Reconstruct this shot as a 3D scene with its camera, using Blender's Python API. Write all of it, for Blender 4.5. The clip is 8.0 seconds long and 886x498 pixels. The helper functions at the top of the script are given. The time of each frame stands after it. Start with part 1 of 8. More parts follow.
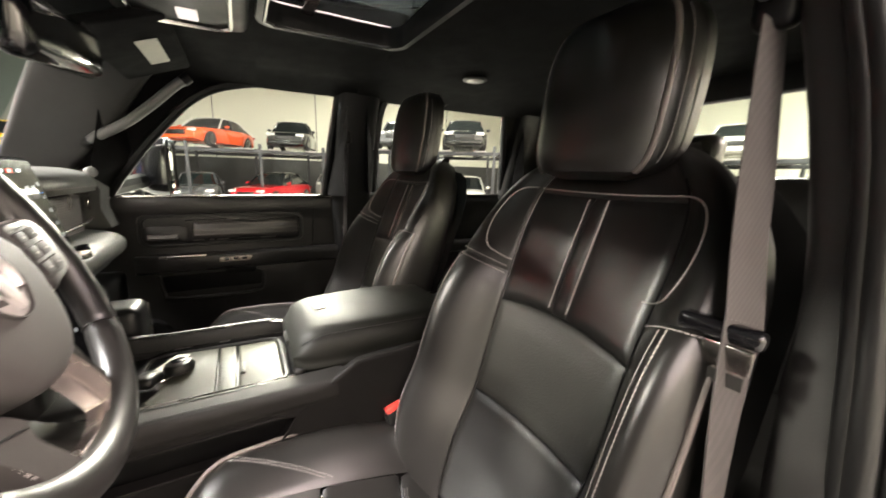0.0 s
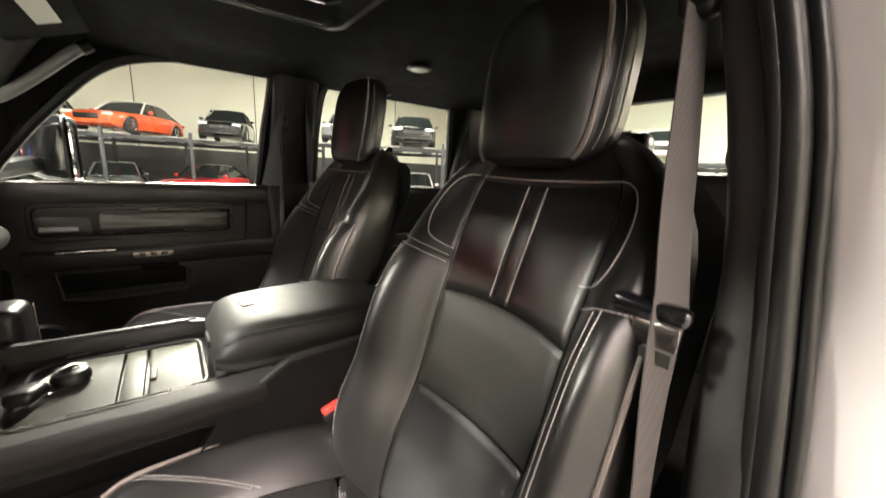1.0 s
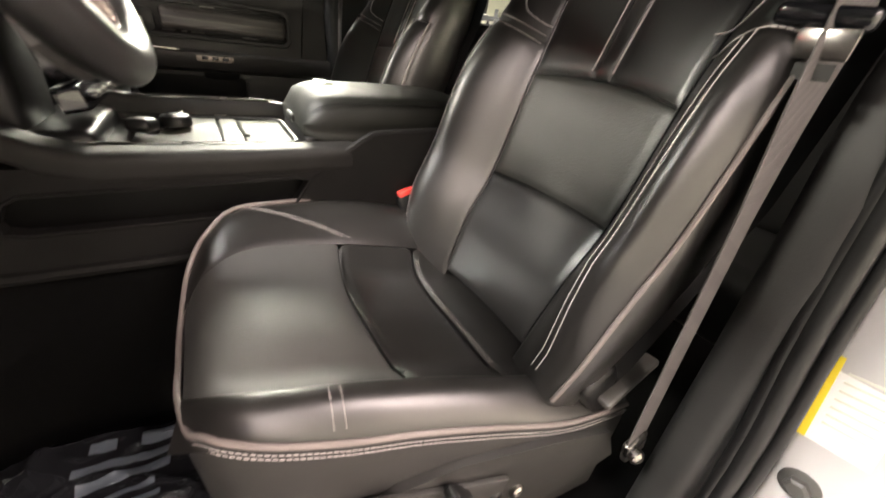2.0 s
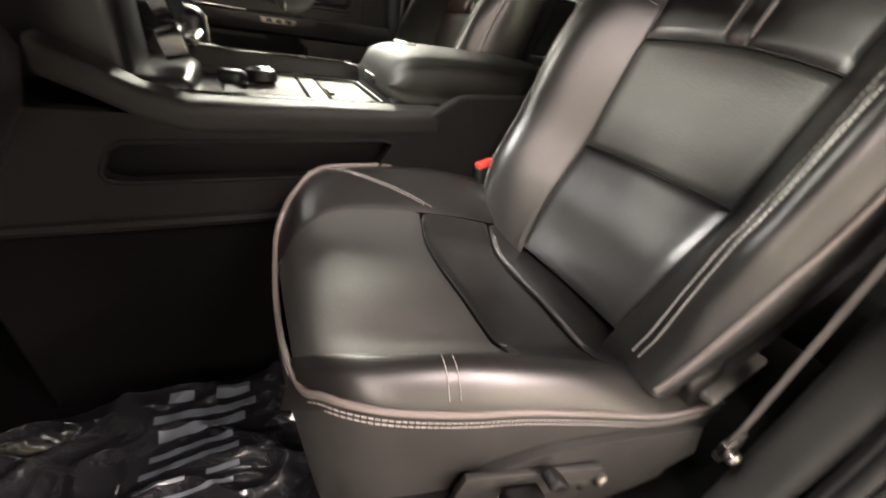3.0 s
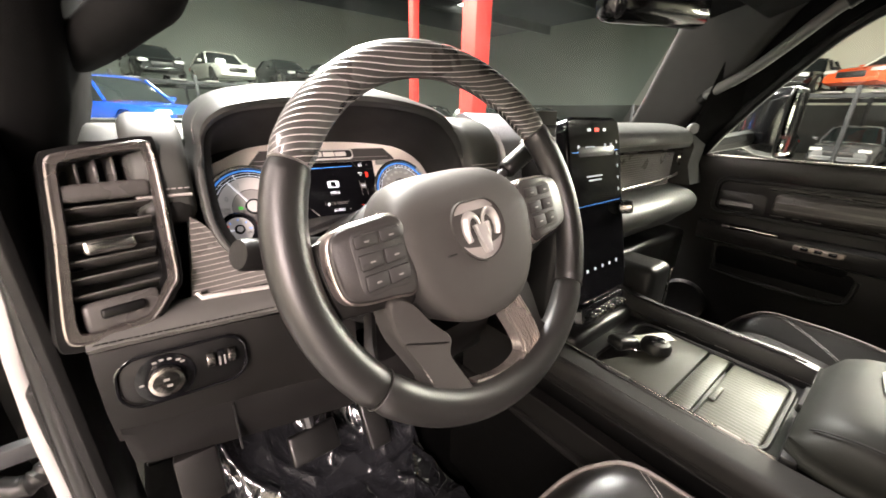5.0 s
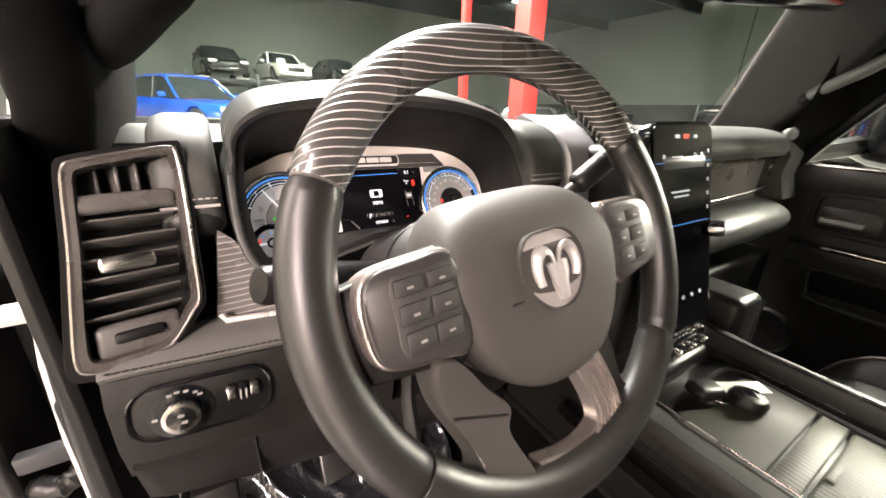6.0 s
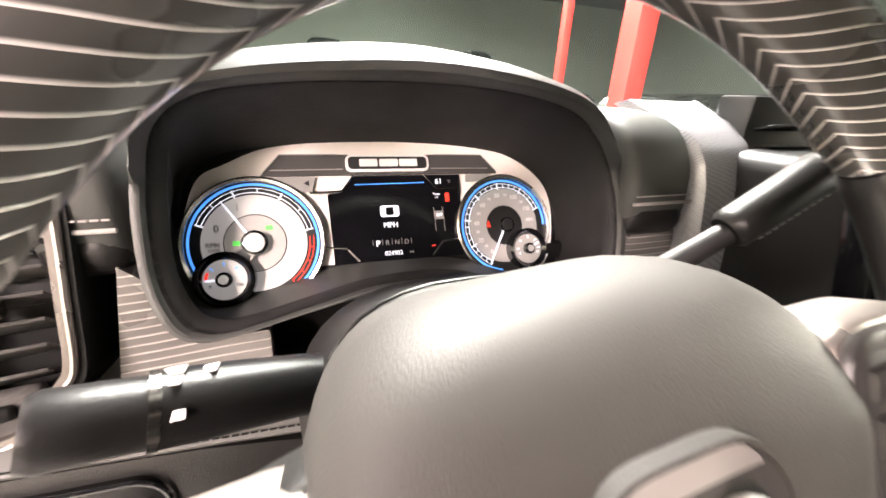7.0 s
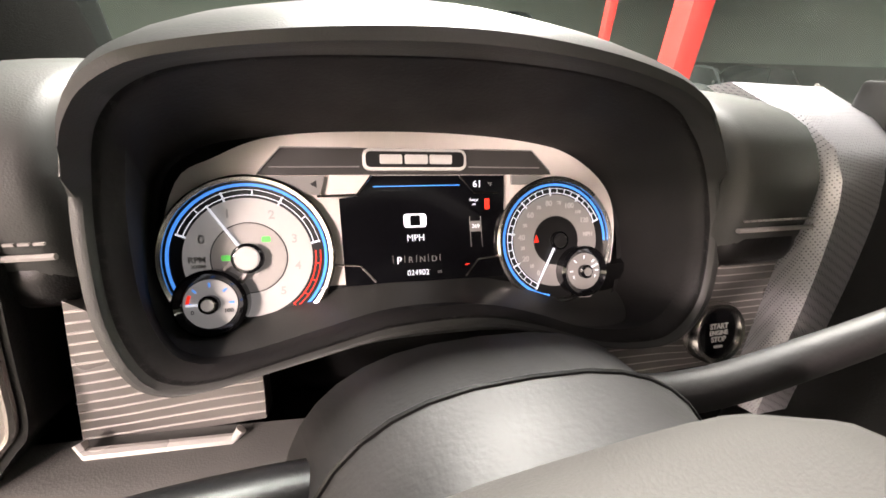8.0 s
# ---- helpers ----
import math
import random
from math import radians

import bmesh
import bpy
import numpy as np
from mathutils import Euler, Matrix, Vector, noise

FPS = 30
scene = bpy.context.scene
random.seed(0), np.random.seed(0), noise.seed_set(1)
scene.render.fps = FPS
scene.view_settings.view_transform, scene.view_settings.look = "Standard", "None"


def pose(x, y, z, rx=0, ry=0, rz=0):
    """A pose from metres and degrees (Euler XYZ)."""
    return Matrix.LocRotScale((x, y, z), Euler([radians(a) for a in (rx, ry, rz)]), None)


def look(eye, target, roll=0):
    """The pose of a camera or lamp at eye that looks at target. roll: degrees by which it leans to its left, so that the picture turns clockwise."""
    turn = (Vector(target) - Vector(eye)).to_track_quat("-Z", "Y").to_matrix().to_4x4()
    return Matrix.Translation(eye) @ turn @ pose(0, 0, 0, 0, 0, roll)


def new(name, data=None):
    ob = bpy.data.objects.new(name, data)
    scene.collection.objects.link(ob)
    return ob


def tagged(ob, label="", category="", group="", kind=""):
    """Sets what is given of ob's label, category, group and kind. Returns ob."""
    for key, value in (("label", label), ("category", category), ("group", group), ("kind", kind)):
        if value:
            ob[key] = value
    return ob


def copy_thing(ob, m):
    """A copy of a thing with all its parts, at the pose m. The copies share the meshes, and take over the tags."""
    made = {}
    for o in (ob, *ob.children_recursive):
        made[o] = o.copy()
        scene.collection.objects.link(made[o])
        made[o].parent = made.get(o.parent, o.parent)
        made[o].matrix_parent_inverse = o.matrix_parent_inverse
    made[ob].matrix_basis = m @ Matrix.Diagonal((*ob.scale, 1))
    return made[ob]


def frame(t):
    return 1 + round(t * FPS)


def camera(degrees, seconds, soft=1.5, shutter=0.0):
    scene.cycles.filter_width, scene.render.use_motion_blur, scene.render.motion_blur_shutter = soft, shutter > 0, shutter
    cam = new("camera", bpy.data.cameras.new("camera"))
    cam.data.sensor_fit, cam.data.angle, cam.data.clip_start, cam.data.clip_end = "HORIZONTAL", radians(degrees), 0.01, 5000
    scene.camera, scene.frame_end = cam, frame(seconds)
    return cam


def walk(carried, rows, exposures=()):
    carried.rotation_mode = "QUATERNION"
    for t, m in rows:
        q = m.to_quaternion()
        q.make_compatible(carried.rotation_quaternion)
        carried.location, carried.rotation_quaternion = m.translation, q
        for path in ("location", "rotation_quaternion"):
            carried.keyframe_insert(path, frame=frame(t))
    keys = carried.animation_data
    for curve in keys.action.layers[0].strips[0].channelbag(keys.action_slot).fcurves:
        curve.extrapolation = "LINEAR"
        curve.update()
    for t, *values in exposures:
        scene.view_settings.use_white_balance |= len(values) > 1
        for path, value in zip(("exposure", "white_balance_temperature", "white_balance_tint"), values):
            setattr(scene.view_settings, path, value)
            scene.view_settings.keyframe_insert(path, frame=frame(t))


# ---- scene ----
cam = camera(100.7, 8.0, 1.6, 0.35)
PATH = [
    (0, (-0.791, -0.166, 1.507), (0.926, -1.115, 1.116), 1.4),
    (0.5, (-0.791, -0.188, 1.514), (0.818, -1.346, 1.249), 2.7),
    (1, (-0.78, -0.194, 1.487), (0.788, -1.371, 1.09), 2.6),
    (1.5, (-0.786, -0.161, 1.384), (0.734, -1.233, 0.65), 5.2),
    (1.7, (-0.791, -0.139, 1.347), (0.705, -1.161, 0.499), 6.2),
    (2.8, (-0.748, -0.002, 1.23), (0.671, -0.939, 0.178), 10.3),
    (3, (-0.729, -0.011, 1.254), (0.743, -0.872, 0.209), 9.7),
    (3.5, (-0.746, -0.113, 1.375), (0.989, 0.158, 0.418), -1.6),
    (4, (-0.704, -0.179, 1.443), (0.837, 0.827, 0.661), -5.4),
    (4.5, (-0.653, -0.224, 1.484), (0.729, 1.034, 0.771), -0.3),
    (5, (-0.635, -0.239, 1.521), (0.535, 1.226, 0.826), 1.4),
    (5.2, (-0.632, -0.234, 1.526), (0.489, 1.259, 0.808), 1.7),
    (6.3, (-0.563, -0.127, 1.523), (0.312, 1.536, 0.840), 1.9),
    (6.5, (-0.528, -0.096, 1.517), (0.241, 1.622, 0.84), 2.1),
    (7, (-0.474, -0.026, 1.518), (0.123, 1.721, 0.749), 2.2),
    (7.5, (-0.462, 0.036, 1.519), (0.02, 1.778, 0.663), 3.0),
    (8, (-0.459, 0.055, 1.527), (-0.002, 1.77, 0.604), 3.5),
]
walk(cam, [(t, look(eye, target, roll)) for t, eye, target, roll in PATH], [(0, 0.1, 6500, 16), (1.7, 0.05, 6500, 16), (2.8, -0.1, 6500, 16), (3.5, 0.0, 6500, 16), (4, 0.0, 6500, 16), (4.5, -0.12, 6500, 16), (6.5, 0.0, 6500, 16), (7, 0.32, 6500, 16), (7.5, -0.12, 6500, 16), (8, -0.2, 6500, 16)])

# ---------------------------------------------------------------- world and light
world = bpy.data.worlds.new("world")
scene.world = world
world.use_nodes = True
world.node_tree.nodes["Background"].inputs[0].default_value = (0.7, 0.75, 0.72, 1)
world.node_tree.nodes["Background"].inputs[1].default_value = 0.02


def area(name, loc, target, sx, sy, watts, color=(1, 0.96, 0.88)):
    lamp = bpy.data.lights.new(name, "AREA")
    lamp.shape, lamp.size, lamp.size_y, lamp.energy, lamp.color = "RECTANGLE", sx, sy, watts, color
    ob = new(name, lamp)
    ob.matrix_world = look(loc, target)
    return ob


CEIL = 8.0
LAMPS = [(-7.0, -5.0, 1900), (-7.0, 2.6, 600), (0.8, 5.8, 10800), (4.6, 11.5, 5200), (12.2, -6.0, 1100), (20.5, -12.0, 300), (20.5, -7.5, 560), (4.0, 21.0, 700), (17.0, 20.0, 30), (5.0, -12.0, 2200), (-12.6, 4.0, 1500), (-9.5, -12.5, 14000)]
ADDED_FLOOD = Vector((5.6, -0.8, 4.4))
WIDE = lambda x: (2.6, 1.6) if x < -2 else (3.0, 1.0) if 0.5 < x < 1 else (3.0, 1.7) if 12 < x < 13 else (1.0, 1.0)  # spread of the broad light banks
for lx, ly, watts in LAMPS:
    area("hall_lamp", (lx, ly, CEIL - 0.25), (lx, ly, 0), 0.9 * WIDE(lx)[0], 3.2 * WIDE(lx)[1], watts, (1, 0.83, 0.76) if lx < -2 else (1, 0.985, 0.89) if lx < 1 else (1, 0.985, 0.82) if lx < 13 else (1, 0.93, 0.78))
area("added_flood_lamp", ADDED_FLOOD, (0, -0.1, 1.2), 1.3, 4.4, 2900, (1, 0.98, 0.80))

# ---------------------------------------------------------------- materials


def mat(name, color, rough=0.5, metal=0.0, vary=0.15, scale=30.0, bump=0.0, bscale=300.0, spec=0.5, coat=0.0, kind="noise", rvary=0.1):
    m = bpy.data.materials.new(name)
    m.use_nodes = True
    n, l = m.node_tree.nodes, m.node_tree.links
    b = n["Principled BSDF"]
    b.inputs["Metallic"].default_value = metal
    b.inputs["Specular IOR Level"].default_value = spec
    b.inputs["Coat Weight"].default_value = coat
    tc = n.new("ShaderNodeTexCoord")
    no = n.new("ShaderNodeTexNoise")
    no.inputs["Scale"].default_value, no.inputs["Detail"].default_value = scale, 5
    l.new(tc.outputs["Object"], no.inputs["Vector"])
    mix = n.new("ShaderNodeMix")
    mix.data_type = "RGBA"
    c = np.array(color[:3])
    mix.inputs["A"].default_value = (*np.clip(c * (1 - vary), 0, 1), 1)
    mix.inputs["B"].default_value = (*np.clip(c * (1 + vary), 0, 1), 1)
    l.new(no.outputs["Fac"], mix.inputs["Factor"])
    l.new(mix.outputs["Result"], b.inputs["Base Color"])
    big = n.new("ShaderNodeTexNoise")
    big.inputs["Scale"].default_value, big.inputs["Detail"].default_value = scale * 0.23, 3
    l.new(tc.outputs["Object"], big.inputs["Vector"])
    mr = n.new("ShaderNodeMapRange")
    mr.inputs["From Min"].default_value, mr.inputs["From Max"].default_value = 0.3, 0.7
    mr.inputs["To Min"].default_value, mr.inputs["To Max"].default_value = max(0.02, rough - rvary), min(1, rough + rvary)
    l.new(big.outputs["Fac"], mr.inputs["Value"])
    l.new(mr.outputs["Result"], b.inputs["Roughness"])
    if bump:
        if kind == "cells":
            t = n.new("ShaderNodeTexVoronoi")
            out = t.outputs["Distance"]
        else:
            t = n.new("ShaderNodeTexNoise")
            t.inputs["Detail"].default_value = 4
            out = t.outputs["Fac"]
        t.inputs["Scale"].default_value = bscale
        l.new(tc.outputs["Object"], t.inputs["Vector"])
        bp = n.new("ShaderNodeBump")
        bp.inputs["Strength"].default_value, bp.inputs["Distance"].default_value = bump, 0.001
        l.new(out, bp.inputs["Height"])
        l.new(bp.outputs["Normal"], b.inputs["Normal"])
    return m


def striped(name, dark, light, axis, period, duty, rough=0.35, metal=0.0, depth=0.6):
    """Fine parallel grooves of a pressed or woven trim, along one object axis."""
    m = mat(name, dark, rough, metal, 0.2, 60)
    n, l = m.node_tree.nodes, m.node_tree.links
    b = n["Principled BSDF"]
    tc = n.new("ShaderNodeTexCoord")
    sx = n.new("ShaderNodeSeparateXYZ")
    l.new(tc.outputs["UV" if axis == "V" else "Object"], sx.inputs[0])
    mul = n.new("ShaderNodeMath")
    mul.operation, mul.inputs[1].default_value = "MULTIPLY", 1 / period
    l.new(sx.outputs["Y" if axis == "V" else axis], mul.inputs[0])
    fr = n.new("ShaderNodeMath")
    fr.operation = "FRACT"
    l.new(mul.outputs[0], fr.inputs[0])
    lt = n.new("ShaderNodeMapRange")
    lt.interpolation_type = "SMOOTHSTEP"
    lt.inputs["From Min"].default_value, lt.inputs["From Max"].default_value = duty - 0.1, duty + 0.1
    lt.inputs["To Min"].default_value, lt.inputs["To Max"].default_value = 1.0, 0.0
    l.new(fr.outputs[0], lt.inputs["Value"])
    mix = n.new("ShaderNodeMix")
    mix.data_type = "RGBA"
    mix.inputs["A"].default_value, mix.inputs["B"].default_value = (*dark, 1), (*light, 1)
    l.new(lt.outputs["Result"], mix.inputs["Factor"])
    l.new(mix.outputs["Result"], b.inputs["Base Color"])
    bp = n.new("ShaderNodeBump")
    bp.inputs["Strength"].default_value, bp.inputs["Distance"].default_value = depth, 0.0012
    l.new(lt.outputs["Result"], bp.inputs["Height"])
    l.new(bp.outputs["Normal"], b.inputs["Normal"])
    return m


def glow(name, color, power):
    m = bpy.data.materials.new(name)
    m.use_nodes = True
    b = m.node_tree.nodes["Principled BSDF"]
    b.inputs["Base Color"].default_value = (*color, 1)
    b.inputs["Emission Color"].default_value = (*color, 1)
    b.inputs["Emission Strength"].default_value = power
    b.inputs["Roughness"].default_value = 0.3
    return m


def glass(name, tint=(0.95, 1, 0.97), rough=0.0):
    m = bpy.data.materials.new(name)
    m.use_nodes = True
    n, l = m.node_tree.nodes, m.node_tree.links
    n.remove(n["Principled BSDF"])
    t, g, x, f = n.new("ShaderNodeBsdfTransparent"), n.new("ShaderNodeBsdfGlossy"), n.new("ShaderNodeMixShader"), n.new("ShaderNodeMath")
    w, p = n.new("ShaderNodeLayerWeight"), n.new("ShaderNodeMath")
    t.inputs[0].default_value = (*tint, 1)
    g.inputs["Roughness"].default_value = rough
    p.operation, p.inputs[1].default_value = "POWER", 4.0
    f.operation, f.inputs[1].default_value, f.inputs[2].default_value = "MULTIPLY_ADD", 0.5, 0.025
    l.new(w.outputs["Facing"], p.inputs[0])
    l.new(p.outputs[0], f.inputs[0])
    l.new(f.outputs[0], x.inputs[0])
    l.new(t.outputs[0], x.inputs[1])
    l.new(g.outputs[0], x.inputs[2])
    l.new(x.outputs[0], n["Material Output"].inputs[0])
    return m


LEATHER = mat("black_leather", (0.0092, 0.0086, 0.0080), 0.34, 0, 0.25, 25, 0.10, 900, 0.68, 0, "cells", 0.035)
ROLLHIDE = mat("fine_perforated_leather", (0.016, 0.0152, 0.0138), 0.58, 0, 0.2, 25, 0.15, 520, 1.0, 0, "cells", 0.03)
LEATHER_SOFT = mat("perforated_leather", (0.028, 0.0277, 0.0245), 0.42, 0, 0.25, 20, 0.3, 420, 0.5, 0, "cells", 0.04)
HUB = mat("grained_wheel_hide", (0.036, 0.0342, 0.0318), 0.62, 0, 0.2, 30, 0.2, 1100, 0.24)
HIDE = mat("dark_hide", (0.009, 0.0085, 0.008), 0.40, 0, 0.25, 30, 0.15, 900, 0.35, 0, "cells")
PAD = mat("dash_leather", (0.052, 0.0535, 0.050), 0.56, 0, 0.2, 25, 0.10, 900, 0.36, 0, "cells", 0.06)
ARMHIDE = mat("armrest_hide", (0.0068, 0.0072, 0.0058), 0.54, 0, 0.2, 25, 0.12, 900, 0.2)
PIPING = mat("cream_piping", (0.13, 0.112, 0.104), 0.5, 0, 0.12, 200)
THREAD = mat("grey_thread", (0.33, 0.31, 0.295), 0.7, 0, 0.2, 400)
PLASTIC = mat("black_plastic", (0.006, 0.006, 0.006), 0.40, 0, 0.2, 40, 0.2, 600, 0.25)
PLASTIC_GREY = mat("dark_grey_plastic", (0.009, 0.0085, 0.0085), 0.42, 0, 0.2, 30, 0.2, 500, 0.22)
SKIRT = mat("grey_vinyl", (0.028, 0.027, 0.0255), 0.42, 0, 0.15, 20, 0.2, 500, 0.3)
PALEGREY = mat("pale_grey_plastic", (0.065, 0.062, 0.057), 0.5, 0, 0.1, 40, 0.2, 500, 0.3)
WALLSHADE = mat("wall_shade_band", (0.05, 0.052, 0.05), 0.7, 0, 0.2, 1.5, 0.2, 40)
RAILHIDE = mat("console_rail_leather", (0.0085, 0.0080, 0.0074), 0.58, 0, 0.2, 30, 0.15, 900, 0.16, 0, "cells")
RIMHIDE = mat("polished_rim_leather", (0.013, 0.0125, 0.012), 0.38, 0, 0.2, 25, 0.06, 900, 0.55, 0, "cells", 0.04)
# dash leather again, paled for the light on shelf and passenger pads
SHELFLIT = mat("shelf_leather_lit", (0.10, 0.098, 0.093), 0.46, 0, 0.15, 25, 0.1, 900, 0.5, 0, "cells", 0.06)
PASSPADLIT = mat("passenger_leather_lit", (0.082, 0.0845, 0.079), 0.46, 0, 0.15, 25, 0.1, 900, 0.5, 0, "cells", 0.06)
SATIN = mat("satin_handle_grey", (0.13, 0.13, 0.125), 0.4, 0.1, 0.1, 40)
SLAT = mat("grey_vent_plastic", (0.075, 0.071, 0.068), 0.30, 0, 0.15, 60, 0.1, 500, 0.5)
GLOSS = mat("gloss_black", (0.006, 0.006, 0.007), 0.12, 0, 0.1, 20, 0, 1, 0.5, 0.3, rvary=0.04)
CHROME = mat("satin_chrome", (0.62, 0.6, 0.57), 0.22, 1.0, 0.08, 40, rvary=0.06)
DARKCHROME = mat("dark_chrome", (0.32, 0.3, 0.28), 0.25, 1.0, 0.1, 40, rvary=0.06)
SILVERMESH = mat("perforated_silver", (0.46, 0.455, 0.48), 0.40, 0.45, 0.08, 60)


def punched(m, pitch, hole, dark):
    """A regular grid of small dark holes over a material."""
    n, l = m.node_tree.nodes, m.node_tree.links
    b = n["Principled BSDF"]
    tc, vo = n.new("ShaderNodeTexCoord"), n.new("ShaderNodeTexVoronoi")
    vo.inputs["Scale"].default_value, vo.inputs["Randomness"].default_value = 1 / pitch, 0.0
    rot = n.new("ShaderNodeMapping")
    rot.inputs["Rotation"].default_value = (0.0, radians(45), radians(12))
    l.new(tc.outputs["Object"], rot.inputs["Vector"])
    l.new(rot.outputs["Vector"], vo.inputs["Vector"])
    mr, mix = n.new("ShaderNodeMapRange"), n.new("ShaderNodeMix")
    mr.inputs["From Min"].default_value, mr.inputs["From Max"].default_value = hole - 0.06, hole + 0.06
    l.new(vo.outputs["Distance"], mr.inputs["Value"])
    mix.data_type = "RGBA"
    mix.inputs["A"].default_value = (*dark, 1)
    old = b.inputs["Base Color"].links[0].from_socket
    l.new(old, mix.inputs["B"])
    l.new(mr.outputs["Result"], mix.inputs["Factor"])
    l.new(mix.outputs["Result"], b.inputs["Base Color"])


punched(SILVERMESH, 0.0018, 0.30, (0.09, 0.09, 0.10))
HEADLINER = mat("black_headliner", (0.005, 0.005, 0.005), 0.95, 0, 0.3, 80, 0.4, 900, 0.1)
CARPET = mat("black_carpet", (0.002, 0.002, 0.002), 0.95, 0, 0.5, 300, 0.8, 1200, 0.05)
RUBBER = mat("black_rubber", (0.008, 0.008, 0.008), 0.38, 0, 0.2, 60, 0.1, 300, 0.4)
SIDEWALL = mat("grained_side_plastic", (0.0058, 0.0055, 0.0052), 0.72, 0, 0.2, 40, 0.25, 700, 0.1)
BADGE = mat("satin_badge", (0.62, 0.60, 0.56), 0.35, 0.5, 0.05, 40)
POCKETSHADE = mat("pocket_shade_black", (0.0035, 0.0035, 0.0035), 0.5, 0, 0.2, 60, 0.2, 400, 0.08)
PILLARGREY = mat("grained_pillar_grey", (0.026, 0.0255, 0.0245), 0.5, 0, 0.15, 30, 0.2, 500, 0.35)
SHROUD = mat("shroud_plastic", (0.014, 0.0135, 0.0135), 0.6, 0, 0.2, 60, 0.2, 400, 0.3)
WEBBING = striped("seat_belt_webbing", (0.062, 0.056, 0.055), (0.073, 0.066, 0.064), "X", 0.0018, 0.5, 0.7, 0, 0.15)
PAINT = mat("white_paint", (0.47, 0.45, 0.44), 0.25, 0, 0.03, 5, 0, 1, 0.5, 0.5, rvary=0.03)
FOOTBRONZE = mat("bronze_switch_bar", (0.34, 0.29, 0.25), 0.32, 0.7, 0.1, 40)
RED = mat("red_button", (0.75, 0.06, 0.045), 0.4, 0, 0.1, 100)
CARBON = striped("ribbed_wood", (0.050, 0.0475, 0.045), (0.52, 0.49, 0.47), "V", 1.0, 0.13, 0.30, 0, 0.6)
CARBON.node_tree.nodes["Principled BSDF"].inputs["Coat Weight"].default_value = 0.9
RIBS = striped("ribbed_trim", (0.15, 0.141, 0.132), (0.44, 0.41, 0.385), "Z", 0.0065, 0.17, 0.35, 0.2, 0.8)
DOORWOOD = striped("dark_grained_trim", (0.022, 0.0195, 0.017), (0.05, 0.045, 0.04), "Z", 0.02, 0.4, 0.35)
TRAYMAT = striped("ribbed_tray_mat", (0.026, 0.027, 0.0180), (0.040, 0.041, 0.028), "X", 0.008, 0.5, 0.55, 0, 0.7)
TRAY = mat("tray_plastic", (0.026, 0.0268, 0.0190), 0.6, 0, 0.15, 30, 0.2, 400, 0.35)
PLASTICFILM = mat("clear_film", (0.012, 0.0125, 0.0145), 0.12, 0, 0.4, 12, 0.25, 60, 0.8, 0.6, rvary=0.04)
FILMPRINT = mat("film_print", (0.10, 0.115, 0.135), 0.3, 0, 0.2, 40)
SUNGLASS = glass("sunroof_tint", (0.10, 0.11, 0.11))
GLASS = glass("window_glass", (0.94, 0.98, 0.94))
WINDSHIELD = glass("windshield_glass", (0.80, 0.86, 0.84))
SCREEN = mat("dark_screen", (0.004, 0.004, 0.005), 0.12, 0, 0.05, 10, 0, 1, 0.14, 0.0, rvary=0.03)
WHITE_LIT = glow("lit_white", (0.9, 0.93, 1.0), 0.95)
BLUE_LIT = glow("lit_blue", (0.07, 0.30, 0.88), 1.15)
RED_LIT = glow("lit_red", (1.0, 0.04, 0.02), 1.0)
GREEN_LIT = glow("lit_green", (0.1, 0.7, 0.1), 0.6)
DIALDARK = mat("dial_black", (0.012, 0.012, 0.012), 0.4, 0, 0.2, 100)
DIALGREY = mat("dial_grey", (0.3, 0.29, 0.28), 0.4, 0.2, 0.1, 60)
WALL = mat("cream_wall", (0.68, 0.69, 0.58), 0.85, 0, 0.06, 1.2, 0.2, 40)
WALLF = mat("grey_wall", (0.20, 0.22, 0.20), 0.85, 0, 0.08, 0.8, 0.2, 40)
CEILING = mat("dark_ceiling", (0.06, 0.065, 0.07), 0.9, 0, 0.3, 2)
CONCRETE = mat("hall_floor", (0.18, 0.177, 0.165), 0.35, 0, 0.25, 2.5, 0.2, 30, 0.5, 0.2)
REDPAINT = mat("red_enamel", (0.72, 0.035, 0.03), 0.4, 0, 0.08, 4)
STEEL = mat("dark_steel", (0.04, 0.042, 0.045), 0.5, 0.4, 0.2, 8)
TYRE = mat("tyre", (0.015, 0.015, 0.015), 0.8, 0, 0.2, 20)
CARGLASS = mat("car_glass", (0.015, 0.018, 0.018), 0.06, 0, 0.1, 3, 0, 1, 0.6, 0.4)
HEADLAMP = mat("lamp_glass", (0.75, 0.75, 0.72), 0.15, 0.3, 0.05, 10)
TUBE = glow("tube_light", (1, 0.97, 0.88), 6.0)
LABELWHITE = mat("label_white", (0.75, 0.73, 0.7), 0.5, 0, 0.04, 30)
LABELYELLOW = mat("label_yellow", (0.75, 0.58, 0.03), 0.5, 0, 0.05, 30)
PAPER = mat("pale_label", (0.55, 0.54, 0.45), 0.6, 0, 0.1, 60)
MARK = mat("grey_symbol_print", (0.22, 0.212, 0.205), 0.5)

# ---------------------------------------------------------------- shaping helpers
BASE = {}


def thing(name, loc, label, category, group="", kind=""):
    ob = new(name)
    ob.location = loc
    BASE[ob.name] = Vector(loc)
    return tagged(ob, label, category, group, kind)


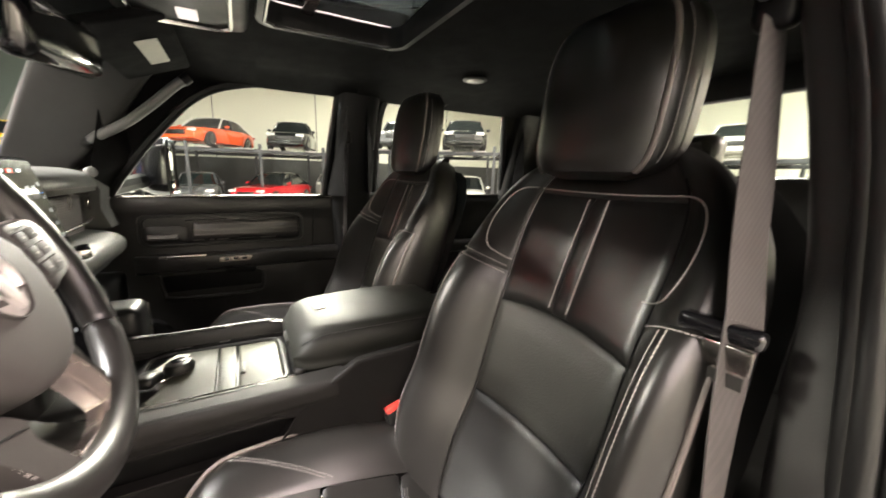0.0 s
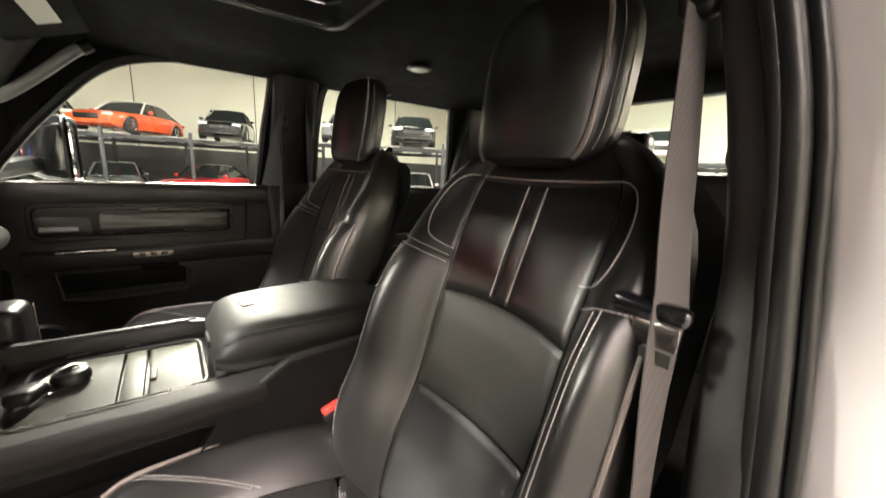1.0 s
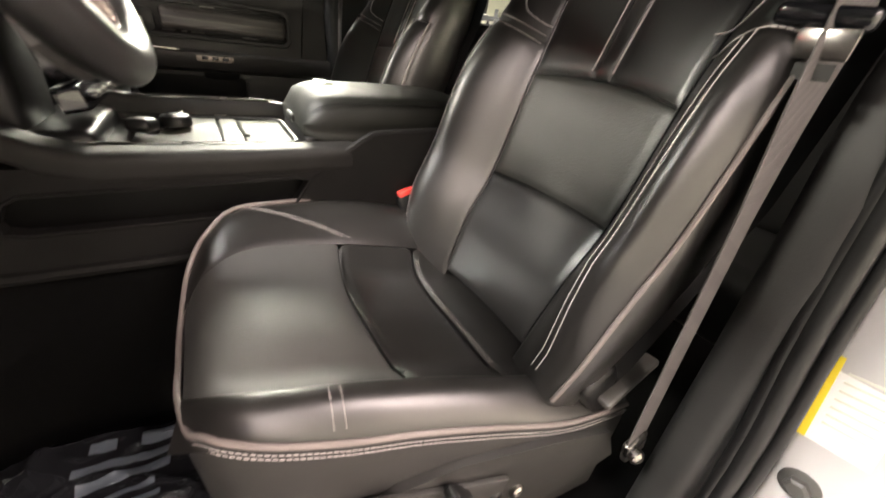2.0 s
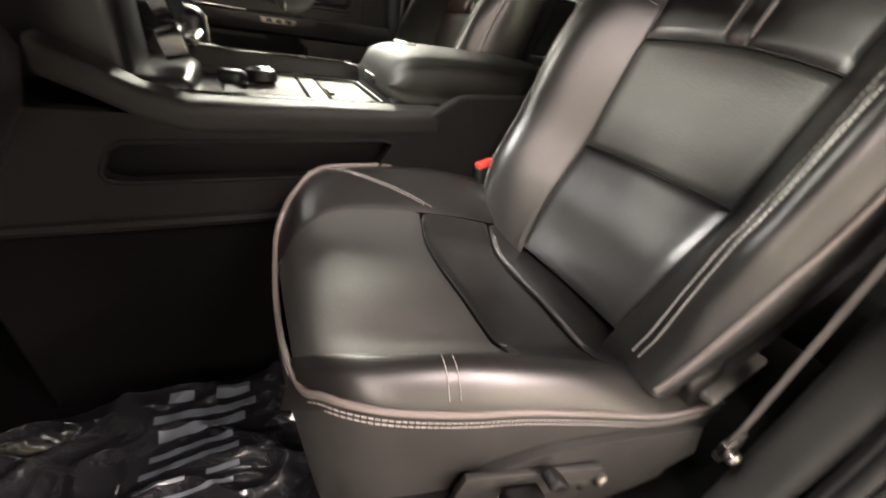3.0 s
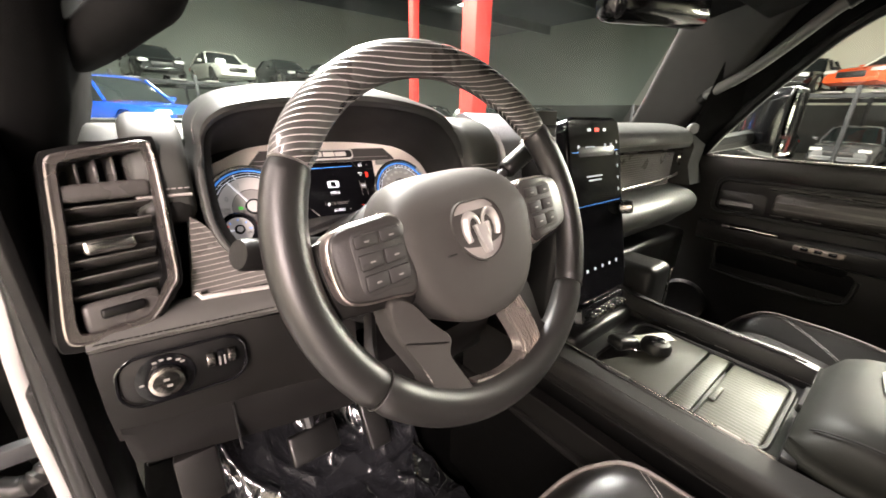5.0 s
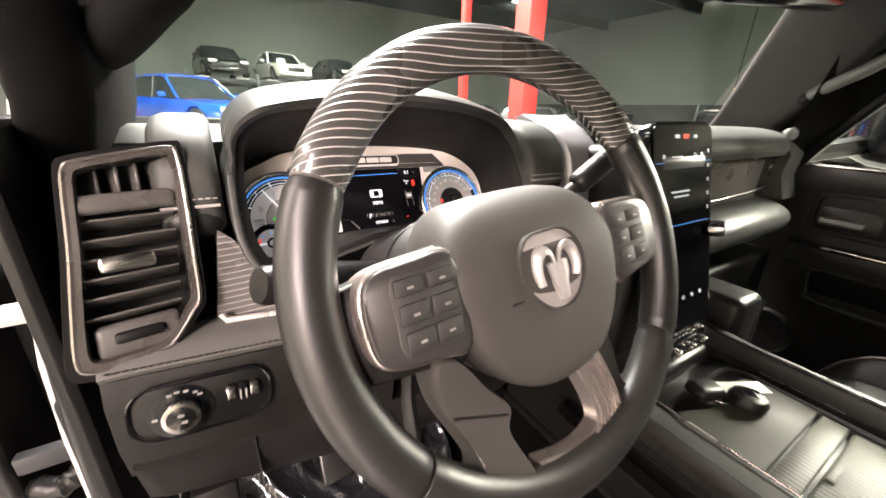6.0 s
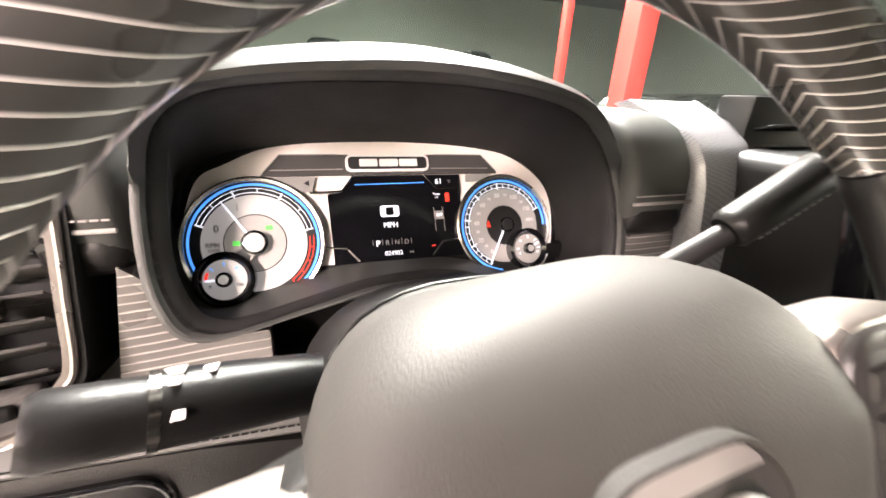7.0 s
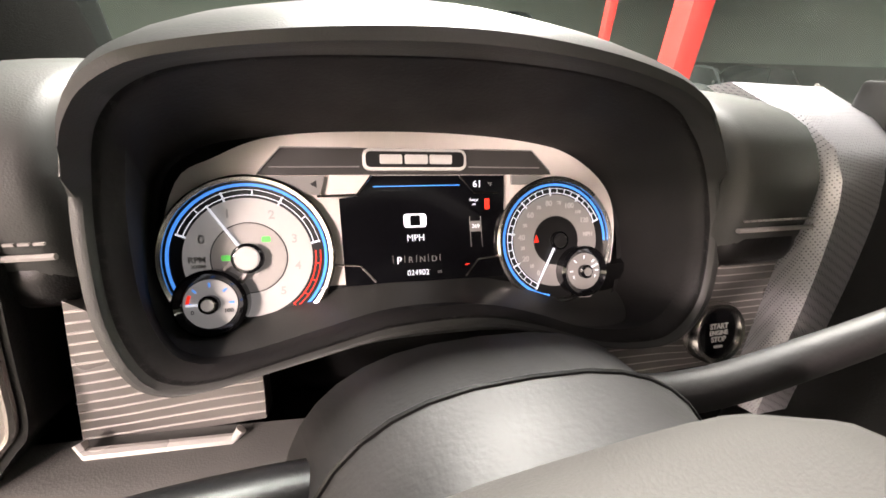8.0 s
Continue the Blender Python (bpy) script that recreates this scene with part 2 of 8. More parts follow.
def to_mesh(name, bm, material, sharp=38):
    bmesh.ops.recalc_face_normals(bm, faces=bm.faces)
    me = bpy.data.meshes.new(name)
    bm.to_mesh(me)
    bm.free()
    me.polygons.foreach_set("use_smooth", [True] * len(me.polygons))
    me.set_sharp_from_angle(angle=radians(sharp))
    for m in material if isinstance(material, (list, tuple)) else [material]:
        me.materials.append(m)
    return me


def part(name, bm, material, parent, label="", sharp=38):
    """Links a bmesh, given in world places, as one mesh under a thing or under a part."""
    base = BASE[parent.name]
    bmesh.ops.translate(bm, verts=bm.verts, vec=-base)
    ob = new(name, to_mesh(name, bm, material, sharp))
    ob.parent = parent
    BASE[ob.name] = base
    return tagged(ob, label)


def solid(name, bm, material, label, category, group="", kind="", sharp=38):
    """A thing or a piece of the setting that is one mesh."""
    me = to_mesh(name, bm, material, sharp)
    ob = new(name, me)
    BASE[ob.name] = Vector((0, 0, 0))
    return tagged(ob, label, category, group, kind)


def curve_at(table, x):
    """Smooth value of a table of (x, value) pairs."""
    xs = [p[0] for p in table]
    ys = [p[1] for p in table]
    if x <= xs[0]:
        return ys[0]
    if x >= xs[-1]:
        return ys[-1]
    i = max(k for k in range(len(xs) - 1) if xs[k] <= x)
    h = xs[i + 1] - xs[i]
    t = (x - xs[i]) / h
    d = [(ys[min(k + 1, len(xs) - 1)] - ys[max(k - 1, 0)]) / (xs[min(k + 1, len(xs) - 1)] - xs[max(k - 1, 0)]) for k in (i, i + 1)]
    return (2 * t**3 - 3 * t**2 + 1) * ys[i] + (t**3 - 2 * t**2 + t) * h * d[0] + (-2 * t**3 + 3 * t**2) * ys[i + 1] + (t**3 - t**2) * h * d[1]


def smooth_line(pts, n=40, closed=False):
    """Catmull-Rom through points."""
    p = [Vector(q) for q in pts]
    m = len(p)
    out = []
    spans = m if closed else m - 1
    for k in range(n if closed else n + 1):
        f = k / n * spans
        i = min(int(f), spans - 1)
        t = f - i
        g = (lambda j: p[j % m]) if closed else (lambda j: p[max(0, min(m - 1, j))])
        a, b, c, d = g(i - 1), g(i), g(i + 1), g(i + 2)
        out.append(0.5 * ((2 * b) + (c - a) * t + (2 * a - 5 * b + 4 * c - d) * t**2 + (3 * b - a - 3 * c + d) * t**3))
    return out


def box(c, s, bev=0.004, seg=2, rot=None):
    bm = bmesh.new()
    bmesh.ops.create_cube(bm, size=1)
    bmesh.ops.scale(bm, verts=bm.verts, vec=s)
    if bev:
        bmesh.ops.bevel(bm, geom=bm.edges[:], offset=min(bev, min(s) * 0.45), segments=seg, profile=0.5, affect="EDGES")
    m = Matrix.Translation(c) @ (rot.to_4x4() if rot else Matrix.Identity(4))
    bmesh.ops.transform(bm, matrix=m, verts=bm.verts)
    return bm


def join(*bms):
    out = bms[0]
    for b in bms[1:]:
        me = bpy.data.meshes.new("t")
        b.to_mesh(me)
        b.free()
        out.from_mesh(me)
        bpy.data.meshes.remove(me)
    return out


def loft(rings, closed=True, cap=True, loop=False, uv=False):
    """Skin over rings of points; closed: each ring is a loop; loop: the last ring joins the first."""
    bm = bmesh.new()
    vs = [[bm.verts.new(p) for p in r] for r in rings]
    n = len(rings[0])
    lay = bm.loops.layers.uv.new("uv") if uv else None
    pairs = len(rings) if loop else len(rings) - 1
    for i in range(pairs):
        a, b = vs[i], vs[(i + 1) % len(rings)]
        for k in range(n if closed else n - 1):
            f = bm.faces.new((a[k], a[(k + 1) % n], b[(k + 1) % n], b[k]))
            if lay:
                for lp, (uu, vv) in zip(f.loops, ((k, i), (k + 1, i), (k + 1, i + 1), (k, i + 1))):
                    lp[lay].uv = (uu / n, vv * uv)
    if cap and not loop and closed:
        bm.faces.new(vs[0][::-1])
        bm.faces.new(vs[-1])
    return bm


def slab(fn, nu, nv, thick):
    """A sheet fn(u, v) with thickness against its normal, its rim closed."""
    P = [[Vector(fn(i / nu, j / nv)) for j in range(nv + 1)] for i in range(nu + 1)]
    N = [[None] * (nv + 1) for _ in range(nu + 1)]
    for i in range(nu + 1):
        for j in range(nv + 1):
            du = P[min(i + 1, nu)][j] - P[max(i - 1, 0)][j]
            dv = P[i][min(j + 1, nv)] - P[i][max(j - 1, 0)]
            N[i][j] = du.cross(dv).normalized()
    bm = bmesh.new()
    A = [[bm.verts.new(P[i][j]) for j in range(nv + 1)] for i in range(nu + 1)]
    B = [[bm.verts.new(P[i][j] - N[i][j] * thick) for j in range(nv + 1)] for i in range(nu + 1)]
    for i in range(nu):
        for j in range(nv):
            bm.faces.new((A[i][j], A[i + 1][j], A[i + 1][j + 1], A[i][j + 1]))
            bm.faces.new((B[i][j], B[i][j + 1], B[i + 1][j + 1], B[i + 1][j]))
    rim = [(i, 0) for i in range(nu)] + [(nu, j) for j in range(nv)] + [(i, nv) for i in range(nu, 0, -1)] + [(0, j) for j in range(nv, 0, -1)]
    for (a, b), (c, d) in zip(rim, rim[1:] + rim[:1]):
        bm.faces.new((A[c][d], A[a][b], B[a][b], B[c][d]))
    return bm


def tube(pts, r, n=10, closed=False, flat=1.0, up=None):
    """A round bar along points; r: radius or a function of 0..1; flat squeezes it across."""
    p = [Vector(q) for q in pts]
    m = len(p)
    rings = []
    side = None
    for i in range(m):
        t = (p[(i + 1) % m] - p[i - 1]) if closed else (p[min(i + 1, m - 1)] - p[max(i - 1, 0)])
        t.normalize()
        if up is not None:
            side = t.cross(Vector(up)).normalized()
        elif side is None:
            side = t.orthogonal().normalized()
        else:
            side = (side - t * side.dot(t)).normalized()
        w = side.cross(t)
        rr = r(i / (m - 1)) if callable(r) else r
        rings.append([p[i] + side * (math.cos(a) * rr) + w * (math.sin(a) * rr * flat) for a in (2 * math.pi * k / n for k in range(n))])
    return loft(rings, True, not closed, closed)


def ring2(w, h, r, n=5):
    """A rounded rectangle round the origin."""
    r = min(r, w / 2, h / 2)
    out = []
    for cx, cy, a0 in ((w / 2 - r, h / 2 - r, 0), (-w / 2 + r, h / 2 - r, 90), (-w / 2 + r, -h / 2 + r, 180), (w / 2 - r, -h / 2 + r, 270)):
        out += [(cx + r * math.cos(radians(a0 + 90 * k / n)), cy + r * math.sin(radians(a0 + 90 * k / n))) for k in range(n + 1)]
    return out


def plate(poly, o, ux, uy, depth, bev=0.0, seg=2):
    """A flat plate of the outline poly (2d) in the plane o + a*ux + b*uy, its face forward along ux x uy, depth behind it."""
    ux, uy = Vector(ux).normalized(), Vector(uy).normalized()
    nz = ux.cross(uy)
    o = Vector(o)
    P = lambda q, d: o + ux * q[0] + uy * q[1] + nz * d
    rings = [[P(q, -depth) for q in poly]]
    if bev:
        c = Vector((sum(q[0] for q in poly) / len(poly), sum(q[1] for q in poly) / len(poly)))
        for k in range(seg + 1):
            a = math.pi / 2 * k / seg
            ins = bev * (1 - math.cos(a))
            ring = []
            for q in poly:
                v = Vector(q) - c
                L = v.length
                ring.append(P(c + v * ((L - ins) / L if L else 1), -bev + bev * math.sin(a)))
            rings.append(ring)
    else:
        rings.append([P(q, 0) for q in poly])
    return loft(rings)


def frame_ring(outer, inner, o, ux, uy, depth, lift=0.0):
    """A flat ring between two outlines of the same count, with depth."""
    ux, uy = Vector(ux).normalized(), Vector(uy).normalized()
    nz = ux.cross(uy)
    P = lambda q, d: Vector(o) + ux * q[0] + uy * q[1] + nz * d
    return loft([[P(q, -depth) for q in outer], [P(q, -0.15 * depth) for q in outer], [P((a[0] * 0.85 + b[0] * 0.15, a[1] * 0.85 + b[1] * 0.15), lift) for a, b in zip(outer, inner)],
                 [P((a[0] * 0.15 + b[0] * 0.85, a[1] * 0.15 + b[1] * 0.85), lift) for a, b in zip(outer, inner)], [P(q, -0.2 * depth) for q in inner], [P(q, -depth) for q in inner]], True, False, True)


def lathe(profile, o, axis, n=32):
    """Turns (radius, height) pairs round an axis through o."""
    z = Vector(axis).normalized()
    x = z.orthogonal().normalized()
    y = z.cross(x)
    rings = [[Vector(o) + z * h + (x * math.cos(a) + y * math.sin(a)) * max(r, 1e-5) for a in (2 * math.pi * k / n for k in range(n))] for r, h in profile]
    return loft(rings)


def stitches(line, gap=0.007, length=0.0045, r=0.0007, off=(0, 0, 0)):
    """A row of short threads along a line, joined: too small to pick apart."""
    p = [Vector(q) + Vector(off) for q in line]
    d = [0]
    for a, b in zip(p, p[1:]):
        d.append(d[-1] + (b - a).length)
    at = lambda s: next((p[i] + (p[i + 1] - p[i]) * ((s - d[i]) / max(d[i + 1] - d[i], 1e-9)) for i in range(len(p) - 1) if d[i + 1] >= s), p[-1])
    bm = bmesh.new()
    s = 0
    while s + length < d[-1]:
        a, b = at(s), at(s + length)
        t = (b - a).normalized()
        u = t.orthogonal().normalized()
        w = t.cross(u)
        va = [bm.verts.new(a + u * (r * x) + w * (r * y)) for x, y in ((1, 0), (0, 1), (-1, 0), (0, -1))]
        vb = [bm.verts.new(b + u * (r * x) + w * (r * y)) for x, y in ((1, 0), (0, 1), (-1, 0), (0, -1))]
        for k in range(4):
            bm.faces.new((va[k], va[(k + 1) % 4], vb[(k + 1) % 4], vb[k]))
        bm.faces.new(va[::-1])
        bm.faces.new(vb)
        s += gap
    return bm


def word(name, text, o, ux, uy, size, material, parent, depth=0.0004, align="CENTER", bold=0.0):
    cu = bpy.data.curves.new(name, "FONT")
    cu.body, cu.size, cu.extrude, cu.align_x, cu.align_y, cu.offset = text, size, depth, align, "CENTER", bold
    tmp = bpy.data.objects.new(name, cu)
    me = bpy.data.meshes.new_from_object(tmp)
    bpy.data.objects.remove(tmp)
    bm = bmesh.new()
    bm.from_mesh(me)
    bpy.data.meshes.remove(me)
    ux, uy = Vector(ux).normalized(), Vector(uy).normalized()
    m = Matrix((ux, uy, ux.cross(uy))).transposed().to_4x4()
    m.translation = o
    bmesh.ops.transform(bm, matrix=m, verts=bm.verts)
    return part(name, bm, material, parent)


def arc_band(o, ux, uy, r0, r1, a0, a1, n=40, depth=0.0006):
    """A flat curved band on a dial."""
    ux, uy = Vector(ux).normalized(), Vector(uy).normalized()
    nz = ux.cross(uy)
    rings = []
    for k in range(n + 1):
        a = radians(a0 + (a1 - a0) * k / n)
        d = ux * math.cos(a) + uy * math.sin(a)
        rings.append([Vector(o) + d * r0, Vector(o) + d * r1, Vector(o) + d * r1 + nz * depth, Vector(o) + d * r0 + nz * depth])
    return loft(rings)

# ---------------------------------------------------------------- the hall round the truck
X0, X1, Y0, Y1 = -14.0, 26.0, -21.0, 27.0
solid("floor", box(((X0 + X1) / 2, (Y0 + Y1) / 2, -0.1), (X1 - X0 + 1, Y1 - Y0 + 1, 0.2), 0), CONCRETE, "sealed grey concrete floor of the hall", "floor", kind="structure")
solid("ceiling", box(((X0 + X1) / 2, (Y0 + Y1) / 2, CEIL + 0.1), (X1 - X0 + 1, Y1 - Y0 + 1, 0.2), 0), CEILING, "dark painted hall ceiling", "ceiling", kind="structure")
# beyond YS the cream wall is greyed in place of the light's fall-off
YS = 5.2
solid("wall_east", box((X1 + 0.15, (Y0 + YS) / 2, CEIL / 2), (0.3, YS - Y0, CEIL), 0), WALL, "cream painted hall wall", "wall", kind="structure")
solid("wall_east_dim", box((X1 + 0.15, (YS + Y1) / 2, CEIL / 2), (0.3, Y1 - YS, CEIL), 0), WALLF, "far stretch of the hall wall, greyed for its dim light", "wall", kind="structure")
solid("wall_west", box((X0 - 0.15, (Y0 + Y1) / 2, CEIL / 2), (0.3, Y1 - Y0, CEIL), 0), WALL, "cream painted hall wall", "wall", kind="structure")
solid("wall_north", box(((X0 + X1) / 2, Y1 + 0.15, CEIL / 2), (X1 - X0 + 0.6, 0.3, CEIL), 0), WALLF, "grey painted hall wall", "wall", kind="structure")
solid("wall_south", box(((X0 + X1) / 2, Y0 - 0.15, CEIL / 2), (X1 - X0 + 0.6, 0.3, CEIL), 0), WALL, "cream painted hall wall", "wall", kind="structure")
# dark band stands for the shade below the lift decks
solid("trim", box((X1 - 0.02, (Y0 + Y1) / 2, 1.15), (0.03, Y1 - Y0 - 0.6, 2.3), 0.004), WALLSHADE, "dark lower wall band in place of the shade under the lifts", "wall", kind="structure")
for ly in (-15.0, -5.0, 0.9, 11.0):
    solid("trim", box((X1 - 0.01, ly, CEIL / 2), (0.02, 0.05, CEIL), 0.004), STEEL, "dark joint strip on the cream wall", "trim", kind="structure")

lamp0 = thing("ceiling_light", (LAMPS[0][0], LAMPS[0][1], CEIL - 0.1), "white strip light under the hall ceiling", "ceiling light", "hall lights")
part("housing", box((LAMPS[0][0], LAMPS[0][1], CEIL - 0.06), (2.42, 5.2, 0.1), 0.01), STEEL, lamp0)
part("diffuser", box((LAMPS[0][0], LAMPS[0][1], CEIL - 0.13), (2.3, 5.08, 0.04), 0.01), TUBE, lamp0, "glowing white diffuser")
for lx, ly, _ in LAMPS[1:]:
    copy_thing(lamp0, pose(lx, ly, CEIL - 0.1) @ Matrix.Diagonal((WIDE(lx)[0] / WIDE(LAMPS[0][0])[0], WIDE(lx)[1] / WIDE(LAMPS[0][0])[1], 1, 1)))

# unseen flood light, added beside the truck so the seats catch a sheen
fl = thing("added_flood_light", ADDED_FLOOD + Vector((0, 0, 0.6)), "added unseen flood light turned towards the truck", "flood light")
fa = (Vector((0, -0.1, 1.2)) - ADDED_FLOOD).normalized()
fs = Vector((0, 1, 0))
fu = fs.cross(fa).normalized()
FR = Matrix((fu, fs, fa)).transposed()
part("housing", box(ADDED_FLOOD - fa * 0.10, (1.4, 4.5, 0.12), 0.02, 2, FR), STEEL, fl)
part("diffuser", box(ADDED_FLOOD - fa * 0.03, (1.3, 4.4, 0.02), 0.005, 2, FR), TUBE, fl, "glowing white diffuser")
for dy in (-1.0, 1.0):
    part("hanger", tube([ADDED_FLOOD + fs * dy - fa * 0.14, Vector((ADDED_FLOOD.x + 0.2, ADDED_FLOOD.y + dy, CEIL))], 0.012, 8), STEEL, fl, "thin steel hanger")

# roof beams
for by in (-14.0, -7.0, 7.0, 14.0, 20.5):
    solid("ceiling_beam", box(((X0 + X1) / 2, by, CEIL - 0.3), (X1 - X0, 0.22, 0.6), 0.01), STEEL, "dark steel beam under the ceiling", "beam", kind="structure")

# red columns
for name, px, py, w in (("red_column", 7.35, 8.5, 0.58), ("red_column", 7.6, 12.0, 0.26)):
    c = thing(name, (px, py, 0), "red enamelled steel column standing on the floor", "column", "red columns")
    part("shaft", box((px, py, 2.9), (w, w, 5.8), 0.02), REDPAINT, c)
    part("foot_plate", box((px, py, 0.015), (w + 0.25, w + 0.25, 0.03), 0.004), REDPAINT, c)


def show_car(x, y, z, turn, paint, label, length=4.6, width=1.85, height=1.35, suv=0.0, white_top=None):
    """A parked car: lofted body, glasshouse, four wheels and lamps; its nose looks along its own -y."""
    ob = thing("parked_car", (0, 0, 0), label, "car", "cars in the hall")
    L, W, H = length / 2, width / 2, height
    belt = H * (0.62 + 0.04 * suv)
    rings = []
    for k in range(25):
        f = k / 24
        yy = -L + 2 * L * f
        nose = min(1, f / 0.07, (1 - f) / 0.05)
        wv = W * (0.86 + 0.14 * min(1, f / 0.22, (1 - f) / 0.2)) * (0.9 + 0.1 * math.sqrt(max(nose, 0)))
        top = belt * (curve_at([(0, 0.66), (0.06, 0.84), (0.3, 0.95), (0.45, 1.0), (0.8, 1.02), (0.95, 1.0), (1, 0.86)], f))
        low = 0.17 + 0.1 * (1 - min(1, nose))
        wheel = min(abs(yy + L * 0.63), abs(yy - L * 0.62))
        arch = max(0.0, 1 - (wheel / 0.4) ** 2) ** 0.5 * 0.5 if wheel < 0.4 else 0
        lowside = max(low, 0.18 + arch)
        ring = [(-wv * 0.8, yy, low if arch == 0 else low), (-wv * 0.97, yy, lowside + 0.02), (-wv, yy, max(lowside + 0.03, top * 0.55)), (-wv * 0.98, yy, top * 0.82), (-wv * 0.86, yy, top * 0.985), (-wv * 0.4, yy, top + 0.02),
                (wv * 0.4, yy, top + 0.02), (wv * 0.86, yy, top * 0.985), (wv * 0.98, yy, top * 0.82), (wv, yy, max(lowside + 0.03, top * 0.55)), (wv * 0.97, yy, lowside + 0.02), (wv * 0.8, yy, low)]
        rings.append(ring)
    part("body", loft(rings), paint, ob)
    a, b, c, d = (0.33, 0.46, 0.72, 0.9) if suv < 0.5 else (0.3, 0.4, 0.88, 0.97)
    roof, glassr = [], []
    for k in range(13):
        f = a + (d - a) * k / 12
        up = curve_at([(a, 0), (b, 0.93), ((b + c) / 2, 1.0), (c, 0.95), (d, 0.0)], f)
        hz = belt * 0.99 + (H - belt) * up
        ww = W * (0.87 - 0.2 * up)
        yy = -L + 2 * L * f
        glassr.append([(-W * 0.87, yy, belt * 0.96), (-ww - 0.01, yy, max(belt * 0.97, hz - 0.06)), (-ww * 0.8, yy, hz), (0, yy, hz + 0.015), (ww * 0.8, yy, hz), (ww + 0.01, yy, max(belt * 0.97, hz - 0.06)), (W * 0.87, yy, belt * 0.96)])
        if up > 0.9:
            roof.append([(-ww - 0.015, yy, hz - 0.055), (-ww * 0.8, yy, hz + 0.012), (0, yy, hz + 0.03), (ww * 0.8, yy, hz + 0.012), (ww + 0.015, yy, hz - 0.055), (0, yy, hz - 0.02)])
    part("glasshouse", loft(glassr), CARGLASS, ob, "dark car windows")
    part("roof", loft(roof), white_top or paint, ob)
    for sx in (-1, 1):
        for fy in (a, d):
            yb, yt = -L + 2 * L * fy, -L + 2 * L * (b if fy == a else c)
            part("pillar", tube([(sx * W * 0.875, yb, belt * 0.97), (sx * W * 0.69, yt, H - 0.05)], 0.035, 6), white_top or paint, ob)
        part("pillar", tube([(sx * W * 0.885, 0.1 * L, belt * 0.97), (sx * W * 0.70, 0.12 * L, H - 0.05)], 0.025, 6), DIALDARK, ob)
        part("mirror", box((sx * (W + 0.08), -L + 2 * L * (a + 0.06), belt + 0.07), (0.18, 0.1, 0.12), 0.04), paint, ob)
        for wy in (-L * 0.63, L * 0.62):
            w = part("wheel", lathe([(0.1, -0.1), (0.3, -0.1), (0.33, -0.06), (0.33, 0.06), (0.3, 0.1), (0.1, 0.1)], (sx * (W - 0.13), wy, 0.33), (sx, 0, 0), 20), TYRE, ob)
            part("rim", lathe([(0.02, 0.1), (0.06, 0.115), (0.1, 0.1), (0.21, 0.105), (0.22, 0.11), (0.22, 0.09)], (sx * (W - 0.13), wy, 0.33), (sx, 0, 0), 10), CHROME, w, "bright alloy rim")
        part("headlamp", box((sx * W * 0.66, -L + 0.07, belt * 0.72), (0.34, 0.12, 0.13), 0.04), HEADLAMP, ob, "clear headlamp")
        part("tail_lamp", box((sx * W * 0.68, L - 0.05, belt * 0.8), (0.36, 0.1, 0.12), 0.03), RED_TAIL, ob, "red tail lamp")
    part("grille", box((0, -L + 0.03, belt * 0.58), (W * 0.85, 0.1, 0.2), 0.04), DIALDARK, ob, "black grille")
    part("bumper", box((0, -L + 0.06, 0.36), (W * 1.55, 0.14, 0.12), 0.05), paint, ob)
    ob.matrix_world = pose(x, y, z, 0, 0, turn)
    return ob


RED_TAIL = mat("tail_red", (0.35, 0.01, 0.01), 0.15, 0, 0.1, 10)
ORANGE = mat("orange_paint", (0.78, 0.11, 0.03), 0.25, 0, 0.05, 3, 0, 1, 0.5, 0.5)
BLACKCAR = mat("black_paint", (0.012, 0.013, 0.014), 0.15, 0, 0.1, 3, 0, 1, 0.5, 0.5)
REDCAR = mat("red_paint", (0.5, 0.02, 0.025), 0.2, 0, 0.05, 3, 0, 1, 0.5, 0.5)
BLUECAR = mat("blue_paint", (0.008, 0.055, 0.36), 0.22, 0, 0.06, 3, 0, 1, 0.5, 0.5)
WHITECAR = mat("ivory_paint", (0.7, 0.7, 0.64), 0.25, 0, 0.04, 3, 0, 1, 0.5, 0.4)
GREYCAR = mat("grey_paint", (0.11, 0.115, 0.12), 0.25, 0, 0.08, 3, 0, 1, 0.5, 0.4)
YELLOWCAR = mat("yellow_paint", (0.75, 0.5, 0.02), 0.25, 0, 0.05, 3, 0, 1, 0.5, 0.4)



def car_lift(x, y, turn, n, deck, label):
    """A four-post parking lift with n bays: two runways a bay, posts and cross beams; the cars drive along its y."""
    ob = thing("parking_lift", (0, 0, 0), label, "car lift", "parking lifts")
    w = 2.75
    for k in range(n + 1):
        for yy in (-2.2, 2.2):
            part("post", box((w * (k - n / 2), yy, deck / 2 + 0.1), (0.13, 0.13, deck + 0.2), 0.012), STEEL, ob)
    for yy in (-2.2, 2.2):
        part("cross_beam", box((0, yy, deck - 0.13), (w * n, 0.12, 0.16), 0.012), STEEL, ob)
    for k in range(n):
        for dx in (-0.78, 0.78):
            part("runway", box((w * (k - n / 2 + 0.5) + dx, 0, deck - 0.03), (0.52, 4.8, 0.06), 0.01), DIALGREY, ob)
    ob.matrix_world = pose(x, y, 0, 0, 0, turn)
    return ob


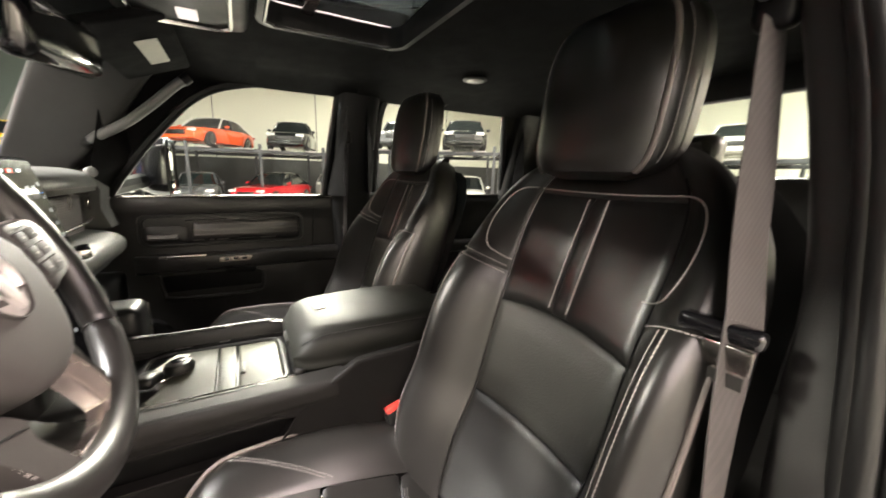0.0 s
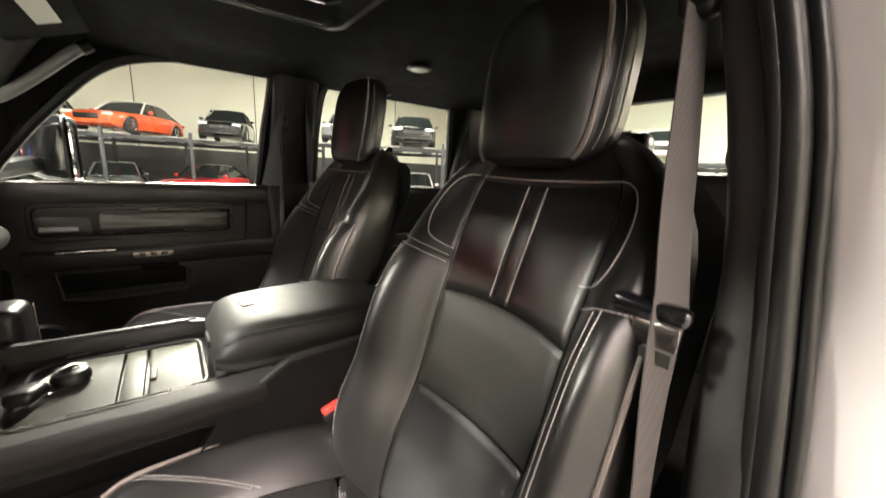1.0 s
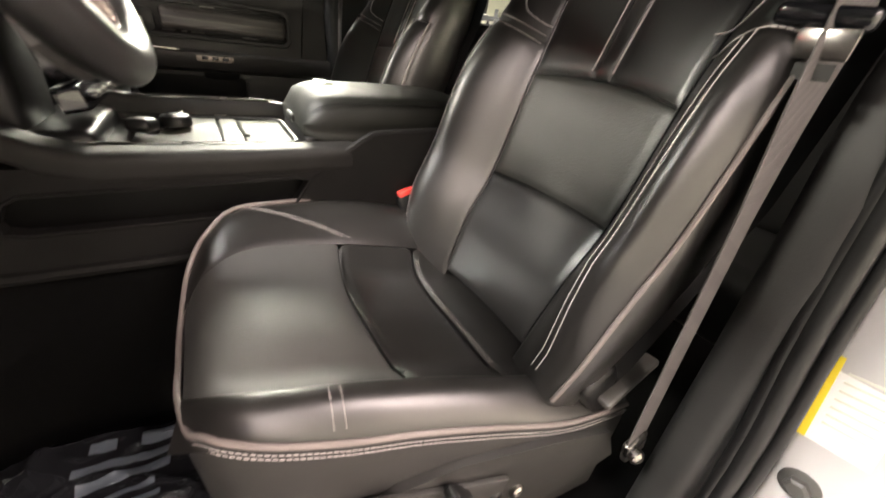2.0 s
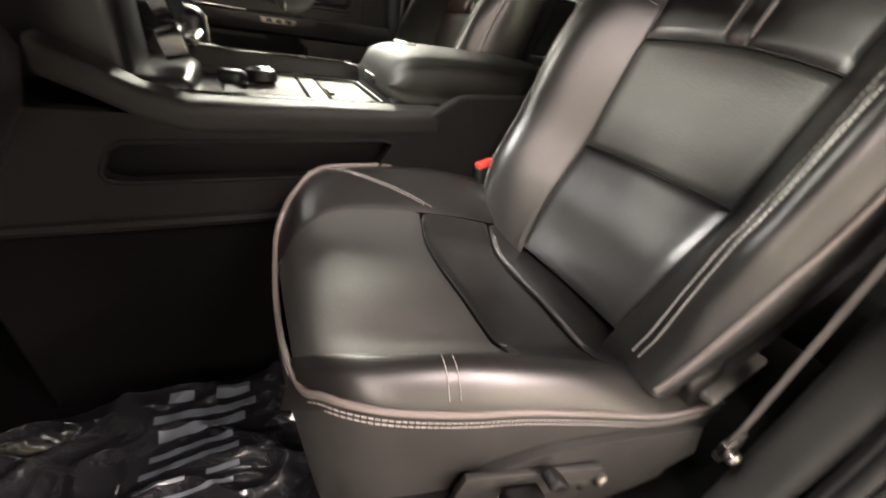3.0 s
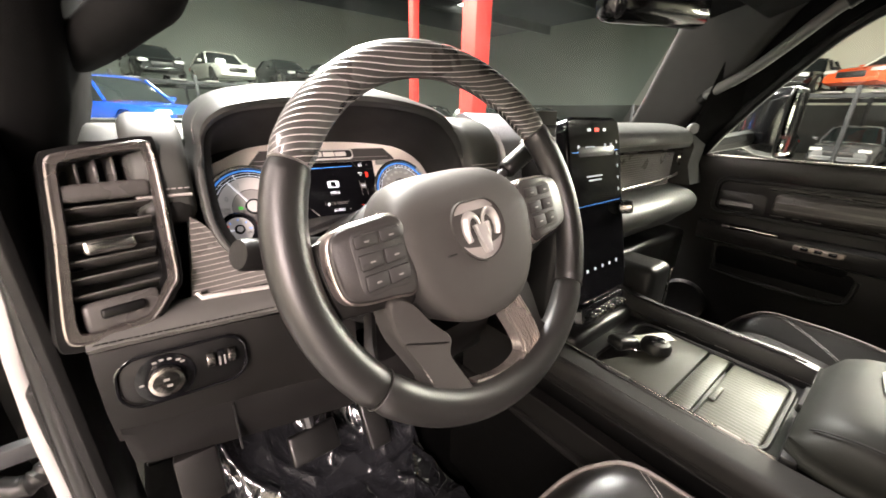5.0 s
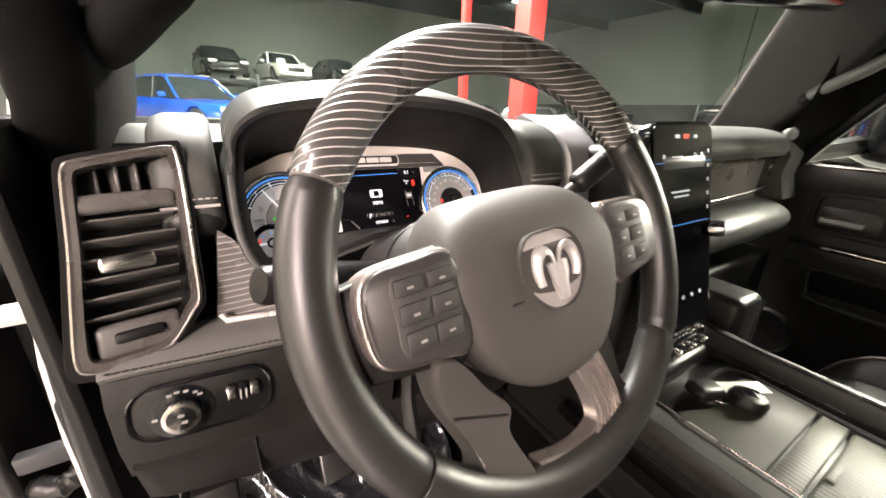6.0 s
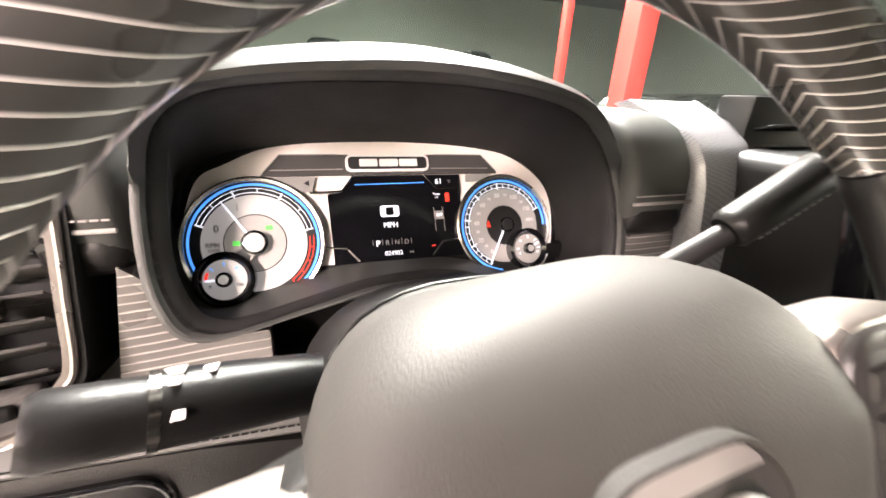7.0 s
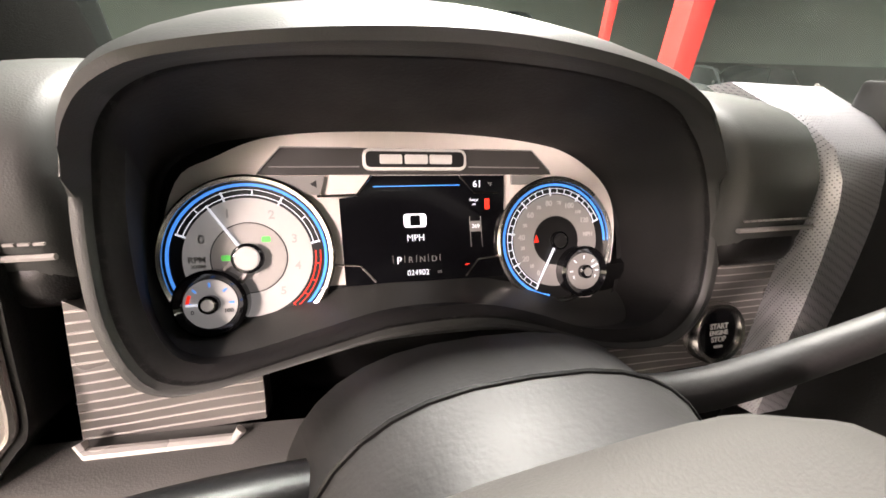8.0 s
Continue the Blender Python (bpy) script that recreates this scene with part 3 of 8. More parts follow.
# passenger side: lifts along the cream wall
ED = 2.5
car_lift(20.3, -1.1, -90, 4, ED, "dark steel four-post parking lift with cars on two levels")
car_lift(15.2, -10.0, -122, 3, 2.6, "dark steel four-post parking lift with cars on two levels")
show_car(20.0, 0.8, ED, -118, ORANGE, "orange classic coupe with a white roof on the upper deck", 4.9, 1.95, 1.36, white_top=WHITECAR)
show_car(20.2, -2.8, ED, -106, BLACKCAR, "black saloon with a chrome grille, on the upper lift deck", 4.7, 1.9, 1.5)
show_car(14.6, -9.7, 2.6, -122, BLACKCAR, "black sports saloon on the upper lift deck", 4.6, 1.95, 1.45)
show_car(16.3, -7.2, 2.6, -120, GREYCAR, "dark grey saloon on the upper lift deck", 4.6, 1.85, 1.4)
show_car(20.4, 3.6, ED, -95, BLACKCAR, "black coupe on the upper lift deck", 4.5, 1.85, 1.3)
show_car(19.4, -1.7, 0, -125, REDCAR, "red sports car with a black roof parked under the lift", 4.6, 1.95, 1.45, white_top=BLACKCAR)
show_car(20.4, 1.5, 0, -92, GREYCAR, "dark grey coupe parked under the lift", 4.5, 1.85, 1.4)
show_car(20.2, 4.2, 0, -92, BLACKCAR, "black car parked under the lift", 4.5, 1.85, 1.4)
show_car(20.2, -4.9, 0, -92, WHITECAR, "ivory saloon parked under the lift", 4.6, 1.85, 1.45)
show_car(14.8, -10.0, 0, -122, WHITECAR, "ivory saloon parked under the lift", 4.6, 1.9, 1.5)
show_car(16.4, -7.4, 0, -120, GREYCAR, "silver grey car parked under the lift", 4.5, 1.85, 1.4)
car_lift(18.6, 6.7, -90, 1, 1.85, "dark steel parking lift lowered under a yellow car")
show_car(18.6, 6.7, 1.85, -70, YELLOWCAR, "yellow sports car standing on a lowered lift", 4.4, 1.9, 1.2)
# behind the truck
car_lift(6.6, -17.0, 0, 3, 2.3, "dark steel four-post parking lift behind the truck")
show_car(6.6, -17.0, 2.3, -158, WHITECAR, "ivory classic car on the upper lift deck", 4.8, 1.85, 1.4)
show_car(9.3, -17.0, 2.3, -165, BLACKCAR, "black coupe on the lift behind the truck", 4.5, 1.85, 1.35)
# ahead of the truck
car_lift(4.4, 22.0, 0, 4, 2.6, "dark steel four-post parking lift by the grey wall")
for cx, paint, lab, hh in ((0.3, BLACKCAR, "black hatchback on the far upper deck", 1.40), (3.05, WHITECAR, "ivory saloon on the far upper deck", 1.38), (6.0, BLACKCAR, "black saloon on the far upper deck", 1.32), (8.7, GREYCAR, "dark grey saloon on the far upper deck", 1.35)):
    show_car(cx, 22.0, 2.6, 8, paint, lab, 4.5, 1.85, hh)
for cx, turn, paint, lab, hh in ((6.6, 12, BLACKCAR, "black off-roader parked ahead of the truck", 1.85), (9.9, 20, BLACKCAR, "black off-roader parked by the red column", 1.8), (14.0, 38, GREYCAR, "dark grey off-roader parked by the red column", 1.8), (18.0, 45, BLACKCAR, "black pickup with bright trim parked ahead", 1.9)):
    show_car(cx, 14.2, 0, turn, paint, lab, 4.7, 1.95, hh, 1.0)
for cx in (1.0, 3.8):
    show_car(cx, 22.0, 0, 6, GREYCAR, "dark car parked below the far lift", 4.5, 1.85, 1.4)
show_car(-0.9, 12.4, 0.75, 35, BLUECAR, "bright blue coupe standing on a display platform", 4.5, 1.85, 1.42)
show_car(-3.9, 15.4, 0.75, 25, REDCAR, "red hatchback standing on a display platform", 4.2, 1.8, 1.5)
for px, py in ((-0.9, 12.4), (-3.9, 15.4)):
    p = thing("show_platform", (px, py, 0), "low grey display platform under a parked car", "platform")
    part("deck", box((px, py, 0.37), (3.6, 4.8, 0.75), 0.03), STEEL, p)
# step ladder by the west side
ld = thing("step_ladder", (-7.6, 12.6, 0), "pale aluminium step ladder standing open on the floor", "ladder")
for sy in (-1, 1):
    for sx in (-0.25, 0.25):
        part("rail", tube([(-7.6 + sx * (1.0 if sy < 0 else 1.2), 12.6 + sy * 0.65, 0.0), (-7.6 + sx * 0.6, 12.6 + sy * 0.06, 3.1)], 0.035, 6), DIALGREY, ld)
for k in range(8):
    f = (k + 1) / 9
    part("rung", box((-7.6, 12.6 - 0.65 + 0.59 * f, 3.1 * f), (0.5 - 0.2 * f, 0.1, 0.03), 0.006), DIALGREY, ld)

# ---------------------------------------------------------------- the truck's cab
FLOOR = 0.60
cab = thing("truck_cab", (0, 0, 0), "white crew-cab pickup truck body with a black interior, driver's door open", "truck")
part("floor_pan", box((0, -0.35, FLOOR - 0.04), (1.62, 2.7, 0.08), 0.01), CARPET, cab, "black carpeted floor")
# headliner with a sunroof opening: front, rear and side panels of one shell
SR = (-0.33, 0.29, -0.60, -0.24)
ROOF = [(-0.66, 1.795), (-0.55, 1.84), (-0.3, 1.865), (0, 1.872), (0.3, 1.865), (0.55, 1.84), (0.66, 1.835), (0.76, 1.80)]
zr = lambda x: curve_at(ROOF, x)


def roof_panel(xa, xb, ya, yb):
    drop = lambda y: 0.0 if y < -0.05 else -0.4 * (y + 0.05) ** 2
    return slab(lambda u, v: (xa + (xb - xa) * u, ya + (yb - ya) * v, zr(xa + (xb - xa) * u) + drop(ya + (yb - ya) * v)), 12, 10, -0.05)


part("headliner", join(roof_panel(-0.66, 0.76, -1.72, SR[2]), roof_panel(-0.66, SR[0], SR[2], SR[3]), roof_panel(SR[1], 0.76, SR[2], SR[3]), roof_panel(-0.66, 0.76, SR[3], 0.24)), HEADLINER, cab, "black cloth headliner")
sr = frame_ring([((SR[0] + SR[1]) / 2 + a, (SR[2] + SR[3]) / 2 + b) for a, b in ring2(SR[1] - SR[0] + 0.03, SR[3] - SR[2] + 0.03, 0.05)], [((SR[0] + SR[1]) / 2 + a, (SR[2] + SR[3]) / 2 + b) for a, b in ring2(SR[1] - SR[0] - 0.012, SR[3] - SR[2] - 0.012, 0.045)], (0, 0, 1.862), (1, 0, 0), (0, -1, 0), 0.05, 0.004)
bmesh.ops.scale(sr, verts=sr.verts, vec=(1, -1, 1))
part("sunroof_trim", sr, PLASTIC, cab, "black sunroof frame")
part("sunroof_edge", tube([(SR[0] + 0.03, SR[3] - 0.006, 1.858), (SR[1] - 0.03, SR[3] - 0.006, 1.858), (SR[1] - 0.008, SR[3] - 0.03, 1.858), (SR[1] - 0.008, SR[2] + 0.03, 1.858)], 0.004, 6), CHROME, cab, "thin bright sunroof edge")
part("sunroof_glass", box(((SR[0] + SR[1]) / 2, (SR[2] + SR[3]) / 2, 1.94), (SR[1] - SR[0] + 0.1, SR[3] - SR[2] + 0.1, 0.008), 0.002), SUNGLASS, cab, "dark tinted sunroof glass")
part("sunroof_shade", box(((SR[0] + SR[1]) / 2, SR[3] - 0.11, 1.905), (SR[1] - SR[0], 0.03, 0.012), 0.004), DARKCHROME, cab)
skin = join(roof_panel(-0.70, 0.80, -1.76, SR[2] - 0.06), roof_panel(-0.70, SR[0] - 0.06, SR[2] - 0.06, SR[3] + 0.06), roof_panel(SR[1] + 0.06, 0.80, SR[2] - 0.06, SR[3] + 0.06), roof_panel(-0.70, 0.80, SR[3] + 0.06, 0.20))
bmesh.ops.translate(skin, verts=skin.verts, vec=(0, 0, 0.075))
part("roof_skin", skin, PAINT, cab, "white painted roof")


def pillar(name, pts, w, d, material, label="", round_=0.35):
    """A padded pillar trim along points; w across x, d along y."""
    line = smooth_line(pts, 16)
    rings = []
    for p in line:
        rings.append([Vector((p.x + a, p.y + b, p.z)) for a, b in ring2(w, d, min(w, d) * round_, 4)])
    return part(name, loft(rings), material, cab, label)


for sx in (1, -1):
    # A pillar, B pillar, C pillar
    dxr, dzr = (0.06, 0.05) if sx > 0 else (0.0, 0.0)
    rings = []
    for z, ya, yb, xx in ((1.44, 0.33, 0.51 + 0.10 * (sx < 0), 0.775 - 0.035 * (sx < 0)), (1.52, 0.27, 0.46 + 0.10 * (sx < 0), 0.755 - 0.045 * (sx < 0)), (1.60, 0.19, 0.415 + 0.09 * (sx < 0), 0.725 - 0.035 * (sx < 0)), (1.68, 0.12, 0.37 + 0.07 * (sx < 0), 0.695 - 0.02 * (sx < 0)), (1.76, 0.05, 0.32, 0.66), (1.84, -0.03, 0.26, 0.62), (1.875, -0.06, 0.23, 0.60)):
        xx -= (0.035 * max(0.0, z - 1.60) / 0.24) if sx < 0 else 0.0
        rings.append([Vector((sx * (xx + a) + dxr, (ya + yb) / 2 + b, z + dzr * max(0.0, (z - 1.6) / 0.27))) for a, b in ring2(0.055, yb - ya, 0.025, 4)])
    # one trim, two tones: blackened for shade on the driver's side, lit grey opposite
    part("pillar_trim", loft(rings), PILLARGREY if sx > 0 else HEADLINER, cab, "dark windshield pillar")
    if sx > 0:
        pillar("pillar_trim", [(0.875, -0.62, 0.62), (0.875, -0.61, 1.20), (0.855, -0.60, 1.45), (0.775, -0.615, 1.78), (0.745, -0.62, 1.87)], 0.09, 0.17, PLASTIC, "black plastic door pillar")
    else:
        pillar("pillar_trim", [(-0.712, -0.665, 0.62), (-0.702, -0.655, 1.10), (-0.69, -0.675, 1.28), (-0.685, -0.70, 1.40), (-0.665, -0.70, 1.55), (-0.625, -0.71, 1.72), (-0.60, -0.71, 1.84)], 0.068, 0.10, PILLARGREY, "grey plastic door pillar")
    pillar("pillar_trim", [((0.80 if sx < 0 else 0.87) * sx, -1.55, 0.9), ((0.78 if sx < 0 else 0.85) * sx, -1.55, 1.42), ((0.68 if sx < 0 else 0.75) * sx, -1.57, 1.86)], 0.10, 0.26, PLASTIC, "black plastic rear pillar")
    part("roof_rail", tube([(sx * 0.655 + dxr, -0.05, 1.825 + dzr), (sx * 0.69 + dxr, -0.3, 1.815 + dzr), (sx * 0.69 + dxr, -0.8, 1.82 + dzr), (sx * 0.68 + dxr, -1.3, 1.82 + dzr), (sx * 0.66 + dxr, -1.7, 1.81 + dzr)], 0.04, 10), HEADLINER, cab)
# rear wall with a window opening
part("rear_wall", join(box((0.03, -1.72, 1.15), (1.6, 0.05, 0.74), 0.01), box((0, -1.70, 1.84), (1.3, 0.06, 0.10), 0.01), box((-0.64, -1.70, 1.68), (0.14, 0.05, 0.34), 0.01), box((0.68, -1.70, 1.68), (0.22, 0.05, 0.34), 0.01)), PLASTIC, cab, "black rear cab wall")
part("rear_window", box((0, -1.72, 1.66), (1.16, 0.005, 0.30), 0.001), GLASS, cab, "rear window glass")
part("firewall", box((0, 0.84, 1.02), (1.6, 0.05, 0.95), 0.01), PLASTIC, cab)
# windshield
ws = slab(lambda u, v: ((u - 0.5) * (1.56 - 0.3 * v), 0.50 - 0.26 * v + 0.20 * (1 - (2 * u - 1) ** 2) * (1 - 0.8 * v), 1.475 + 0.385 * v), 14, 8, 0.004)
w = part("windshield", ws, WINDSHIELD, cab, "tinted windshield")
w.visible_shadow = False
# white hood and cowl ahead of the windshield
part("hood", slab(lambda u, v: ((u - 0.5) * 1.7, 0.9 + 1.45 * v, 1.36 + 0.06 * math.sin(math.pi * u) - 0.10 * v * v), 10, 8, 0.02), PAINT, cab, "white painted hood")
# fenders, nose, bed and wheels that carry the cab
for sx in (-1, 1):
    part("fender", box((sx * 0.89, 1.54, 1.06), (0.12, 1.62, 0.56), 0.05, 4), PAINT, cab, "white painted front fender")
    part("bed_side", box((sx * 0.88, -2.75, 1.06), (0.09, 1.94, 0.56), 0.03, 3), PAINT, cab, "white painted bed side")
    part("frame_rail", box((sx * 0.42, -0.70, 0.48), (0.09, 5.9, 0.15), 0.01), STEEL, cab, "black steel frame rail")
    for wy in (1.50, -2.55):
        wheel_ = part("road_wheel", lathe([(0.22, -0.13), (0.37, -0.13), (0.40, -0.09), (0.40, 0.09), (0.37, 0.13), (0.22, 0.13)], (sx * 0.80, wy, 0.40), (sx, 0, 0), 36), TYRE, cab, "black rubber tyre")
        part("rim", lathe([(0.03, 0.09), (0.08, 0.12), (0.12, 0.09), (0.21, 0.10), (0.235, 0.13), (0.235, -0.12), (0.2, -0.1)], (sx * 0.80, wy, 0.40), (sx, 0, 0), 16), CHROME, wheel_, "bright alloy rim")
part("nose", box((0, 2.36, 1.02), (1.72, 0.12, 0.50), 0.04, 4), PAINT, cab, "white painted nose")
part("grille", box((0, 2.42, 1.03), (1.05, 0.04, 0.36), 0.03, 3), DIALDARK, cab, "black grille")
part("front_bumper", box((0, 2.45, 0.66), (1.86, 0.16, 0.22), 0.05, 4), CHROME, cab, "chrome bumper")
part("bed_floor", box((0, -2.75, 0.82), (1.70, 1.90, 0.06), 0.01), PLASTIC, cab, "black lined bed floor")
part("tailgate", box((0, -3.72, 1.06), (1.70, 0.06, 0.54), 0.02, 3), PAINT, cab, "white painted tailgate")
# driver's door opening: white jamb, sill, seals
pillar("door_jamb", [(-0.865, -0.745, 0.60), (-0.852, -0.742, 0.85), (-0.822, -0.74, 1.08), (-0.802, -0.735, 1.28), (-0.797, -0.73, 1.40), (-0.772, -0.73, 1.56), (-0.732, -0.74, 1.72), (-0.70, -0.74, 1.88)], 0.145, 0.12, PAINT, "white painted door jamb", 0.12)
for dx, dy, rr in ((0.010, 0.0, 0.013), (-0.008, -0.010, 0.008), (0.021, 0.004, 0.008)):
    pj = smooth_line([(-0.785 + dx, -0.635 + dy, 0.62), (-0.772 + dx, -0.625 + dy, 0.88), (-0.751 + dx, -0.618 + dy, 1.07), (-0.731 + dx, -0.632 + dy, 1.28), (-0.715 + dx, -0.65 + dy, 1.40), (-0.695 + dx, -0.65 + dy, 1.56), (-0.655 + dx, -0.65 + dy, 1.72), (-0.625 + dx, -0.58 + dy, 1.835), (-0.62 + dx, -0.3 + dy, 1.845), (-0.62 + dx, -0.1, 1.83)], 30)
    part("door_seal", tube(pj, rr, 10), RUBBER, cab, "black rubber door seal")
part("door_seal", tube(smooth_line([(-0.782, 0.33, 0.64), (-0.782, 0.325, 1.0), (-0.775, 0.33, 1.25), (-0.765, 0.36, 1.44)], 20), 0.018, 10), RUBBER, cab, "black rubber door seal")
part("door_jamb", box((-0.800, 0.40, 0.88), (0.022, 0.10, 0.62), 0.008, 3), PLASTIC, cab, "black trim on the hinge pillar")
part("hinge_pillar", box((-0.80, 0.52, 0.95), (0.05, 0.10, 0.76), 0.01), RUBBER, cab, "black hinge pillar")
part("jamb_flange", loft([[Vector((x + a, 0.452 + b, z)) for a, b in ring2(0.020, 0.05, 0.006, 3)] for x, z in ((-0.835, 0.58), (-0.838, 0.75), (-0.838, 0.90), (-0.836, 1.08), (-0.829, 1.20), (-0.806, 1.36), (-0.785, 1.46), (-0.761, 1.56), (-0.715, 1.72), (-0.675, 1.85))]), PAINT, cab, "white painted edge of the door opening")
# added black box in place of the shaded gap between jamb and door
part("hinge_gap_filler", box((-0.905, 0.60, 0.98), (0.12, 0.05, 0.90), 0.01), RUBBER, cab, "black filler in the dark door gap")
part("side_sill", box((-0.85, -0.15, 0.545), (0.16, 1.35, 0.09), 0.02), PAINT, cab, "white painted door sill")
part("scuff_plate", box((-0.795, -0.15, 0.612), (0.12, 1.2, 0.03), 0.01), PLASTIC, cab, "black scuff plate")
part("side_panel", box((-0.86, -1.25, 1.0), (0.05, 0.85, 0.85), 0.02), PAINT, cab, "white rear door skin")
part("side_panel", box((-0.80, -1.10, 1.0), (0.06, 0.80, 0.82), 0.02), PLASTIC, cab, "black inner rear door")
part("rear_quarter_glass", box((-0.77, -1.07, 1.62), (0.005, 0.76, 0.40), 0.001), GLASS, cab)


# ---------------------------------------------------------------- passenger side doors
DOORX = 0.87
xg = lambda z: DOORX - 0.005 - 0.26 * (z - 1.405)


def side_door(name, y0, y1, label, out, front):
    """A closed door: dished lower panel, sill, tumblehome glass and its frame."""
    d = thing(name, (DOORX, (y0 + y1) / 2, 0.62), label, "door")
    zs = 1.405
    m = (y0 + y1) / 2
    swell = [(0, 0.0), (0.25, 0.010), (0.62, 0.004), (0.70, 0.0), (0.90, 0.004), (0.97, 0.016), (1, 0.006)]
    part("panel", slab(lambda u, v: (DOORX - curve_at(swell, v), y0 + (y1 - y0) * (1 - u), 0.64 + (zs - 0.64) * v), 6, 26, 0.06), HIDE, d, "black leather door panel")
    part("sill", tube([(DOORX - 0.004, y0, zs + 0.004), (DOORX - 0.004, y1, zs + 0.004)], 0.006, 8), DARKCHROME if front else PLASTIC, d, "pale window sill strip")
    g = bmesh.new()
    g.faces.new([g.verts.new((xg(z) + 0.02, y, z)) for y, z in out])
    p = part("window_pane", g, GLASS, d, "clear side window")
    p.visible_shadow = False
    line = smooth_line([(xg(z), y, z) for y, z in out[1:-1]], 36)
    line = [Vector((xg(out[0][1]), *out[0]))] + line + [Vector((xg(out[-1][1]), *out[-1]))]
    part("window_frame", tube(line, 0.016, 8), PLASTIC, d, "black window frame")
    rings = []
    for q in line:
        k = Vector((xg(1.90) - 0.005, q.y + (0.06 if q.y > m + 0.2 else -0.06 if q.y < m - 0.2 else 0), max(q.z + 0.03, 1.885) if q.z > 1.5 else q.z))
        rings.append([q, k, k + Vector((0.03, 0, 0)), q + Vector((0.03, 0, 0))])
    part("upper_frame", loft(rings), HEADLINER, d)
    return d


FWIN = [(-0.487, 1.415), (-0.508, 1.62), (-0.532, 1.80), (-0.515, 1.838), (-0.48, 1.846), (-0.37, 1.832), (-0.252, 1.816), (-0.174, 1.800), (-0.100, 1.775), (-0.029, 1.727), (0.043, 1.651), (0.110, 1.575), (0.190, 1.47), (0.225, 1.415)]
RWIN = [(-1.425, 1.44), (-1.39, 1.65), (-1.355, 1.81), (-1.325, 1.85), (-1.20, 1.855), (-1.0, 1.85), (-0.78, 1.832), (-0.735, 1.815), (-0.712, 1.76), (-0.700, 1.62), (-0.702, 1.43)]
fd = side_door("passenger_door", -0.56, 0.46, "closed front passenger door in black leather with chrome bars", FWIN, True)
rrect = lambda w, h, r: ring2(w, h, r, 6)
# sunk upper moulding with a second, shorter inlay inside its satin outline
UO = Vector((DOORX - 0.002, -0.115, 1.286))
ux, uz = (0, -1, 0), (0, 0, 1)
part("upper_moulding", frame_ring(rrect(0.555, 0.122, 0.03), rrect(0.525, 0.094, 0.024), UO + Vector((-0.012, 0, 0)), ux, uz, 0.016, 0.003), PLASTIC, fd, "dark moulded frame")
part("upper_trim", plate(rrect(0.53, 0.10, 0.026), UO + Vector((-0.007, 0, 0)), ux, uz, 0.01, 0.002), HIDE, fd, "dark leather insert")
part("wood_inlay", plate(rrect(0.375, 0.062, 0.016), Vector((DOORX - 0.014, -0.185, 1.283)), ux, uz, 0.014, 0.006, 4), DOORWOOD, fd, "dark grained inlay")
part("trim_line", tube(smooth_line([(DOORX - 0.016, 0.02, 1.322), (DOORX - 0.016, -0.2, 1.324), (DOORX - 0.016, -0.36, 1.324), (DOORX - 0.016, -0.374, 1.31), (DOORX - 0.016, -0.374, 1.262), (DOORX - 0.016, -0.36, 1.247), (DOORX - 0.016, -0.2, 1.246), (DOORX - 0.016, 0.0, 1.246)], 40), 0.0016, 6), DARKCHROME, fd, "thin satin outline")
part("handle_bezel", plate(rrect(0.14, 0.07, 0.022), Vector((DOORX - 0.012, 0.085, 1.268)), ux, uz, 0.012, 0.004), PLASTIC, fd, "dark handle recess")
part("door_handle", loft([[Vector((DOORX - 0.020 - dx, y, 1.2645 + dz)) for dx, dz in ((0.0, 0.009), (0.010, 0.007), (0.012, -0.004), (0.004, -0.011), (-0.008, -0.008))] for y in (0.135, 0.128, 0.06, 0.046)]), SATIN, fd, "satin inner door handle")
part("armrest", loft([[Vector((DOORX - 0.004 - a * k, y, 1.165 + b)) for a, b in ((0, 0.030), (0.035, 0.032), (0.050, 0.022), (0.053, 0.0), (0.044, -0.026), (0, -0.040))] for y, k in ((0.18, 0.5), (0.15, 0.9), (0.10, 1.0), (-0.1, 1.0), (-0.22, 1.0), (-0.26, 0.9), (-0.30, 0.72), (-0.47, 0.6), (-0.53, 0.5))]), HIDE, fd, "padded armrest")
part("bar", box((DOORX - 0.053, 0.032, 1.194), (0.010, 0.145, 0.008), 0.003, 2), DARKCHROME, fd, "thin chrome bar")
sb_ = part("switch_plate", box((DOORX - 0.050, -0.135, 1.172), (0.016, 0.112, 0.020), 0.005, 3), FOOTBRONZE, fd, "bronze-tinted switch bar")
for k in range(3):
    part("window_switch", box((DOORX - 0.059, -0.105 - 0.03 * k, 1.174), (0.006, 0.018, 0.010), 0.002, 2), GLOSS, sb_, "black window switch")
# near-flush plates, blackened to stand for the shade inside the recesses
part("pull_cup", plate(rrect(0.11, 0.045, 0.014), Vector((DOORX - 0.016, -0.15, 1.128)), ux, uz, 0.01, 0.003), POCKETSHADE, fd, "pull recess, blackened for its shade")
part("map_pocket", plate(rrect(0.34, 0.085, 0.022), Vector((DOORX - 0.006, -0.055, 1.072)), ux, uz, 0.01, 0.002), POCKETSHADE, fd, "map pocket, blackened for its shade")
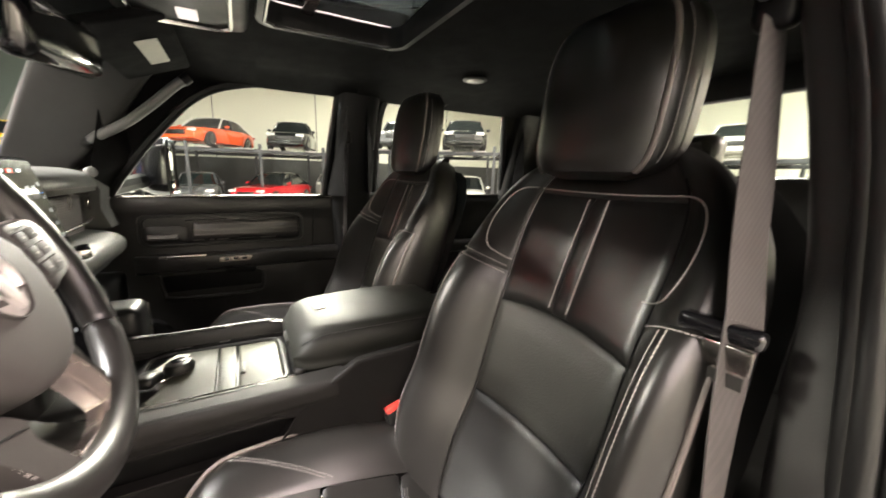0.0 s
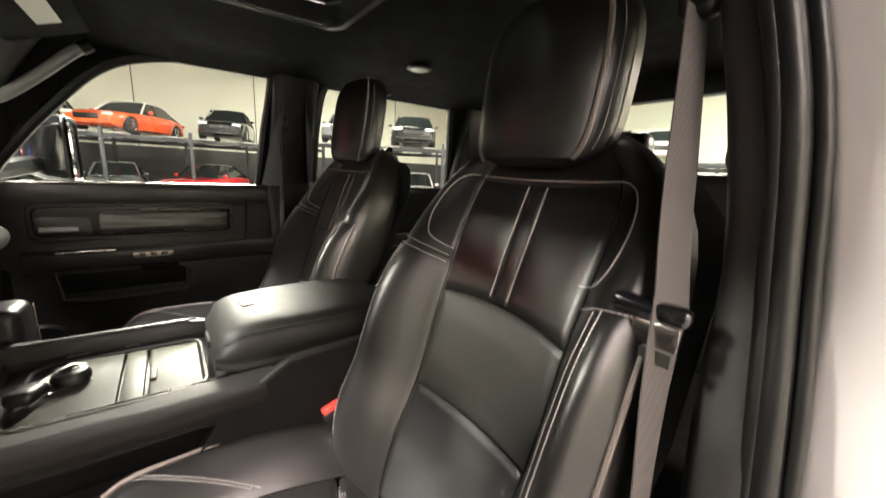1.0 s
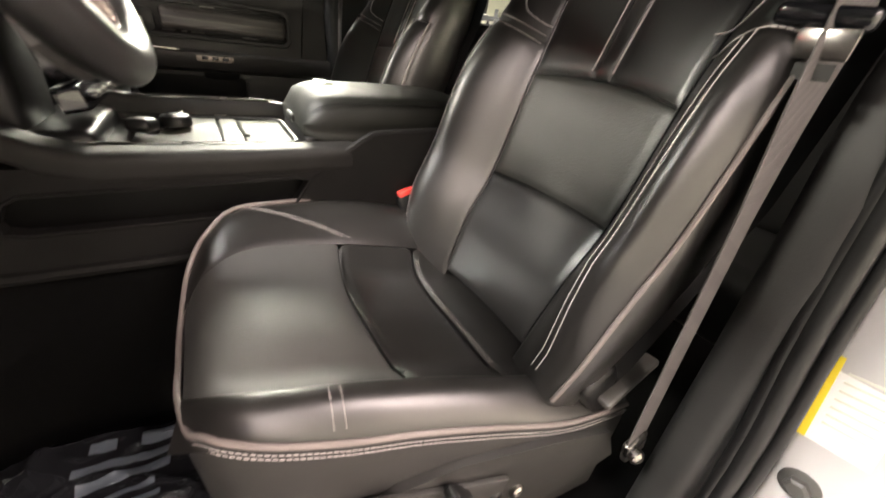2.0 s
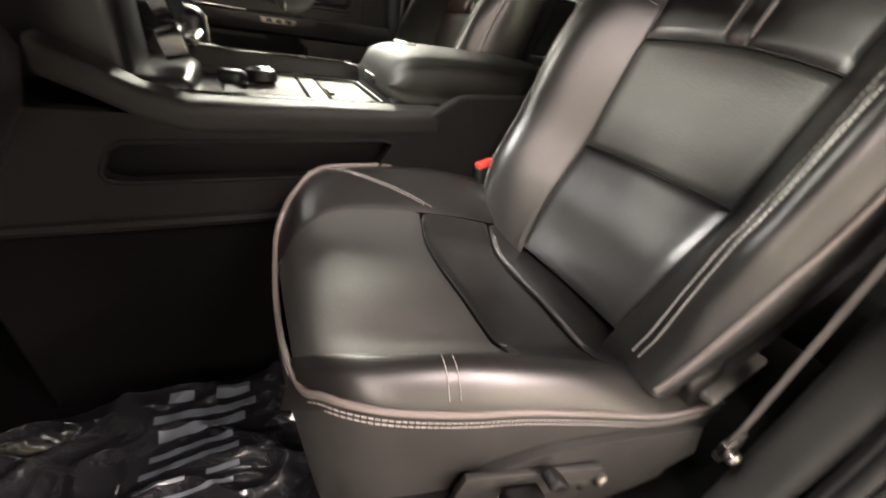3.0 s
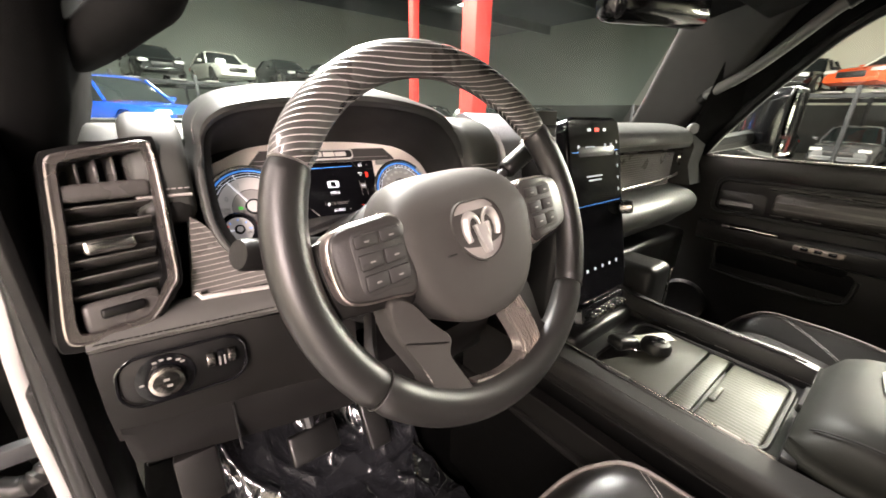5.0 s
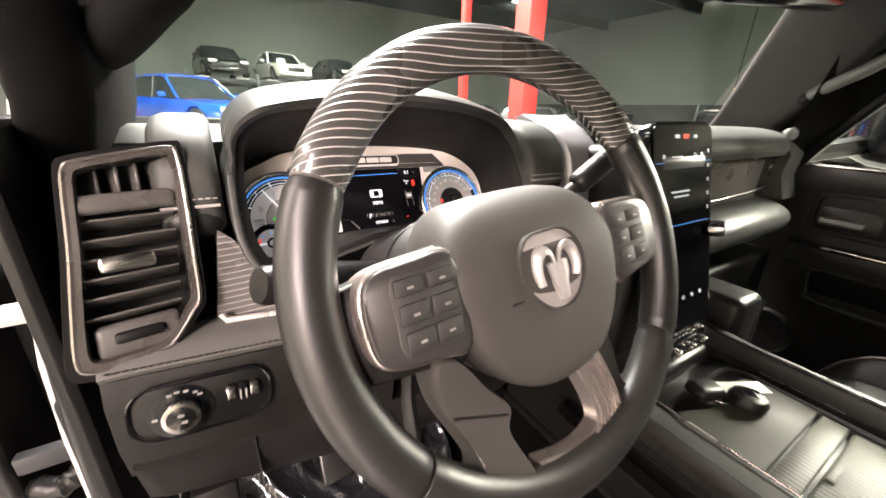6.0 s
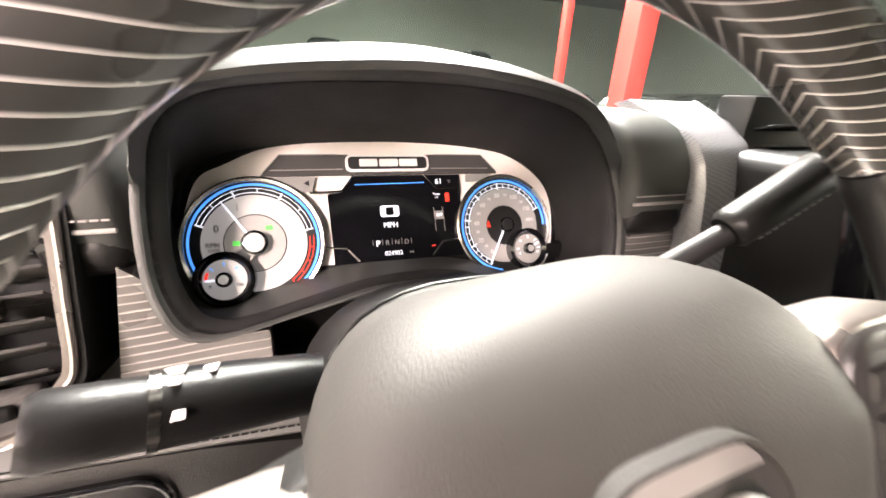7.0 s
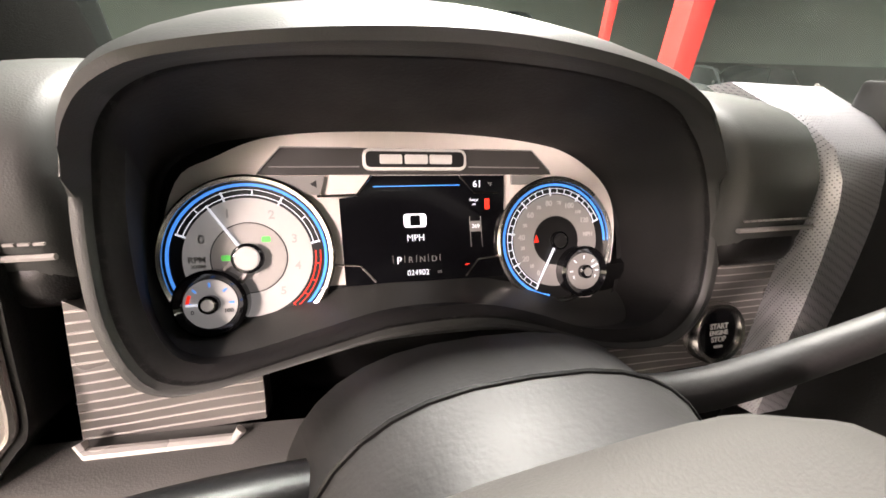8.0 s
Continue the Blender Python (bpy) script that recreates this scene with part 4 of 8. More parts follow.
part("pocket_lip", tube(smooth_line([(DOORX - 0.012, 0.118, 1.118), (DOORX - 0.018, 0.106, 1.05), (DOORX - 0.024, 0.09, 1.032), (DOORX - 0.028, -0.05, 1.026), (DOORX - 0.028, -0.2, 1.030), (DOORX - 0.016, -0.225, 1.05), (DOORX - 0.010, -0.23, 1.10)], 30), 0.006, 10), HIDE, fd, "padded pocket lip")
part("panel_seam", tube([(DOORX - 0.014, -0.442, 1.39), (DOORX - 0.006, -0.437, 1.30), (DOORX - 0.006, -0.428, 1.19)], 0.0022, 6), PLASTIC, fd)
part("speaker", lathe([(0.075, -0.01), (0.08, 0.004), (0.07, 0.012), (0.0, 0.008)], (DOORX - 0.012, 0.17, 0.88), (-1, 0, 0), 28), PLASTIC_GREY, fd, "round speaker grille")
part("tweeter", lathe([(0.026, -0.012), (0.028, 0.004), (0.022, 0.01), (0.02, 0.006), (0, 0.009)], (DOORX - 0.04, 0.270, 1.478), (-0.9, -0.35, 0.1), 24), CHROME, fd, "small silver tweeter")
sail = [(0.232, 1.405), (0.195, 1.475), (0.115, 1.58), (0.048, 1.656), (-0.024, 1.732), (-0.095, 1.785), (-0.10, 1.88), (0.02, 1.88), (0.19, 1.70), (0.37, 1.53), (0.49, 1.405)]
part("corner_panel", loft([[Vector((xg(z) + dx, y, z)) for y, z in sail] for dx in (0.004, 0.034)]), PLASTIC, fd, "black corner panel ahead of the window")
rd = side_door("rear_passenger_door", -1.50, -0.68, "closed rear passenger door with black panel", RWIN, False)
part("door_handle", box((DOORX - 0.022, -0.82, 1.27), (0.02, 0.1, 0.018), 0.006, 3), SATIN, rd, "satin inner door handle")
part("armrest", box((DOORX - 0.03, -1.08, 1.15), (0.07, 0.5, 0.06), 0.02, 3), HIDE, rd)
part("chrome_bar", box((DOORX - 0.062, -0.95, 1.185), (0.008, 0.18, 0.008), 0.003, 2), DARKCHROME, rd)
# outside mirror
mi = thing("side_mirror", (0.98, 0.22, 1.42), "tall black towing mirror on the passenger side", "mirror")
part("shell", loft([[Vector((1.20 + a * k, 0.085 + dy, 1.515 + b * k)) for a, b in ring2(0.26, 0.235, 0.045, 5)] for dy, k in ((0.0, 0.98), (0.004, 1.0), (0.05, 0.97), (0.10, 0.80), (0.125, 0.5))]), GLOSS, mi, "glossy black mirror shell")
MIRROR = mat("mirror_glass", (0.85, 0.87, 0.86), 0.03, 1.0, 0.02, 5, rvary=0.01)
part("mirror_rim", tube([Vector((1.20 + a, 0.083, 1.515 + b)) for a, b in ring2(0.252, 0.227, 0.042, 5)], 0.005, 6, True), PLASTIC_GREY, mi, "dark mirror edge")
part("mirror_glass", plate(ring2(0.235, 0.15, 0.03), (1.20, 0.080, 1.550), (1, 0.12, 0), (0, 0, 1), 0.006), MIRROR, mi, "mirror glass")
part("mirror_glass", plate(ring2(0.235, 0.05, 0.015), (1.20, 0.080, 1.437), (1, 0.12, 0), (0, 0, 1), 0.006), MIRROR, mi, "small convex mirror glass")
part("arm", tube([(0.88, 0.25, 1.43), (1.10, 0.17, 1.46)], 0.03, 8), PLASTIC, mi)

# ---------------------------------------------------------------- seats
SX = -0.385
BACK = [(0.86, -0.465), (1.00, -0.515), (1.095, -0.567), (1.263, -0.622), (1.466, -0.705), (1.53, -0.738), (1.565, -0.765)]
WID = [(0.86, 0.235), (1.0, 0.262), (1.1, 0.272), (1.22, 0.276), (1.32, 0.272), (1.40, 0.262), (1.46, 0.238), (1.51, 0.192), (1.545, 0.13), (1.565, 0.075)]
INS = [(0.86, 0.112), (1.0, 0.125), (1.1, 0.132), (1.26, 0.137), (1.47, 0.137), (1.565, 0.06)]
BMP = [(0.86, 0.045), (1.0, 0.078), (1.15, 0.086), (1.25, 0.076), (1.32, 0.056), (1.40, 0.032), (1.46, 0.017), (1.52, 0.006), (1.565, 0.0)]
NB = Vector((0, 0.92, 0.39))


def back_point(a, z, f):
    return Vector((SX + a, curve_at(BACK, z), z)) + NB * (f + 0.028)


def seat(label):
    s = thing("front_seat", (SX, -0.28, FLOOR), label, "seat", "front seats")
    out = lambda a: 0.975 if a > 0 else 0.88

    def surf(a, z):
        """The upholstered front of the backrest: a shallow dish between swelling bolsters."""
        i, w, b = curve_at(INS, z), curve_at(WID, z) * out(a), curve_at(BMP, z)
        e = abs(a)
        top = max(0.0, (z - 1.50) / 0.065)
        if e <= i:
            return -0.010 * (1 - (e / i) ** 2) - 0.03 * top * top
        k = min(1.0, (e - i) / (w - i))
        crown = 0.66
        if k < crown:
            rise = math.sin(math.pi / 2 * k / crown) ** 1.25
        else:
            rise = 1 - (0.62 if a > 0 else 0.50) * ((k - crown) / (1 - crown)) ** 2
        low = max(0.35, min(1.0, (z - 0.86) / 0.2)) if a < 0 else 1.0
        return b * rise * low - 0.03 * top * top

    def pane(name, lo, hi, left, right, mt, lab="", nu=26, nv=24):
        """One sewn piece between four curves; its rim sinks into the seam."""
        def fn(u, v):
            z0 = lo((left(1.2) + (right(1.2) - left(1.2)) * u)) + (hi((left(1.2) + (right(1.2) - left(1.2)) * u)) - lo((left(1.2) + (right(1.2) - left(1.2)) * u))) * v
            a = left(z0) + (right(z0) - left(z0)) * u
            d = min(u, 1 - u) * nu, min(v, 1 - v) * nv
            sink = 0.0045 * (max(0, 1 - d[0]) + max(0, 1 - d[1])) - 0.0022 * min(1, min(u, 1 - u) * 4) * min(1, min(v, 1 - v) * 4)
            return back_point(a, z0, surf(a, z0) - min(sink, 0.005))
        return part(name, slab(fn, nu, nv, -0.03), mt, s, lab, 60)

    mid = lambda a: 1.276 - 0.7 * (a - 0.02) ** 2 - 0.03 * max(0, -a - 0.02)
    low = lambda a: 1.098 - 0.3 * a * a
    IN = lambda k: lambda z: k * curve_at(INS, z)
    EDGE = lambda k: lambda z: k * curve_at(WID, z) * out(k)
    pane("lower_panel", lambda a: 0.90, low, IN(-1), IN(1), LEATHER, "black leather lower back panel")
    pane("middle_panel", low, mid, IN(-1), IN(1), LEATHER_SOFT, "perforated leather middle panel")
    for k0, k1 in ((-1, -0.07), (-0.07, 0.13), (0.13, 1)):
        pane("upper_panel", mid, lambda a: 1.470, IN(k0), IN(k1), LEATHER, "", 16, 22)
    pane("yoke", lambda a: 1.470, lambda a: 1.565, IN(-1), IN(1), LEATHER)
    for k, o in ((-0.07, -0.005), (0.13, 0.005)):
        part("stitching", stitches([back_point(k * curve_at(INS, z) + o, z, surf(k * 0.137 + o, z) + 0.0040) for z in np.linspace(1.285, 1.466, 20)], 0.0065, 0.0056, 0.0013), THREAD, s, "light grey stitching")
    part("stitching", stitches([back_point(a, 1.476, surf(a, 1.476) + 0.0034) for a in np.linspace(-0.135, 0.135, 24)], 0.0065, 0.0056, 0.0013), THREAD, s, "light grey stitching")
    part("seam", tube([back_point(a, mid(a), surf(a, mid(a)) - 0.0008) for a in np.linspace(-0.135, 0.135, 30)], 0.0016, 6), PLASTIC, s, "dark sewn seam")
    part("seam", tube([back_point(a, low(a), surf(a, low(a)) - 0.0008) for a in np.linspace(-0.13, 0.13, 24)], 0.0016, 6), PLASTIC, s, "dark sewn seam")
    for sx in (-1, 1):
        part("seam", tube([back_point(sx * curve_at(INS, z), z, -0.0006) for z in np.linspace(0.91, 1.50, 40)], 0.0016, 6), PLASTIC, s, "dark sewn seam")
        split = lambda a: 1.322 + 0.10 * (abs(a) - 0.2)
        lo, hi = (IN(1), EDGE(1)) if sx > 0 else (EDGE(-1), IN(-1))
        pane("bolster", lambda a: 0.87, split, lo, hi, LEATHER, "rounded leather side bolster", 26, 30)
        pane("shoulder", split, lambda a: 1.565, lo, hi, LEATHER, "", 26, 20)
        # side of the backrest, from the edge round to the hard shell
        rings = []
        for z in np.linspace(0.87, 1.56, 24):
            w = curve_at(WID, z) * out(sx)
            f0 = surf(sx * w, z) - 0.003
            rings.append([back_point(sx * q, z, f) for q, f in ((w - 0.004, f0), (w + 0.003, f0 - 0.012), (w + 0.004, -0.05), (w - 0.012, -0.085), (w - 0.04, -0.105), (w - 0.06, -0.06))])
        part("side_panel", loft(rings), LEATHER, s, "", 60)
        loop = smooth_line([back_point(sx * a * out(sx), z, surf(sx * a * out(sx), z) + 0.0042) for a, z in ((0.145, 1.338), (0.165, 1.340), (0.192, 1.350), (0.207, 1.385), (0.206, 1.425), (0.193, 1.456), (0.170, 1.472), (0.143, 1.476))], 36)
        part("stitching", stitches(loop, 0.0065, 0.0056, 0.0013), THREAD, s, "light grey stitching")
        for k in (0.0, 0.011):
            at = 0.46 if sx < 0 else 0.80
            seam = []
            for z in np.linspace(0.9, 1.316, 30):
                a = sx * (curve_at(INS, z) + at * (curve_at(WID, z) * out(sx) - curve_at(INS, z)) + k)
                seam.append(back_point(a, z, surf(a, z) + 0.0040))
            part("stitching", stitches(seam, 0.0065, 0.005, 0.0009), THREAD, s, "light grey stitching")
        for dz in (-0.006, 0.007) if sx > 0 else (-0.005,):
            yoke = []
            for e in np.linspace(0.04, 0.96, 20):
                a = sx * (curve_at(INS, 1.32) + e * (curve_at(WID, 1.32) * out(sx) - curve_at(INS, 1.32)))
                zz = split(a) + dz
                yoke.append(back_point(a, zz, surf(a, zz) + 0.0034))
            part("stitching", stitches(yoke, 0.0065, 0.005, 0.0009), THREAD, s, "light grey stitching")
        pipe = [back_point(sx * (curve_at(WID, z) * out(sx) - 0.001), z, surf(sx * curve_at(WID, z) * out(sx), z) + 0.003) for z in np.linspace(0.88, 1.322, 26)]
        part("piping", tube(pipe, 0.0038, 8), PIPING, s, "cream piping")
    part("back_shell", loft([[back_point(sx * w, z, f) for sx, w, f in ((-1, w1, -0.09), (-1, w1 * 0.6, -0.125), (1, w1 * 0.6, -0.125), (1, w1, -0.09), (1, w1 * 0.5, -0.05), (-1, w1 * 0.5, -0.05))] for z, w1 in ((0.80, 0.2), (0.95, 0.235), (1.2, 0.255), (1.4, 0.252), (1.47, 0.235), (1.52, 0.19), (1.54, 0.14))]), PLASTIC, s, "hard black seat back")
    # headrest
    hc = Vector((SX + 0.036, -0.712, 1.628))
    hr = []
    for k in range(21):
        f = k / 20
        zz = -0.122 + 0.268 * f
        e = max(0.0, 1 - abs(2 * f - 1) ** (5.0 if f < 0.5 else 3.4)) ** 0.45
        wv = 0.142 * (0.45 + 0.55 * e) * (1 - 0.06 * max(0, 0.5 - f))
        ring = []
        for q in range(36):
            t = 2 * math.pi * q / 36
            cxx, cyy = math.cos(t), math.sin(t)
            n4 = 2.7
            rr = (abs(cxx) ** n4 + abs(cyy) ** n4) ** (-1 / n4)
            x = wv * rr * cxx
            dv = (0.064 if cyy > 0 else 0.058) * (0.3 + 0.7 * e)
            y = dv * rr * cyy - (0.030 * (x / 0.142) ** 2 if cyy > 0 else 0)
            ring.append(hc + Vector((x, y - 0.14 * zz, zz)))
        hr.append(ring)
    part("headrest", loft(hr), LEATHER, s, "large padded leather headrest")
    for sx in (-1, 1):
        q = 3 if sx > 0 else 14
        arch = smooth_line([hc + (hr[k][q] - hc) * 1.012 for k in range(1, 20)], 40)
        part("piping", tube(arch, 0.0042, 8), PIPING, s, "cream piping")
        q = 2 if sx > 0 else 15
        part("stitching", stitches(smooth_line([hc + (hr[k][q] - hc) * 1.006 for k in range(2, 19)], 40), 0.006, 0.0045, 0.0006), THREAD, s, "light grey stitching")
        part("headrest_post", tube([(SX + sx * 0.065, -0.755, 1.52), (SX + sx * 0.065, -0.735, 1.57)], 0.007, 10), CHROME, s, "bright headrest post")
    # cushion
    CC = SX + 0.014
    TOP = [(-0.56, 0.880), (-0.45, 0.900), (-0.3, 0.942), (-0.18, 0.975), (-0.11, 0.984), (-0.065, 0.981), (-0.040, 0.972), (-0.022, 0.950)]
    HW = [(-0.56, 0.228), (-0.3, 0.222), (-0.15, 0.212), (-0.08, 0.196), (-0.045, 0.17), (-0.022, 0.135)]

    HWO = [(-0.60, 0.250), (-0.45, 0.236), (-0.3, 0.206), (-0.15, 0.184), (-0.08, 0.164), (-0.045, 0.141), (-0.022, 0.106)]
    wide = lambda w, y: curve_at(HWO, y)

    RISE = [(-0.60, 0.060), (-0.45, 0.082), (-0.3, 0.076), (-0.18, 0.050), (-0.09, 0.040), (-0.05, 0.018), (-0.022, 0.0)]
    ease = lambda v: max(0.0, min(1.0, v)) ** 2 * (3 - 2 * max(0.0, min(1.0, v)))
    inner = lambda w, y: w * (1 + 0.10 * max(0.0, min(1.0, (-0.03 - y) / 0.08)))

    def top(a, y):
        """The cushion's top: it climbs gently towards the console and falls away towards the door."""
        w = curve_at(HW, y)
        e = abs(a) / (inner(w, y) if a > 0 else wide(w, y))
        fade = max(0.0, min(1.0, (-0.022 - y) / 0.11))
        z = curve_at(TOP, y) - 0.006 * (1 - e * e)
        if a > 0:
            return z + curve_at(RISE, y) * ease((e - 0.34) / 0.62) + 0.004 * fade * math.sin(math.pi * max(0.0, min(1.0, (e - 0.64) / 0.36)))
        return z - 0.032 * ease((e - 0.1) / 0.9) * fade + 0.020 * fade * math.sin(math.pi * max(0.0, min(1.0, (e - 0.60) / 0.40))) - 0.014 * max(0.0, (e - 0.82) / 0.18) ** 2

    def pad(name, ya, yb, fa, fb, mt, lab="", c0=0.0, c1=0.0):
        def fn(u, v):
            y = ya + (yb - ya) * v
            w = curve_at(HW, y)
            a = w * (fa + (fb - fa) * u)
            a *= (inner(w, y) if a > 0 else wide(w, y)) / w
            yy = y + (c0 * (1 - v) + c1 * v) * max(0.0, 1 - (a / 0.145) ** 2)
            d = min(v, 1 - v) * 18 if c0 or c1 else 1.0
            return (CC + a, yy, top(a, yy) - 0.004 * max(0.0, 1 - d) - 0.003 * max(0.0, 1 - min(u, 1 - u) * 14))
        return part(name, slab(fn, 18, 18, 0.05), mt, s, lab, 50)

    pad("cushion_insert", -0.56, -0.40, -0.715, 0.6, LEATHER, "black leather cushion insert", 0.0, 0.02)
    pad("cushion_insert", -0.395, -0.255, -0.72, 0.605, LEATHER, "black leather cushion insert", 0.02, 0.02)
    pad("thigh_roll", -0.25, -0.022, -0.725, 0.615, ROLLHIDE, "perforated leather front roll", 0.02, 0.0)
    for sx in (-1, 1):
        pad("cushion_bolster", -0.60, -0.022, sx * 0.61 if sx > 0 else -1.0, 1.0 if sx > 0 else -0.72, LEATHER, "leather cushion bolster")
    for yy in (-0.2525, -0.3975):
        part("seam", tube([(CC + a, yy + 0.02 * (1 - (a / 0.145) ** 2), top(a, yy + 0.02 * (1 - (a / 0.145) ** 2)) + 0.0006) for a in np.linspace(-0.135, 0.135, 24)], 0.0016, 6), LEATHER, s, "raised leather seam")
        for o in (0.005, 0.010) if yy < -0.3 else (0.007,):
            part("stitching", stitches([(CC + a, yy - o + 0.02 * (1 - (a / 0.145) ** 2), top(a, yy - o + 0.02 * (1 - (a / 0.145) ** 2)) + 0.0008) for a in np.linspace(-0.13, 0.13, 24)], 0.0065, 0.005, 0.0004), THREAD if yy < -0.3 else HIDE, s, "light grey stitching")
    for yy in (-0.160, -0.172):
        part("stitching", stitches([(CC + k * wide(curve_at(HW, yy), yy), yy - 0.02 * (k + 0.6), top(k * wide(curve_at(HW, yy), yy), yy - 0.02 * (k + 0.6)) + 0.0008) for k in np.linspace(-0.76, -0.97, 12)], 0.006, 0.0048, 0.00045), THREAD, s, "light grey stitching")
    for o in (0.0, 0.010):
        line = []
        for f in np.linspace(0, 1, 16):
            k, y = 0.97 - 0.33 * f, -0.115 - o - 0.15 * f ** 1.3
            a = k * inner(curve_at(HW, y), y)
            line.append((CC + a, y, top(a, y) + 0.0008))
        part("stitching", stitches(line, 0.006, 0.0048, 0.0005), THREAD, s, "light grey stitching")
    ys = [-0.60, -0.52, -0.45, -0.35, -0.25, -0.17, -0.10, -0.06, -0.04, -0.026]
    pl = [(CC - wide(curve_at(HW, y), y), y) for y in ys] + [(CC - 0.06, -0.016), (CC, -0.014), (CC + 0.06, -0.016)] + [(CC + curve_at(HW, y) * (1 + 0.10 * max(0.0, min(1.0, (-0.03 - y) / 0.08))), y) for y in ys[::-1]]
    edge = smooth_line([(x, y, top(x - CC, y) + (0.0015 if x > CC + 0.1 else -0.002) - 0.016 * max(0.0, 1 - abs(x - CC) / 0.12)) for x, y in pl], 70)
    part("piping", tube(edge, 0.0038, 8), PIPING, s, "cream piping round the cushion")
    for d in (0.010, 0.017):
        part("stitching", stitches([p + Vector(((p.x - SX) * 0.012, 0.002, -d)) for p in edge], 0.0065, 0.0050, 0.0007), THREAD, s, "light grey stitching")
    rings = [[p + Vector((0, 0, -0.004)) for p in edge], [Vector((SX + (p.x - SX) * 1.015, p.y + 0.004, p.z - 0.04)) for p in edge], [Vector((SX + (p.x - SX) * 1.01, p.y, p.z - 0.10)) for p in edge], [Vector((SX + (p.x - SX) * 0.99, p.y - 0.015, p.z - 0.25)) for p in edge]]
    part("cushion_side", loft(rings, False, False), SKIRT, s, "grey vinyl cushion side")
    part("side_trim", loft([[Vector((CC - curve_at(HWO, y) - 0.001 - t, y, z)) for y, z in ((-0.17, 0.69), (-0.18, 0.80), (-0.22, 0.828), (-0.30, 0.84), (-0.45, 0.832), (-0.56, 0.80), (-0.60, 0.72), (-0.5, 0.68), (-0.3, 0.67))] for t in (0.0, 0.014)]), SKIRT, s, "grey plastic seat side cover")
    part("switch_plate", box((SX - 0.208, -0.265, 0.782), (0.008, 0.20, 0.075), 0.002, 2, Euler((radians(12), 0, radians(-11))).to_matrix()), SKIRT, s, "recessed grey switch plate")
    part("screw_head", lathe([(0.011, 0), (0.011, 0.006), (0.007, 0.009), (0, 0.006)], (SX - 0.224, -0.40, 0.735), (-1, 0, 0), 16), DARKCHROME, s, "dark screw head")
    part("seat_switch", box((SX - 0.222, -0.245, 0.800), (0.024, 0.062, 0.017), 0.005, 3, Euler((radians(24), 0, 0)).to_matrix()), PLASTIC, s, "black seat adjuster switch")
    part("seat_switch", box((SX - 0.224, -0.288, 0.812), (0.024, 0.017, 0.046), 0.005, 3, Euler((radians(-42), 0, 0)).to_matrix()), PLASTIC, s, "black recliner switch")
    part("lumbar_switch", lathe([(0.012, 0), (0.012, 0.01), (0.008, 0.014), (0, 0.014)], (SX - 0.218, -0.355, 0.76), (-1, 0, 0), 16), PLASTIC, s)
    part("recliner_cover", box((SX - 0.212, -0.54, 0.87), (0.03, 0.07, 0.12), 0.012, 3, Euler((radians(-35), 0, 0)).to_matrix()), PLASTIC, s, "black hinge cover")
    part("seat_frame", box((SX, -0.28, 0.72), (0.38, 0.40, 0.12), 0.01), PLASTIC, s)
    for sx in (-1, 1):
        part("seat_rail", box((SX + sx * 0.17, -0.28, 0.63), (0.05, 0.52, 0.06), 0.008), STEEL, s, "dark steel seat rail")
    return s


drv = seat("black leather driver's seat with cream piping and stitching")
pas = copy_thing(drv, pose(0.385, -0.28, FLOOR))
tagged(pas, "black leather passenger seat with cream piping, beside the console")
bk = thing("seat_belt_buckle", (-0.14, -0.43, 0.95), "black seat belt buckle with a red release button", "buckle")
rotb = Euler((radians(-18), radians(8), 0)).to_matrix()
part("housing", box((-0.140, -0.428, 0.985), (0.026, 0.042, 0.085), 0.008, 3, rotb), PLASTIC, bk)
part("button", box((-0.137, -0.416, 1.028), (0.020, 0.036, 0.013), 0.003, 2, rotb), RED, bk, "red release button")
part("stalk", tube([(-0.142, -0.44, 0.95), (-0.144, -0.46, 0.87)], 0.011, 8, False, 0.5), PLASTIC, bk)
# rear bench
rb = thing("rear_bench", (0, -1.30, FLOOR), "black leather rear bench behind the front seats", "seat")
part("cushion", box((0, -1.22, 0.86), (1.42, 0.46, 0.20), 0.06, 4), LEATHER, rb)
for bx in (-0.48, 0.0, 0.48):
    part("backrest", box((bx, -1.50, 1.22), (0.47, 0.14, 0.62), 0.05, 4, Euler((radians(14), 0, 0)).to_matrix()), LEATHER, rb)
    part("headrest", box((bx, -1.60, 1.60), (0.25, 0.09, 0.14), 0.04, 4, Euler((radians(8), 0, 0)).to_matrix()), LEATHER, rb)

# open driver's door, swung wide
dd = thing("driver_door", (-0.90, 0.53, 0.62), "open driver's door, white outside with a black inner panel", "door")
dv = Vector((-0.985, 0.17, 0)).normalized()
dn = Vector((0.17, 0.985, 0)).normalized()
DP = Matrix((dv, dn, Vector((0, 0, 1)))).transposed()
DH = Vector((-0.93, 0.53, 1.0))
part("skin", box(DH + dv * 0.52 + dn * 0.05, (1.04, 0.05, 0.80), 0.02, 3, DP), PAINT, dd, "white door skin")
part("inner_panel", box(DH + dv * 0.52 - dn * 0.03, (1.00, 0.10, 0.76), 0.03, 3, DP), PLASTIC, dd, "black inner panel")
part("armrest", box(DH + dv * 0.50 - dn * 0.10 + Vector((0, 0, 0.16)), (0.62, 0.07, 0.07), 0.02, 3, DP), HIDE, dd, "padded armrest")
part("door_edge", box(DH + dv * -0.005, (0.03, 0.13, 0.74), 0.01, 3, DP), RUBBER, dd)
